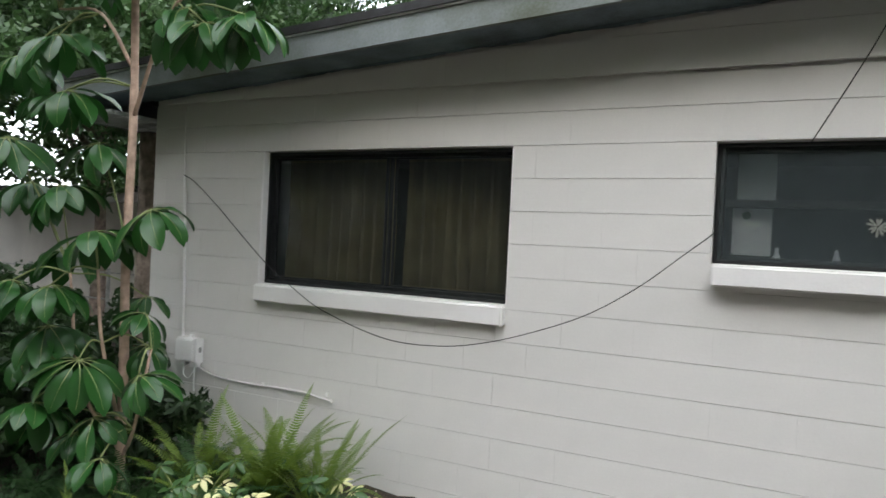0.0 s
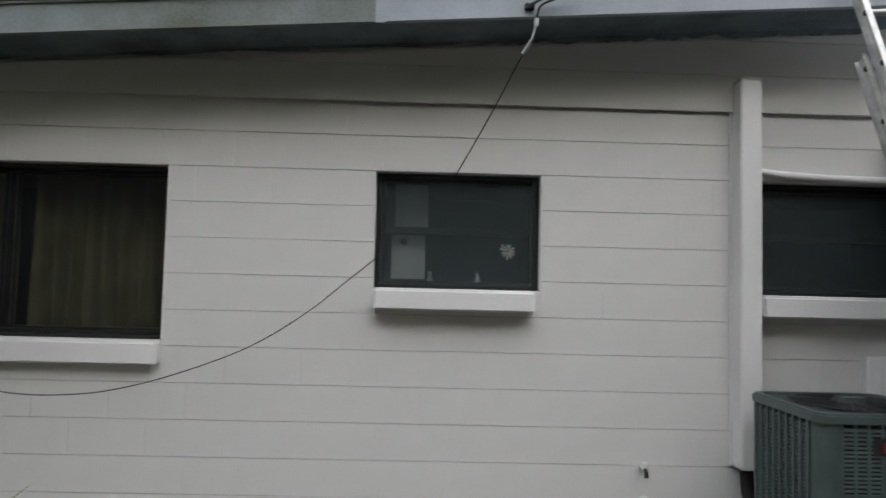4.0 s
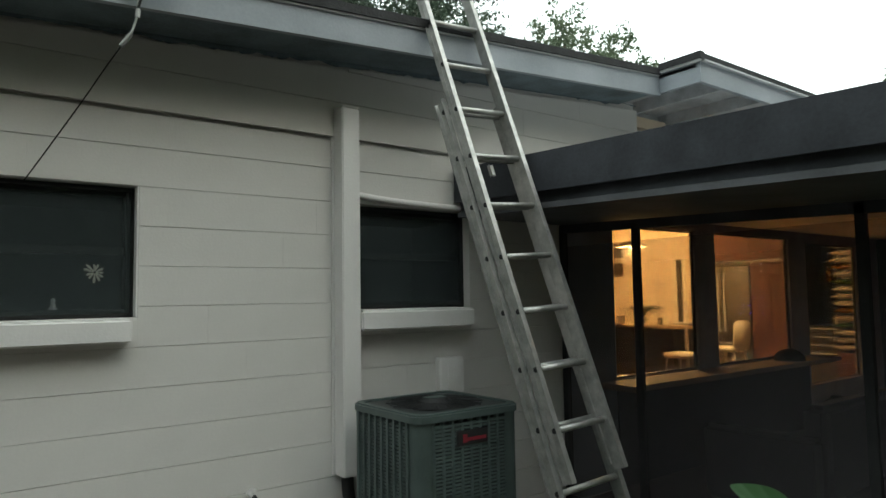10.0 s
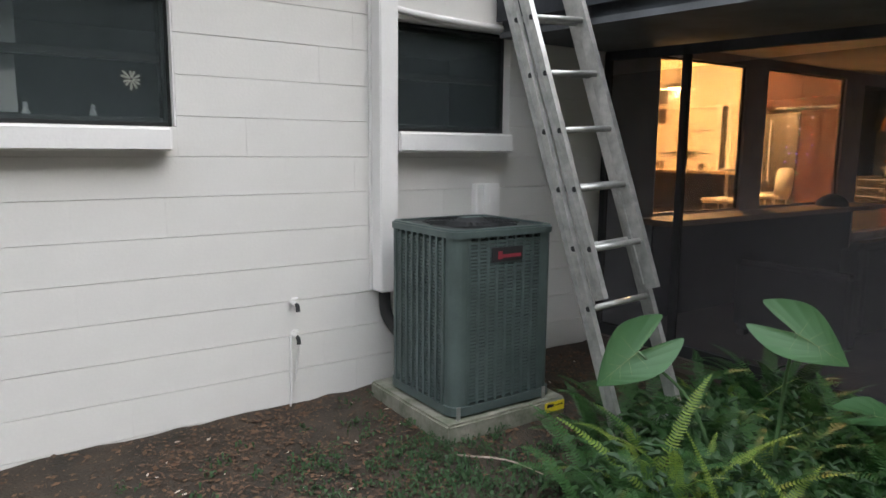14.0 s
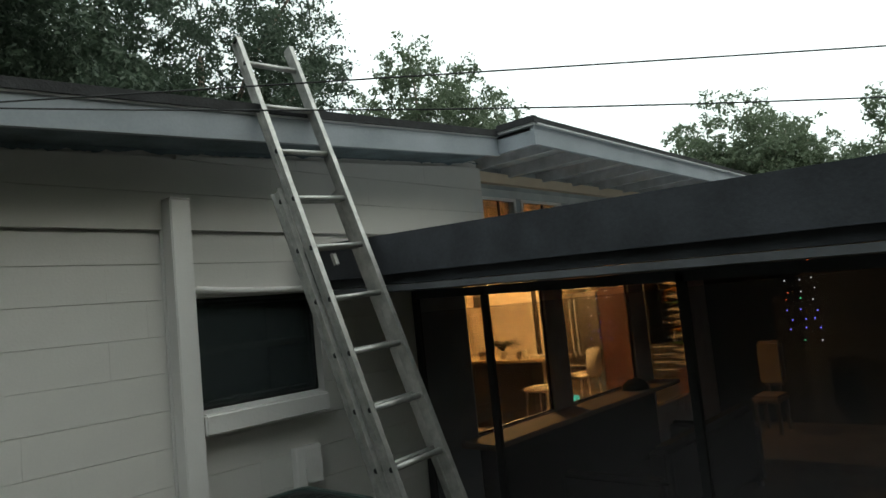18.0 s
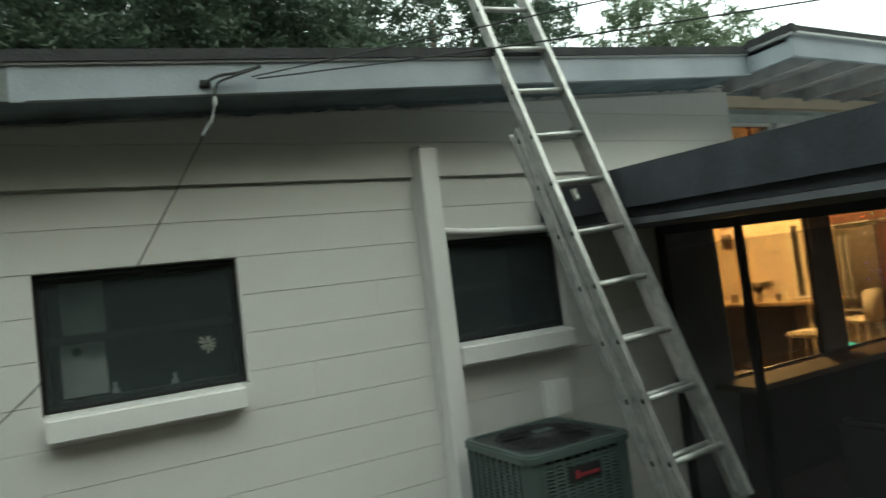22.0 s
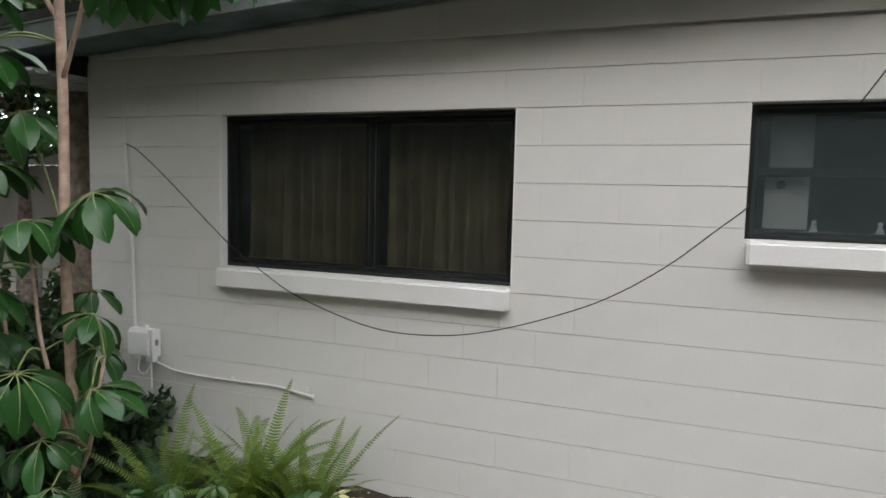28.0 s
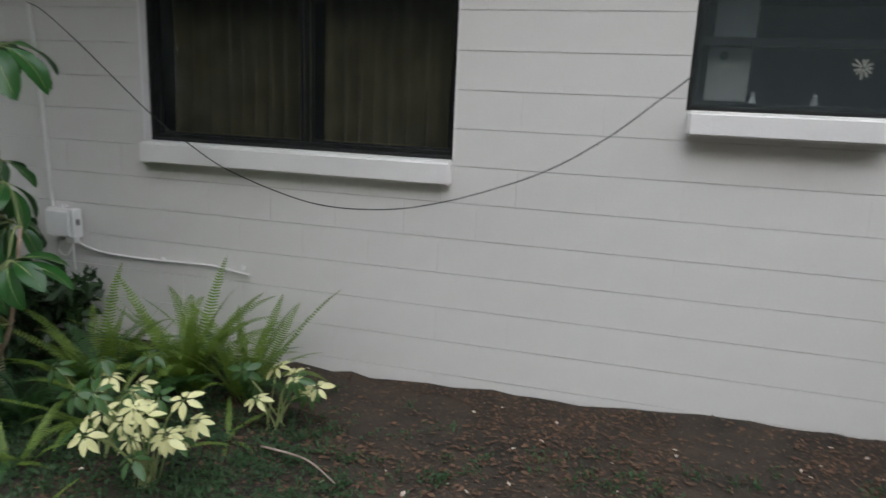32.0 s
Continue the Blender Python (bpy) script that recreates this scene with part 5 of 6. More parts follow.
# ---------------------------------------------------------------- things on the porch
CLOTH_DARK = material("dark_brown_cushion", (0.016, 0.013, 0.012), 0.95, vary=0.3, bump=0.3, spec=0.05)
sofa = holder("porch_sofa", 5.6, -0.9, 0.08, "dark low porch sofa seen from behind", "sofa")
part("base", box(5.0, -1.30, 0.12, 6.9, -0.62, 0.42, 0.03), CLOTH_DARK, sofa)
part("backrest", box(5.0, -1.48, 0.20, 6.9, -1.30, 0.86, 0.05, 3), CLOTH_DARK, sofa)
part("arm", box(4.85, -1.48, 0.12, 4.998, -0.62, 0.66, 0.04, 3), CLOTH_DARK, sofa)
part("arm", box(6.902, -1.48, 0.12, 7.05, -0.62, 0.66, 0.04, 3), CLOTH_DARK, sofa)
for x in (4.9, 6.98):
    for y in (-1.42, -0.7):
        part("foot", box(x - 0.03, y - 0.03, 0.08, x + 0.03, y + 0.03, 0.12), DARK_WOOD, sofa)
hb = bmesh.new()
bmesh.ops.create_uvsphere(hb, u_segments=18, v_segments=10, radius=0.15, matrix=Matrix.Translation((7.18, -0.18, 0.945)) @ Matrix.Diagonal((1, 1, 0.8, 1)))
bmesh.ops.bisect_plane(hb, geom=hb.verts[:] + hb.edges[:] + hb.faces[:], plane_co=(0, 0, 0.946), plane_no=(0, 0, -1), clear_outer=True)
hat = tagged(part("cap", hb, CLOTH_DARK, None, "", True), "dark rounded cap lying on the window ledge", "cap")
pchair = holder("porch_chair", 9.6, -0.98, 0.08, "tan cushioned porch chair in the dark", "chair")
TAN = material("tan_cushion", (0.13, 0.095, 0.068), 0.9, vary=0.2)
part("seat", box(9.15, -1.06, 0.46, 9.6, -0.72, 0.55, 0.03), TAN, pchair)
part("backrest", box(9.56, -1.04, 0.62, 9.66, -0.73, 1.20, 0.04), TAN, pchair)
for y in (-0.96, -0.83):
    part("back_post", box(9.59, y, 0.54, 9.62, y + 0.03, 0.63), DARK_WOOD, pchair)
for x in (9.19, 9.56):
    for y in (-1.02, -0.76):
        part("leg", box(x - 0.02, y - 0.02, 0.08, x + 0.02, y + 0.02, 0.46), DARK_WOOD, pchair)
lights = holder("string_lights", 9.5, -1.3, 1.0, "strings of tiny coloured fairy lights hanging in the porch", "string lights")
GL = [glowing("blue_bulb", (0.12, 0.12, 1.0), 6), glowing("green_bulb", (0.15, 0.9, 0.4), 2.5), glowing("white_bulb", (0.9, 0.85, 1.0), 3), glowing("red_bulb", (1.0, 0.12, 0.05), 4)]
rng = random.Random(6)
for y, n in ((-1.22, 8), (-1.38, 9), (-1.52, 9)):
    part("wire", tube([(9.5, y, porch_edge(y) - 0.20), (9.5, y - 0.01, 1.0)], 0.003, 4), CABLE, lights)
    for i in range(n):
        b = bmesh.new()
        bmesh.ops.create_icosphere(b, subdivisions=1, radius=0.009, matrix=Matrix.Translation((9.49, y + rng.uniform(-0.03, 0.03), 2.2 - i * 0.125 + rng.uniform(-0.03, 0.03))))
        part("bulb", b, GL[0] if 4 < i < 8 else GL[rng.choice((1, 2, 2, 3))], lights)

tv = holder("television", 10.15, -0.45, 1.35, "dark flat television on the far porch wall", "television")
part("case", box(10.15, -0.82, 1.22, 10.198, -0.06, 1.72, 0.008), AC_DARK, tv)
part("screen", box(10.144, -0.80, 1.24, 10.149, -0.08, 1.70), material("black_screen", (0.01, 0.011, 0.012), 0.15), tv, "black glossy screen")
shade_lamp = holder("wall_lamp", 10.12, -0.66, 1.82, "unlit wall lamp with a dull pink shade", "lamp")
part("shade", tube([(10.10, -0.72, 1.76), (10.10, -0.72, 1.90)], 0.09, 14, 0.07), material("dull_pink_shade", (0.30, 0.17, 0.14), 0.8), shade_lamp)
part("arm", tube([(10.10, -0.72, 1.83), (10.199, -0.72, 1.83)], 0.01, 6), METAL, shade_lamp)

# ---------------------------------------------------------------- plants
UMBRELLA_LEAF = leaf_material("glossy_umbrella_leaf", (0.011, 0.056, 0.011), (0.032, 0.108, 0.022), 0.30, 0.22, 6, 0.42)
FERN_LEAF = leaf_material("fern_green", (0.105, 0.19, 0.028), (0.21, 0.29, 0.052), 0.5, 0.4, 5)
FERN_DARK = leaf_material("fern_dark_green", (0.022, 0.072, 0.020), (0.055, 0.135, 0.034), 0.5, 0.35, 5)
CREAM_LEAF = leaf_material("cream_yellow_leaf", (0.74, 0.70, 0.40), (0.62, 0.62, 0.27), 0.4, 0.25, 25)
SMALL_LEAF = leaf_material("small_green_leaf", (0.035, 0.09, 0.025), (0.07, 0.14, 0.04), 0.35, 0.3)
EAR_LEAF = leaf_material("elephant_ear_leaf", (0.042, 0.122, 0.042), (0.062, 0.155, 0.056), 0.5, 0.35, 4)
BED_LEAF = leaf_material("dark_bed_leaf", (0.018, 0.052, 0.016), (0.042, 0.095, 0.030), 0.6, 0.3)
OAK_LEAF = leaf_material("oak_leaf", (0.046, 0.072, 0.050), (0.092, 0.128, 0.084), 0.5, 0.4, 0.6)
FAR_LEAF = leaf_material("pale_far_leaf", (0.10, 0.135, 0.085), (0.16, 0.205, 0.125), 0.5, 0.35, 0.6)
LEFT_LEAF = leaf_material("shrub_leaf", (0.03, 0.075, 0.022), (0.075, 0.14, 0.045), 0.4, 0.35, 0.8)
PETIOLE = material("pale_green_stalk", (0.22, 0.26, 0.10), 0.6, vary=0.2)


def blade(length, width, droop, fold=0.25, n=7, tip=0.9):
    """A leaf along +x that bends down, folded along its middle rib."""
    bm = bmesh.new()
    rows = []
    ang, x, z = 0.0, 0.0, 0.0
    for i in range(n + 1):
        t = i / n
        w = width * 0.5 * (math.sin(math.pi * min(1, t * 0.93 + 0.05) ** tip) ** 0.8 if 0 < t < 1 else 0.03)
        up = fold * w
        wav = 0.04 * w * math.sin(t * 17)
        rows.append([bm.verts.new((x, -w, z + up + wav)), bm.verts.new((x, -w * 0.5, z + up * 0.35)), bm.verts.new((x, 0, z)), bm.verts.new((x, w * 0.5, z + up * 0.35)), bm.verts.new((x, w, z + up - wav))])
        ang += droop / n
        x += length / n * math.cos(ang)
        z -= length / n * math.sin(ang)
    for a, b in zip(rows, rows[1:]):
        for k in range(4):
            bm.faces.new((a[k], a[k + 1], b[k + 1], b[k]))
    return bm


def umbrella_leaflet(length, width, droop):
    """A glossy leaflet with its pale stalk and middle rib."""
    bm = blade(length, width, droop, 0.22, 9, 1.2)
    n = len(bm.faces)
    rib, ang, x, z = [(-0.06, 0, -0.004)], 0.0, 0.0, 0.0
    for i in range(9):
        rib.append((x, 0, z + 0.0015))
        ang += droop / 9
        x += length / 9 * math.cos(ang)
        z -= length / 9 * math.sin(ang)
    tube_bm(bm, rib, 0.0030, 5, 0.0008, cap=False)
    bm.faces.ensure_lookup_table()
    for f in bm.faces[n:]:
        f.material_index = 1
    me = mesh_of("leaflet", bm, UMBRELLA_LEAF, True)
    me.materials.append(PETIOLE)
    return me


LEAFLETS = [umbrella_leaflet(l, w, d) for l, w, d in ((0.27, 0.124, 0.9), (0.25, 0.118, 1.2), (0.29, 0.128, 0.7), (0.22, 0.106, 1.0))]


def umbrella_tree():
    rng = random.Random(21)
    tree = holder("umbrella_tree", -3.32, -1.0, ground_z(-3.32, -1.0), "umbrella tree with glossy drooping leaflets and a bare stem", "tree")
    part("trunk", tube(curve_points([(-3.33, -1.0, ground_z(-3.33, -1.0) - 0.02), (-3.335, -1.0, 0.7), (-3.36, -1.0, 1.4), (-3.35, -1.0, 2.25), (-3.375, -1.0, 2.95), (-3.43, -1.02, 4.2)], 30), 0.031, 10, 0.022), STEM, tree, "pinkish-brown bare stem", True)
    side = [((-3.33, -1.0, 0.2), (-3.6, -1.1, 0.6), (-3.75, -1.1, 1.3)), ((-3.33, -1.0, 0.15), (-3.1, -1.1, 0.4), (-2.98, -1.1, 0.9)), ((-3.352, -1.0, 2.3), (-2.9, -1.15, 2.85), (-2.4, -1.25, 3.05)),
            ((-3.33, -1.0, 0.3), (-3.35, -1.15, 0.9), (-3.35, -1.2, 1.35)), ((-3.36, -1.0, 2.6), (-3.7, -1.0, 3.0), (-4.2, -0.95, 3.1))]
    for s in side:
        part("branch", tube(curve_points(s, 12), 0.014, 7, 0.008), STEM, tree, smooth=True)
    heads = [(-2.977, -1.1, 1.73, 9, 1.05), (-3.693, -1.2, 1.86, 8, 1.0), (-3.293, -1.25, 1.58, 8, 1.05), (-3.74, -1.2, 0.97, 9, 1.0), (-3.291, -1.3, 0.82, 9, 1.1), (-2.90, -1.2, 0.76, 8, 0.85),
             (-3.128, -1.3, 0.50, 7, 0.8), (-3.195, -0.9, 0.87, 7, 0.8), (-3.653, -1.2, 2.46, 6, 1.0), (-2.639, -1.2, 2.83, 8, 1.0), (-2.40, -1.3, 2.72, 7, 1.0), (-2.12, -1.3, 2.73, 8, 0.95),
             (-3.898, -1.1, 2.86, 8, 1.05), (-3.913, -1.1, 2.46, 7, 1.0), (-4.45, -1.0, 2.80, 8, 1.1), (-4.0, -0.9, 1.45, 8, 1.0), (-4.1, -1.1, 0.75, 8, 1.0), (-3.6, -0.75, 0.55, 8, 0.9),
             (-2.75, -1.0, 3.25, 8, 1.1), (-3.2, -1.1, 3.3, 8, 1.1), (-2.2, -1.2, 3.15, 8, 1.05), (-3.9, -1.0, 3.35, 8, 1.1), (-3.45, -0.7, 1.15, 6, 0.7), (-4.3, -1.0, 1.9, 8, 1.0), (-4.2, -0.9, 0.3, 8, 0.9), (-3.7, -1.0, 0.25, 7, 0.8),
             (-3.5, -1.35, 1.25, 8, 1.0), (-3.95, -1.3, 1.25, 8, 1.0), (-3.05, -1.05, 1.1, 6, 0.75), (-3.55, -1.4, 0.55, 8, 0.95), (-3.0, -1.35, 0.3, 7, 0.75), (-4.0, -1.35, 2.15, 8, 1.0), (-3.55, -1.05, 2.15, 7, 0.9)]
    # extra heads above the view, added to shade the upper left of the wall
    heads += [(-3.3 + 0.75 * math.cos(i * 2.4) * (i / 16) ** 0.5 * 1.6, -1.05 + 0.55 * math.sin(i * 2.4) * (i / 16) ** 0.5, 3.55 + 0.7 * ((i * 7) % 5) / 5, 8, 1.1) for i in range(18)]
    ends = [c for s in side for c in (s[1], s[2])] + [(-3.36, -1.0, 1.5), (-3.355, -1.0, 2.5), (-3.39, -1.0, 3.3)]
    for x, y, z, n, sc in heads:
        tip = Vector((x - 0.06, y, z))
        root = min((Vector(e) for e in ends), key=lambda e: (e - tip).length + (0.6 if e.z > z + 0.2 else 0))
        mid = (root + tip) / 2 + Vector((0, 0, 0.06))
        stalk = part("leaf_stalk", tube(curve_points([root, mid, tip], 10), 0.007, 5, 0.005), PETIOLE, tree, smooth=True)
        turn = rng.uniform(0, 360)
        lean = Matrix.Rotation(radians(rng.uniform(5, 25)), 4, Vector((rng.uniform(-1, 1), rng.uniform(-1, 1), 0)).normalized())
        n += 2
        for i in range(n):
            ob = new("leaflet", rng.choice(LEAFLETS))
            ob.parent = stalk
            a = turn + 360 * i / n + rng.uniform(-9, 9)
            s = sc * rng.uniform(0.95, 1.2)
            m = lean @ pose(0, 0, 0, rng.uniform(-15, 15), rng.uniform(8, 32), a) @ Matrix.Translation((0.06 * sc, 0, 0))
            ob.matrix_local = Matrix.Translation(tip) @ m @ Matrix.Scale(s, 4)
    return tree


umbrella_tree()


def frond_mesh(length, width, arch, mat, seed, pairs=30):
    """A fern frond: an arching rib with two rows of narrow leaflets, along +x and rising."""
    rng = random.Random(seed)
    bm = bmesh.new()
    ang, x, z = radians(78), 0.0, 0.0
    pts = []
    for i in range(pairs + 1):
        pts.append((x, z, ang))
        ang -= arch / pairs * (0.35 + 1.3 * i / pairs)
        x += length / pairs * math.cos(ang)
        z += length / pairs * math.sin(ang)
    for i in range(pairs):
        (xa, za, aa), (xb, zb, ab) = pts[i], pts[i + 1]
        r = 0.0022 * (1 - 0.7 * i / pairs)
        q = [bm.verts.new((xa, -r, za)), bm.verts.new((xb, -r, zb)), bm.verts.new((xb, r, zb)), bm.verts.new((xa, r, za))]
        bm.faces.new(q)
        t = i / pairs
        if t < 0.08:
            continue
        w = width * 0.5 * math.sin(math.pi * min(1.0, (t * 0.92 + 0.10))) ** 0.65 * rng.uniform(0.88, 1.08)
        step = length / pairs * 0.60
        for s in (-1, 1):
            lean = 0.25 * w
            cx, cz = math.cos(aa), math.sin(aa)
            nx, nz = -cz, cx
            curl = rng.uniform(-0.15, 0.05) * w
            base0 = bm.verts.new((xa, s * r, za))
            base1 = bm.verts.new((xa + cx * step, s * r, za + cz * step))
            mid1 = bm.verts.new((xa + cx * (step * 0.95 + lean * 0.5) + nx * 0.05 * w, s * w * 0.6, za + cz * (step * 0.95 + lean * 0.5) + nz * 0.05 * w))
            mid0 = bm.verts.new((xa + cx * (step * 0.05 + lean * 0.4) + nx * 0.05 * w, s * w * 0.6, za + cz * (step * 0.05 + lean * 0.4) + nz * 0.05 * w))
            tipv = bm.verts.new((xa + cx * (step * 0.5 + lean) + nx * curl, s * w, za + cz * (step * 0.5 + lean) + nz * curl))
            bm.faces.new((base0, base1, mid1, mid0))
            bm.faces.new((mid0, mid1, tipv))
    me = bpy.data.meshes.new("frond")
    bm.to_mesh(me)
    bm.free()
    me.materials.append(mat)
    return me


FRONDS_LIGHT = [frond_mesh(l, w, a, FERN_LEAF, i, 46) for i, (l, w, a) in enumerate(((0.58, 0.066, 0.7), (0.54, 0.068, 1.1), (0.48, 0.066, 1.6), (0.62, 0.066, 0.5), (0.42, 0.062, 1.3)))]
FRONDS_DARK = [frond_mesh(l, w, a, FERN_DARK, 20 + i, 38) for i, (l, w, a) in enumerate(((0.48, 0.088, 1.5), (0.44, 0.092, 2.0), (0.40, 0.085, 2.5), (0.52, 0.088, 1.2), (0.48, 0.085, 0.9)))]


def fern(x, y, n, size, meshes, seed, label, tilt=(5, 50), group="ferns"):
    rng = random.Random(seed)
    z = ground_z(x, y)
    f = holder("fern", x, y, z, label, "fern", group)
    for i in range(n):
        ob = new("frond", rng.choice(meshes))
        ob.parent = f
        a = 360 * i / n + rng.uniform(-22, 22)
        s = size * rng.uniform(0.68, 1.15)
        ob.matrix_local = Matrix.Translation((rng.uniform(-0.05, 0.05), rng.uniform(-0.05, 0.05), 0)) @ pose(0, 0, 0, rng.uniform(-12, 12), rng.uniform(*tilt), a) @ Matrix.Scale(s, 4)
    return f


LIGHT_FERN = "bright green sword fern with upright arching fronds by the wall"
DARK_FERN = "dark green sword fern growing in the bed beside the porch"
for i, (x, y, n, s, t) in enumerate(((-2.46, -0.62, 50, 1.36, (0, 22)), (-2.14, -0.56, 36, 1.15, (0, 26)), (-2.86, -0.80, 36, 1.25, (2, 26)), (-3.05, -1.15, 14, 1.1, (8, 50)), (-2.6, -1.05, 18, 1.05, (8, 48)),
                                      (-3.5, -1.3, 14, 0.8, (10, 55)), (-3.9, -1.2, 12, 0.8, (10, 55)), (-1.98, -0.95, 7, 0.5, (25, 65)), (-2.35, -1.75, 5, 0.35, (20, 60)), (-3.05, -1.5, 12, 0.65, (8, 50)), (-2.72, -1.48, 12, 0.62, (8, 50)), (-3.35, -1.6, 10, 0.6, (10, 55)))):
    fern(x, y, n, s, FRONDS_LIGHT + FRONDS_DARK[:1] if i in (0, 1, 2, 4, 7, 8, 9, 10) else FRONDS_DARK, 40 + i, LIGHT_FERN, t, "ferns under the umbrella tree")


def fern_bed():
    rng = random.Random(77)
    spots = []
    tries = 0
    while len(spots) < 112 and tries < 4000:
        tries += 1
        x, y = rng.uniform(2.0, 4.15), rng.uniform(-3.3, -1.35)
        edge = 1.9 + max(0, (-1.6 - y)) * 0.30
        if x < edge or (x < 2.55 and y > -1.78) or (abs(x - 2.76) < 0.30 and abs(y + 1.65) < 0.09) or (x > 3.83 and y > -3.0) or math.hypot(x - 0.1, y + 3.65) < 1.7:
            continue
        if all((x - a) ** 2 + (y - b) ** 2 > 0.026 for a, b in spots):
            spots.append((x, y))
    for i, (x, y) in enumerate(spots):
        d = math.hypot(x - 0.1, y + 3.65)
        fern(x, y, rng.randint(8, 13), rng.uniform(0.85, 1.25) * (0.8 if d < 2.6 else 1.0), FRONDS_DARK if rng.random() < (0.45 if x < 2.55 else 0.97) else FRONDS_LIGHT, 300 + i, DARK_FERN, (5, 48), "ferns in the porch bed")


fern_bed()

# dwarf umbrella plant with cream leaves
CREAMS = [mesh_of("leaflet", blade(l, l * 0.42, d, 0.2, 4), CREAM_LEAF, True) for l, d in ((0.072, 0.6), (0.06, 0.9), (0.078, 0.4))]
GREENS = [mesh_of("leaflet", blade(l, l * 0.38, d, 0.2, 4), SMALL_LEAF, True) for l, d in ((0.09, 0.6), (0.075, 0.9))]


def dwarf_plant(x, y, rosettes, seed, label):
    rng = random.Random(seed)
    z0 = ground_z(x, y)
    p = holder("dwarf_umbrella_plant", x, y, z0, label, "plant", "cream-leaved plants")
    for rx, ry, rz, cream in rosettes:
        tip = Vector((rx, ry, rz))
        st = part("stem", tube(curve_points([(x + rng.uniform(-0.05, 0.05), y + rng.uniform(-0.05, 0.05), z0), ((x + rx) / 2, (y + ry) / 2, rz * 0.6), tip], 8), 0.005, 5, 0.003), PETIOLE, p)
        n = rng.randint(6, 8)
        t0 = rng.uniform(0, 360)
        lean = Matrix.Rotation(radians(rng.uniform(15, 50)), 4, Vector((1, rng.uniform(-0.4, 0.4), 0)).normalized())
        for i in range(n):
            ob = new("leaflet", rng.choice(CREAMS if cream else GREENS))
            ob.parent = st
            ob.matrix_local = Matrix.Translation(tip) @ lean @ pose(0, 0, 0, rng.uniform(-10, 10), rng.uniform(0, 25), t0 + 360 * i / n + rng.uniform(-8, 8)) @ Matrix.Translation((0.012, 0, 0)) @ Matrix.Scale(rng.uniform(0.85, 1.15), 4)


rng = random.Random(5)
dwarf_plant(-2.08, -1.42, [(-2.08 + rng.uniform(-0.22, 0.22), -1.45 + rng.uniform(-0.14, 0.14), rng.uniform(0.12, 0.36), rng.random() < 0.72) for _ in range(20)], 9, "low plant with rosettes of cream-yellow leaves")
dwarf_plant(-1.85, -0.78, [(-1.82 + rng.uniform(-0.2, 0.22), -0.78 + rng.uniform(-0.12, 0.12), rng.uniform(0.08, 0.30), rng.random() < 0.45) for _ in range(9)], 12, "low plant with mixed cream and green leaves")
dwarf_plant(-2.45, -1.25, [(-2.45 + rng.uniform(-0.2, 0.2), -1.25 + rng.uniform(-0.15, 0.15), rng.uniform(0.15, 0.38), rng.random() < 0.35) for _ in range(8)], 15, "low plant with mixed cream and green leaves")


# elephant ears
def ear_mesh():
    """An arrow-shaped leaf, tip along +x, stalk joint at the origin."""
    bm = bmesh.new()
    half = [(0.36, 0.0), (0.30, 0.035), (0.20, 0.085), (0.08, 0.135), (-0.03, 0.155), (-0.14, 0.14), (-0.24, 0.105), (-0.28, 0.075), (-0.20, 0.045), (-0.10, 0.022), (0.0, 0.0)]
    fine = curve_points([(a, b * 1.3, 0) for a, b in half], 40)
    mid = [bm.verts.new((0.36 - 0.36 * i / 10 * 1.0, 0, -0.05 * ((0.36 - 0.036 * i) / 0.36) ** 2)) for i in range(11)]
    for s in (-1, 1):
        edge = [bm.verts.new((p.x, s * p.y, 0.28 * p.y - 0.05 * (max(0, p.x) / 0.36) ** 2 - 0.3 * max(0, -p.x) + 0.002 * math.sin(p.x * 60))) for p in fine[1:-1]]
        m = len(edge)
        for i in range(m - 1):
            a = mid[min(10, int(i * 10 / m))]
            b = mid[min(10, int((i + 1) * 10 / m))]
            bm.faces.new((a, edge[i], edge[i + 1])) if a is b else bm.faces.new((a, edge[i], edge[i + 1], b))
    bmesh.ops.recalc_face_normals(bm, faces=bm.faces)
    for f in bm.faces:
        f.smooth = True
    me = bpy.data.meshes.new("leaf_blade")
    bm.to_mesh(me)
    bm.free()
    me.materials.append(EAR_LEAF)
    return me


EAR = ear_mesh()
EAR_STALK = material("dark_green_stalk", (0.06, 0.12, 0.045), 0.6, vary=0.3)


def vein_mesh():
    """Raised pale ribs of the arrow-shaped leaf."""
    bm = bmesh.new()
    sag = lambda x, y: 0.28 * abs(y) - 0.05 * (max(0, x) / 0.36) ** 2 - 0.3 * max(0, -x) * min(1, abs(y) / 0.05)
    tube_bm(bm, [(0.35 * i / 6, 0, sag(0.35 * i / 6, 0) + 0.001) for i in range(7)], 0.0016, 5, 0.0006)
    for s in (-1, 1):
        for x0, x1, y1 in ((0.0, -0.2, 0.085), (0.02, 0.02, 0.13), (0.08, 0.13, 0.10), (0.15, 0.21, 0.07), (0.22, 0.28, 0.04)):
            tube_bm(bm, [(x0 + (x1 - x0) * q / 4, s * y1 * q / 4, sag(x0 + (x1 - x0) * q / 4, y1 * q / 4) + 0.002) for q in range(5)], 0.0008, 4, 0.0004)
    return mesh_of("vein", bm, PETIOLE)


VEIN = vein_mesh()


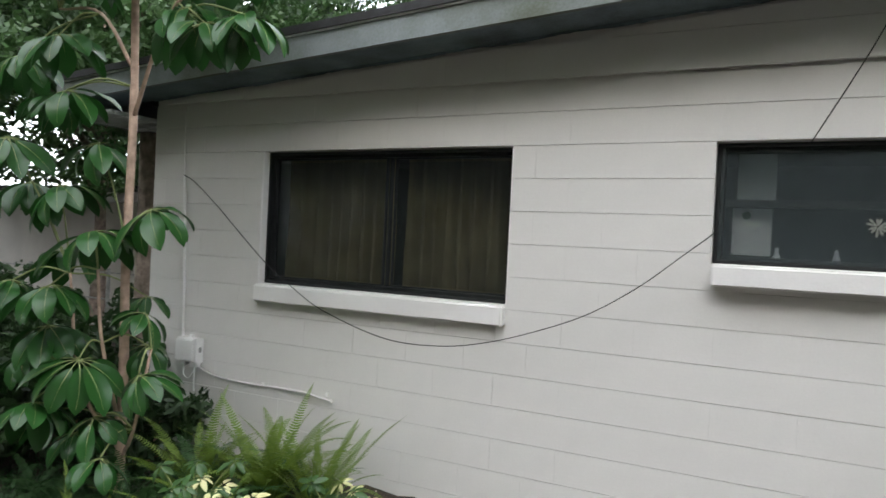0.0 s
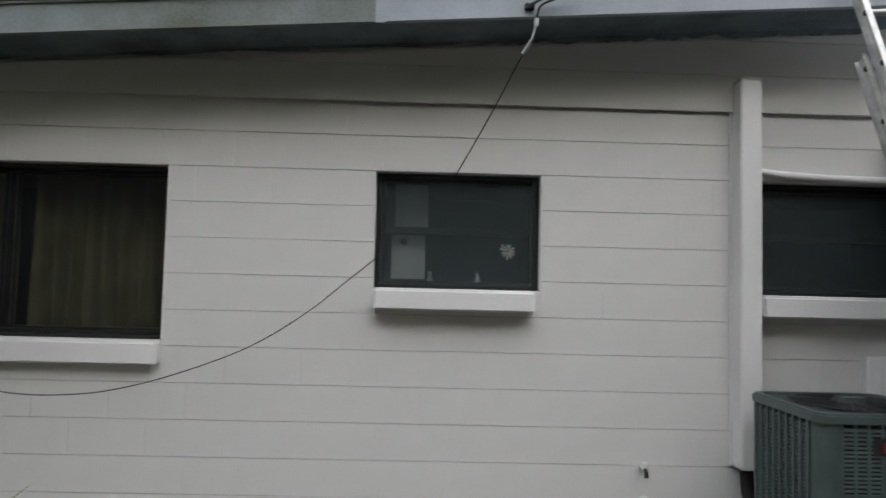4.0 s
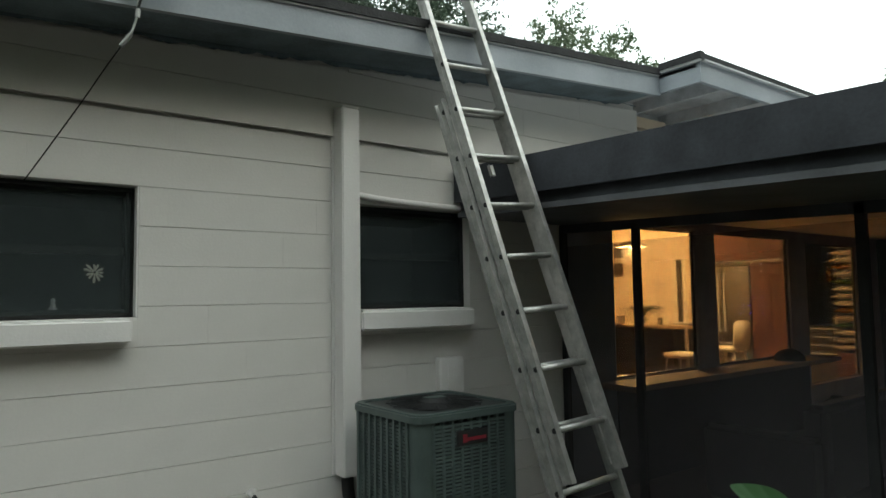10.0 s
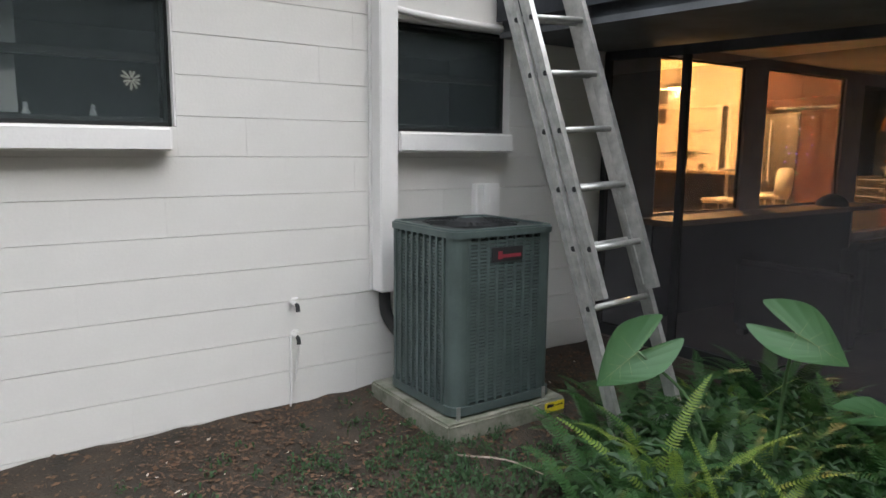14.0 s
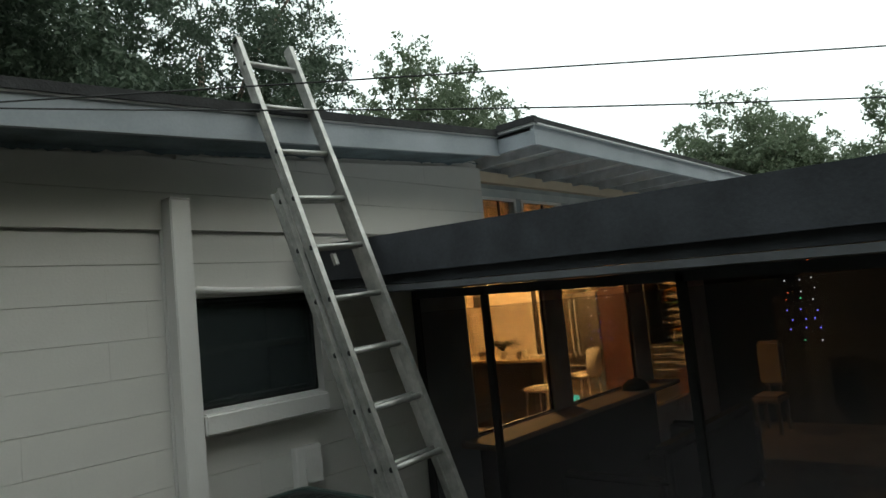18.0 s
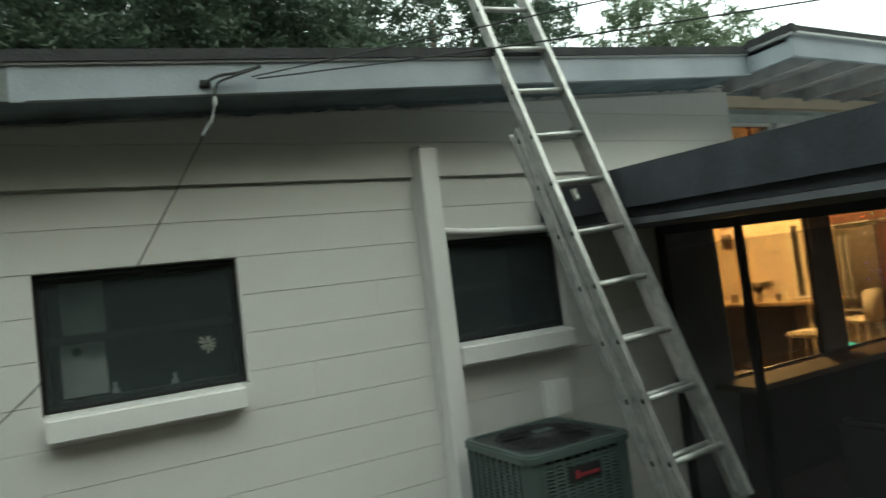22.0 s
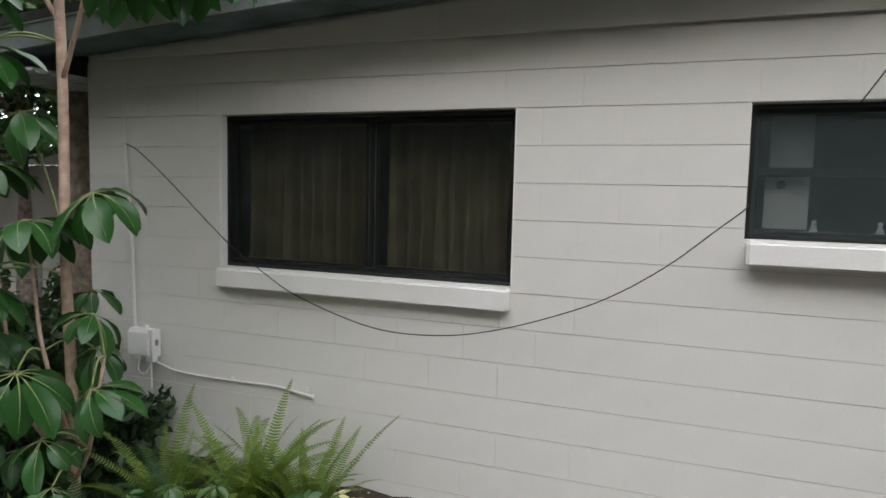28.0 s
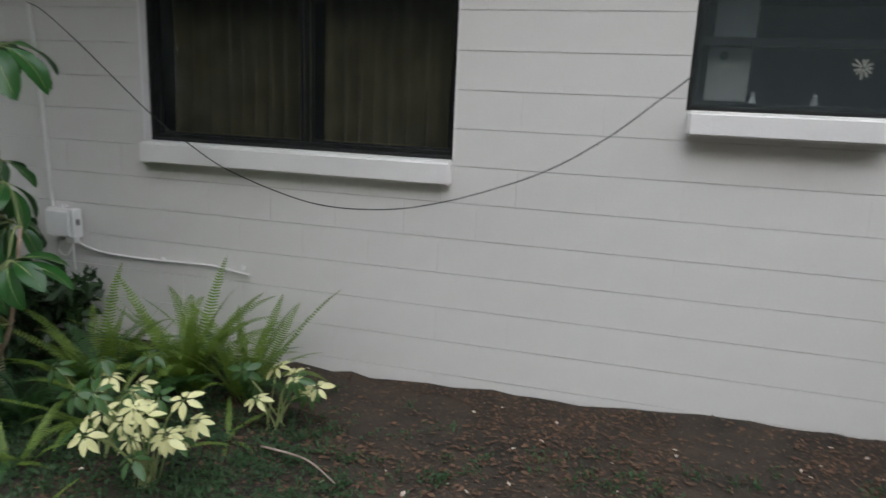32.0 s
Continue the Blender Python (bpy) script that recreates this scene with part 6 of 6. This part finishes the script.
def elephant_ear(root, leaves, label):
    p = holder("elephant_ear_plant", root[0], root[1], ground_z(*root), label, "plant", "elephant ears")
    for joint, tip, up, s in leaves:
        j, t = Vector(joint), Vector(tip)
        st = part("stalk", tube(curve_points([(root[0], root[1], ground_z(*root)), ((root[0] * 0.6 + j.x * 0.4), (root[1] * 0.6 + j.y * 0.4), j.z * 0.65), j], 12), 0.010, 6, 0.006), EAR_STALK, p, "", True)
        ob = new("leaf_blade", EAR)
        ob.parent = st
        xa = (t - j).normalized()
        ya = Vector(up).cross(xa).normalized()
        za = xa.cross(ya)
        m = Matrix((xa, ya, za)).transposed().to_4x4()
        m.translation = j
        ob.matrix_local = m @ Matrix.Scale(s, 4)
        vein = new("leaf_vein", VEIN)
        vein.parent = st
        vein.matrix_local = m @ Matrix.Scale(s, 4)


elephant_ear((2.72, -1.98), [((2.483, -1.677, 0.587), (2.342, -1.577, 0.437), (-0.745, -0.60, 0.55), 0.68)], "elephant ear plant with one broad arrow-shaped green leaf")
elephant_ear((2.86, -2.12), [((2.735, -2.235, 0.765), (2.80, -2.40, 0.68), (-0.75, -0.35, 0.55), 0.60), ((3.2, -2.35, 0.36), (3.35, -2.5, 0.33), (0, -0.4, 0.9), 0.5)], "elephant ear plant with broad arrow-shaped green leaves")


# scattered leaves, weeds
def scatter(name, count, area, make, mat, label, category, seed):
    rng = random.Random(seed)
    bm_verts, faces = [], []
    for _ in range(count):
        x, y = area(rng)
        if x is None:
            continue
        make(rng, x, y, ground_z(x, y), bm_verts, faces)
    me = bpy.data.meshes.new(name)
    me.from_pydata(bm_verts, [], faces)
    me.materials.append(mat)
    ob = new(name, me)
    return tagged(ob, label, category, "", "stuff")


def dry_leaf(rng, x, y, z, vs, fs):
    a, l = rng.uniform(0, 6.28), 0.0035 + 0.019 * rng.random() ** 3.4
    w = l * rng.uniform(0.3, 0.65)
    c, s = math.cos(a), math.sin(a)
    t1, t2, curl = rng.uniform(-0.3, 0.5), rng.uniform(-0.4, 0.4), rng.uniform(0, 0.5)
    z += 0.006 + rng.uniform(0, 0.008)
    n = len(vs)
    for u, v in ((-l, 0), (-0.1 * l, -w), (l, 0), (-0.1 * l, w), (0, 0)):
        vs.append((x + u * c - v * s, y + u * s + v * c, z + u * t1 * 0.4 + v * t2 + (abs(v) / w) * curl * w + 0.25 * l * curl * (u / l) ** 2))
    fs.extend(((n, n + 1, n + 4), (n + 1, n + 2, n + 4), (n + 2, n + 3, n + 4), (n + 3, n, n + 4)))


def yard(rng):
    x, y = rng.uniform(-2.6, 3.7), -abs(rng.gauss(0.1, 1.2))
    if y > -0.03 or y < -4.5 or (1.94 < x < 2.76 and -0.97 < y < -0.13):
        return None, None
    if noise.noise(Vector((x * 1.3, y * 1.3, 9))) < -0.18 and rng.random() < 0.7:
        return None, None
    return x, y


scatter("leaf_litter", 42000, yard, dry_leaf, LITTER, "scattered dry brown leaves on the soil", "leaf litter", 31)
PALE_LITTER = leaf_material("pale_dry_leaves", (0.42, 0.33, 0.26), (0.60, 0.54, 0.46), 0.8, 0.1)
scatter("pale_leaf_litter", 300, yard, dry_leaf, PALE_LITTER, "a few bleached pale leaves on the soil", "leaf litter", 33)


def weed(rng, x, y, z, vs, fs):
    for _ in range(rng.randint(9, 18)):
        a, l = rng.uniform(0, 6.28), rng.uniform(0.012, 0.038)
        hgt = rng.uniform(0.008, 0.05)
        ox, oy = x + rng.gauss(0, 0.03), y + rng.gauss(0, 0.03)
        c, s, w = math.cos(a), math.sin(a), l * rng.uniform(0.14, 0.28)
        n = len(vs)
        vs.extend(((ox, oy, z + hgt * 0.3), (ox + 0.5 * l * c - w * s, oy + 0.5 * l * s + w * c, z + hgt), (ox + l * c, oy + l * s, z + hgt * 0.8), (ox + 0.5 * l * c + w * s, oy + 0.5 * l * s - w * c, z + hgt)))
        fs.append((n, n + 1, n + 2, n + 3))


def weed_area(rng):
    k = rng.random()
    if k < 0.35:
        return rng.gauss(1.8, 0.4), rng.gauss(-1.3, 0.35)
    if k < 0.6:
        return rng.gauss(-1.75, 0.28), rng.gauss(-1.25, 0.35)
    if k < 0.85:
        x, y = rng.uniform(2.0, 3.8), rng.uniform(-3.2, -1.45)
        return (x, y) if not (x < 2.9 and y > -1.5) else (None, None)
    return rng.uniform(-1.2, 1.9), rng.uniform(-1.6, -0.5)


scatter("weeds", 760, weed_area, weed, BED_LEAF, "small green weeds sprouting from the soil", "weeds", 35)
def broad_weed(rng, x, y, z, vs, fs):
    for _ in range(rng.randint(3, 6)):
        a, l, hgt = rng.uniform(0, 6.28), rng.uniform(0.03, 0.085), rng.uniform(0.04, 0.26)
        ox, oy = x + rng.gauss(0, 0.05), y + rng.gauss(0, 0.05)
        c, s, w, dip = math.cos(a), math.sin(a), l * rng.uniform(0.16, 0.30), rng.uniform(-0.3, 0.6)
        n = len(vs)
        for u, v, e in ((0, 0, 0), (0.3, 1, 0.02), (0.3, 0, 0), (0.3, -1, 0.02), (0.7, 0.8, 0.01), (0.7, 0, 0), (0.7, -0.8, 0.01), (1, 0, 0)):
            vs.append((ox + u * l * c - v * w * s, oy + u * l * s + v * w * c, z + hgt + e - dip * l * u * u))
        fs.extend(((n, n + 2, n + 1), (n, n + 3, n + 2), (n + 1, n + 2, n + 5, n + 4), (n + 2, n + 3, n + 6, n + 5), (n + 4, n + 5, n + 7), (n + 5, n + 6, n + 7)))


def bed_area(rng):
    x, y = rng.uniform(1.9, 3.85), rng.uniform(-3.2, -1.4)
    if x < 1.95 + max(0, (-1.6 - y)) * 0.30 or (x < 2.6 and y > -1.62) or math.hypot(x - 0.1, y + 3.65) < 1.75:
        return None, None
    return x, y


scatter("bed_undergrowth", 420, bed_area, broad_weed, BED_LEAF, "mixed broad green leaves between the ferns", "undergrowth", 37)
scatter("undergrowth", 1500, lambda r: (r.gauss(-3.2, 0.75), min(-0.25, r.gauss(-1.15, 0.45))), weed, BED_LEAF, "low green undergrowth below the umbrella tree", "undergrowth", 36)
for pts in (((1.9, -1.12, 0.03), (2.05, -1.3, 0.04), (2.12, -1.48, 0.025)), ((-1.75, -1.05, -0.03), (-1.5, -1.1, -0.02), (-1.3, -1.22, -0.03))):
    tagged(part("twig", tube(curve_points(pts, 8), 0.006, 5, 0.003), BARK), "thin dry twig lying on the soil", "twig", "twigs")


# ---------------------------------------------------------------- trees
def leaf_cloud(centres, per, spread, size, seed):
    """Many small leaves on sprigs, in loose clumps round the centres."""
    g = np.random.default_rng(seed)
    sprigs = np.repeat(np.array(centres), 9, axis=0)
    d = g.normal(size=sprigs.shape)
    d /= np.linalg.norm(d, axis=1)[:, None]
    sprigs = sprigs + d * (g.random((len(d), 1)) ** 0.5) * spread * np.array([1, 1, 0.75])
    c = np.repeat(sprigs, max(1, per // 9), axis=0)
    n = len(c)
    p = c + g.normal(size=(n, 3)) * spread * 0.145 * np.array([1, 1, 0.7])
    a = g.normal(size=(n, 3))
    a /= np.linalg.norm(a, axis=1)[:, None]
    b = np.cross(a, g.normal(size=(n, 3)))
    b /= np.linalg.norm(b, axis=1)[:, None]
    s = size * g.uniform(0.6, 1.3, (n, 1))
    v = np.stack([p - a * s, p - b * s * 0.42, p + a * s, p + b * s * 0.42], axis=1).reshape(-1, 3)
    me = bpy.data.meshes.new("crown")
    me.vertices.add(4 * n)
    me.vertices.foreach_set("co", v.ravel())
    me.loops.add(4 * n)
    me.loops.foreach_set("vertex_index", np.arange(4 * n))
    me.polygons.add(n)
    me.polygons.foreach_set("loop_start", np.arange(0, 4 * n, 4))
    me.polygons.foreach_set("loop_total", np.full(n, 4))
    me.update(calc_edges=True)
    return me


def tree(x, y, base, top, radius, clumps, per, size, mat, seed, label, spread=0.75, trunk_r=0.25):
    rng = random.Random(seed)
    t = holder("tree", x, y, ground_z(x, y), label, "tree", "trees round the house")
    z0 = ground_z(x, y) - 0.05
    h = top - z0
    fz = z0 + max(base - z0, 0.4) * 0.9
    part("trunk", tube(curve_points([(x, y, z0), (x + rng.uniform(-0.2, 0.2), y, (z0 + fz) / 2), (x, y, fz), (x + rng.uniform(-0.5, 0.5), y, top - h * 0.25)], 16), trunk_r, 9, trunk_r * 0.25), BARK, t, smooth=True)
    centres = []
    cz, hz = (base + top) / 2, (top - base) / 2
    limbs = []
    for i in range(9):
        a = 2 * math.pi * i / 9 + rng.uniform(-0.3, 0.3)
        r = radius * rng.uniform(0.6, 0.95)
        e = Vector((x + r * math.cos(a), y + r * math.sin(a), cz + hz * rng.uniform(-0.4, 0.7)))
        s = Vector((x, y, fz + rng.uniform(0, hz * 0.6)))
        m = s.lerp(e, 0.5) + Vector((rng.uniform(-0.3, 0.3), rng.uniform(-0.3, 0.3), rng.uniform(0.1, 0.5)))
        pts = curve_points([s, m, e], 10)
        limbs.append(pts)
        part("limb", tube(pts, trunk_r * 0.38, 6, trunk_r * 0.08), BARK, t, smooth=True)
    for i in range(clumps):
        if rng.random() < 0.55:
            p = rng.choice(limbs)[rng.randint(4, 10)]
            centres.append(tuple(p + Vector((rng.gauss(0, 0.5), rng.gauss(0, 0.5), rng.gauss(0.15, 0.45))) * spread))
        else:
            while True:
                d = Vector((rng.uniform(-1, 1), rng.uniform(-1, 1), rng.uniform(-1, 1)))
                if 0.35 < d.length < 1:
                    break
            centres.append((x + d.x * radius, y + d.y * radius, cz + d.z * hz))
    me = leaf_cloud(centres, per, spread, size, seed)
    me.materials.append(mat)
    ob = new("crown", me)
    ob.parent = t
    ob.matrix_parent_inverse = Matrix.Translation(-t.matrix_basis.translation)
    return t


OAK = "large dark oak tree with gaps of sky between the leaves"
tree(3.2, 12.5, 3.0, 13.5, 5.2, 450, 560, 0.074, OAK_LEAF, 1, OAK, 0.98)
tree(-5.5, 12.5, 2.0, 12.5, 5.2, 420, 520, 0.074, OAK_LEAF, 2, OAK, 0.98)
tree(9.3, 12.2, 3.5, 12.4, 3.9, 330, 430, 0.060, OAK_LEAF, 3, OAK, 0.82)
tree(-0.8, 16.0, 3.0, 13.5, 5.0, 280, 380, 0.072, OAK_LEAF, 4, OAK, 1.05)
FEATHER = "grey-green tree with a feathery crown behind the roof"
tree(16.6, 10.9, 3.5, 10.3, 3.0, 230, 240, 0.075, FAR_LEAF, 5, FEATHER, 0.7)
tree(20.8, 11.0, 3.0, 9.0, 2.2, 120, 220, 0.075, FAR_LEAF, 6, FEATHER, 0.6)
PALE_TREE = "pale green round-topped tree beyond the porch roof"
tree(27.0, 4.6, 3.0, 9.0, 2.6, 190, 230, 0.085, FAR_LEAF, 7, PALE_TREE, 0.75)
tree(29.0, 2.6, 3.0, 7.8, 1.9, 90, 220, 0.085, FAR_LEAF, 8, PALE_TREE, 0.7)
tree(25.0, -1.6, 1.5, 7.9, 2.0, 160, 240, 0.085, FAR_LEAF, 9, PALE_TREE, 0.75)
SIDE_TREE = "leafy green tree beside the house"
tree(-9.0, 3.0, 1.8, 7.5, 3.0, 260, 230, 0.07, LEFT_LEAF, 10, SIDE_TREE, 0.75, 0.16)
tree(-7.0, 3.3, 1.7, 4.8, 1.7, 170, 200, 0.055, LEFT_LEAF, 17, SIDE_TREE, 0.55, 0.07)
tree(-9.0, 10.2, 1.0, 8.2, 3.6, 300, 230, 0.08, LEFT_LEAF, 16, SIDE_TREE, 0.9, 0.18)
tree(-7.6, 6.2, 0.6, 5.6, 2.4, 220, 230, 0.06, LEFT_LEAF, 15, SIDE_TREE, 0.7, 0.12)
tree(-12.5, 7.5, 1.5, 10.5, 4.2, 280, 230, 0.08, LEFT_LEAF, 11, SIDE_TREE, 0.9, 0.2)
tree(-8.5, -1.8, 1.0, 7.0, 2.4, 200, 220, 0.07, LEFT_LEAF, 12, SIDE_TREE, 0.75, 0.14)
tree(-14.0, 0.5, 0.8, 9.0, 3.6, 240, 220, 0.085, LEFT_LEAF, 13, SIDE_TREE, 0.9, 0.2)
# made-up trees out of view; they cut the low sky's light on the wall
for i, (x, y) in enumerate(((-9, -12), (-3, -13.5), (3.5, -14), (10, -13), (-14, -6), (17, -9))):
    tree(x, y, 0.3, 11.5, 5.0, 190, 90, 0.26, LEFT_LEAF, 50 + i, "unseen dense tree added round the yard to block low sky light", 1.4, 0.25)


def shrub(x, y, r, top, count, seed, mat, label):
    g = random.Random(seed)
    z0 = ground_z(x, y)
    s = holder("shrub", x, y, z0, label, "shrub", "shrubs beside the house")
    pts = []
    for i in range(count):
        a, q = g.uniform(0, 6.28), r * g.random() ** 0.5
        pts.append((x + q * math.cos(a), y + q * math.sin(a), z0 + 0.12 + (top - 0.12) * g.random() ** 0.8 * (1 - 0.4 * q / r)))
    me = leaf_cloud(pts, 60, 0.20, 0.055, seed)
    me.materials.append(mat)
    ob = new("foliage", me)
    ob.parent = s
    ob.matrix_parent_inverse = Matrix.Translation(-s.matrix_basis.translation)
    for i in range(6):
        c = g.choice(pts)
        part("stem", tube([(x + g.uniform(-0.1, 0.1), y + g.uniform(-0.1, 0.1), z0), c], 0.012, 5, 0.005), STEM, s)


DARK_SHRUB = leaf_material("dark_shrub_leaf", (0.018, 0.042, 0.014), (0.04, 0.08, 0.025), 0.45, 0.3, 2)
for i, (x, y, r, top, n) in enumerate(((-4.7, -0.5, 0.45, 1.0, 60), (-5.3, 0.4, 0.6, 1.2, 70), (-4.6, -1.3, 0.5, 0.7, 60), (-5.6, -0.8, 0.7, 1.1, 80), (-3.75, -0.45, 0.3, 0.55, 30), (-6.8, 0.2, 0.8, 1.5, 90))):
    shrub(x, y, r, top, n, 90 + i, DARK_SHRUB, "dense dark green shrub growing beside the house corner")

corner_trunk = tagged(part("palm_trunk", tube(curve_points([(-4.80, 0.42, -0.1), (-4.82, 0.42, 1.2), (-4.84, 0.42, 2.48)], 20), 0.135, 14, 0.12), BARK, None, "", True), "rough-barked trunk standing beside the house corner", "tree trunk")

PALE_WALL = material("pale_neighbour_wall", (0.55, 0.52, 0.48), 0.85, vary=0.15, scale=1.5)
nb = holder("neighbour_garage", -12, 4.5, 0, "pale neighbouring outbuilding with a white eave seen through leaves", "outbuilding")
part("wall", box(-19, 4.2, -0.2, -5.6, 4.35, 2.05), PALE_WALL, nb)
part("eave", box(-19, 3.9, 2.06, -5.6, 4.4, 2.22, 0.01), TRIM_PAINT, nb, "white painted eave")
part("roof", box(-19.2, 3.85, 2.225, -5.5, 8.0, 2.32), ROOFING, nb)
fence = holder("wire_fence", -9, 1.5, 0, "low dark wire fence with thin rails", "fence")
for i in range(7):
    part("post", tube([(-5.0 - 1.4 * i, 1.2, -0.15), (-5.0 - 1.4 * i, 1.2, 1.15)], 0.022, 8), METAL, fence)
for z in (0.5, 0.8, 1.1):
    part("rail", tube([(-5.0, 1.2, z), (-13.4, 1.2, z)], 0.008, 6), METAL, fence)

# silver ribbon spinner on a stake in the fern bed
SX, SY = 2.515, -2.817
spinner = holder("wind_spinner", SX, SY, ground_z(SX, SY), "curled silver ribbon garden spinner on a thin dark stake", "garden ornament")
part("stake", tube([(SX, SY, ground_z(SX, SY) - 0.03), (SX, SY, 1.07)], 0.004, 6), CABLE, spinner)
RIBBON = material("silver_ribbon", (0.75, 0.76, 0.78), 0.25, metal=0.9, vary=0.1)
for k in range(4):
    b = bmesh.new()
    prev = None
    for i in range(25):
        t = i / 24
        a = k * math.pi / 2 + 2.6 * t
        r = 0.008 + 0.040 * math.sin(math.pi * t) ** 0.8
        c = Vector((SX + r * math.cos(a), SY + r * math.sin(a), 1.08 - 0.42 * t))
        side = Vector((-math.sin(a), math.cos(a), 0.5)) * (0.009 * math.sin(math.pi * min(0.97, t + 0.03)) + 0.001)
        out = Vector((math.cos(a), math.sin(a), 0)) * 0.0008
        row = [b.verts.new(c - side - out), b.verts.new(c + side - out), b.verts.new(c + side + out), b.verts.new(c - side + out)]
        if prev:
            for j in range(4):
                b.faces.new((prev[j], prev[(j + 1) % 4], row[(j + 1) % 4], row[j]))
        prev = row
    part("ribbon", b, RIBBON, spinner, "", True)


# ---------------------------------------------------------------- wall blocks (last: many small pieces)
def block_mesh(w, h, g, bx, cache={}):
    """A block w wide, h high at its start and g high at its end; bx: how far its ends are rounded."""
    key = (round(w, 3), round(h, 3), round(g, 3), bx)
    if key not in cache:
        bm = bmesh.new()
        bz, d = 0.0030, 0.0095
        o = [bm.verts.new((x, d + 0.004, z)) for x, z in ((0, 0), (w, 0), (w, g), (0, h))]
        m = [bm.verts.new((x, 0.0020, z)) for x, z in ((0, 0.0012), (w, 0.0012), (w, g - 0.0012), (0, h - 0.0012))]
        f = [bm.verts.new((x, 0.0, z)) for x, z in ((bx, bz), (w - bx, bz), (w - bx, g - bz * 0.6), (bx, h - bz * 0.6))]
        bm.faces.new(f)
        for i in range(4):
            j = (i + 1) % 4
            bm.faces.new((m[i], m[j], f[j], f[i]))
            bm.faces.new((o[i], o[j], m[j], m[i]))
        cache[key] = mesh_of("block", bm, PAINT)
    return cache[key]


def lay_blocks():
    rng = random.Random(4)
    for k in range(-5, 12):
        z1 = HEAD - COURSE * k
        z0 = z1 - COURSE
        if k == 11:
            z0 = -0.2
        proud = -0.026 if k < -2 else 0.0
        top_at = lambda x: rake_z(x) - 0.005
        if k == -3:
            z0 += -0.012
        if k == -2:
            z1 += -0.026
        shift = 0.21125 if k % 2 else 0.0
        x = -4.825 + shift
        while x < 3.9 if k >= 0 else x < PAINT_E:
            a, b = max(x, WALL_W), min(x + BLOCK, 3.9 if k >= 0 else PAINT_E)
            x += BLOCK
            pieces = [(a, b)]
            for h in OPENINGS:
                if h[2] < z1 - 0.02 and h[3] > z0 + 0.02:
                    pieces = [q for p in pieces for q in ((p[0], min(p[1], h[0])), (max(p[0], h[1]), p[1])) if q[1] - q[0] > 0.01]
            for p, q in pieces:
                t, u = min(z1, top_at(p)), min(z1, top_at(q))
                if q - p < 0.01 or t - z0 < 0.02:
                    continue
                ob = new("block", block_mesh(q - p, t - z0, u - z0, rng.choice((0.0, 0.0006, 0.0012, 0.0018)) if p < -1.2 else rng.choice((0.0, 0.0, 0.0, 0.0005))))
                ob.parent = wall_south
                ob.location = (p, proud + rng.uniform(-0.0009, 0.0009), z0)


lay_blocks()
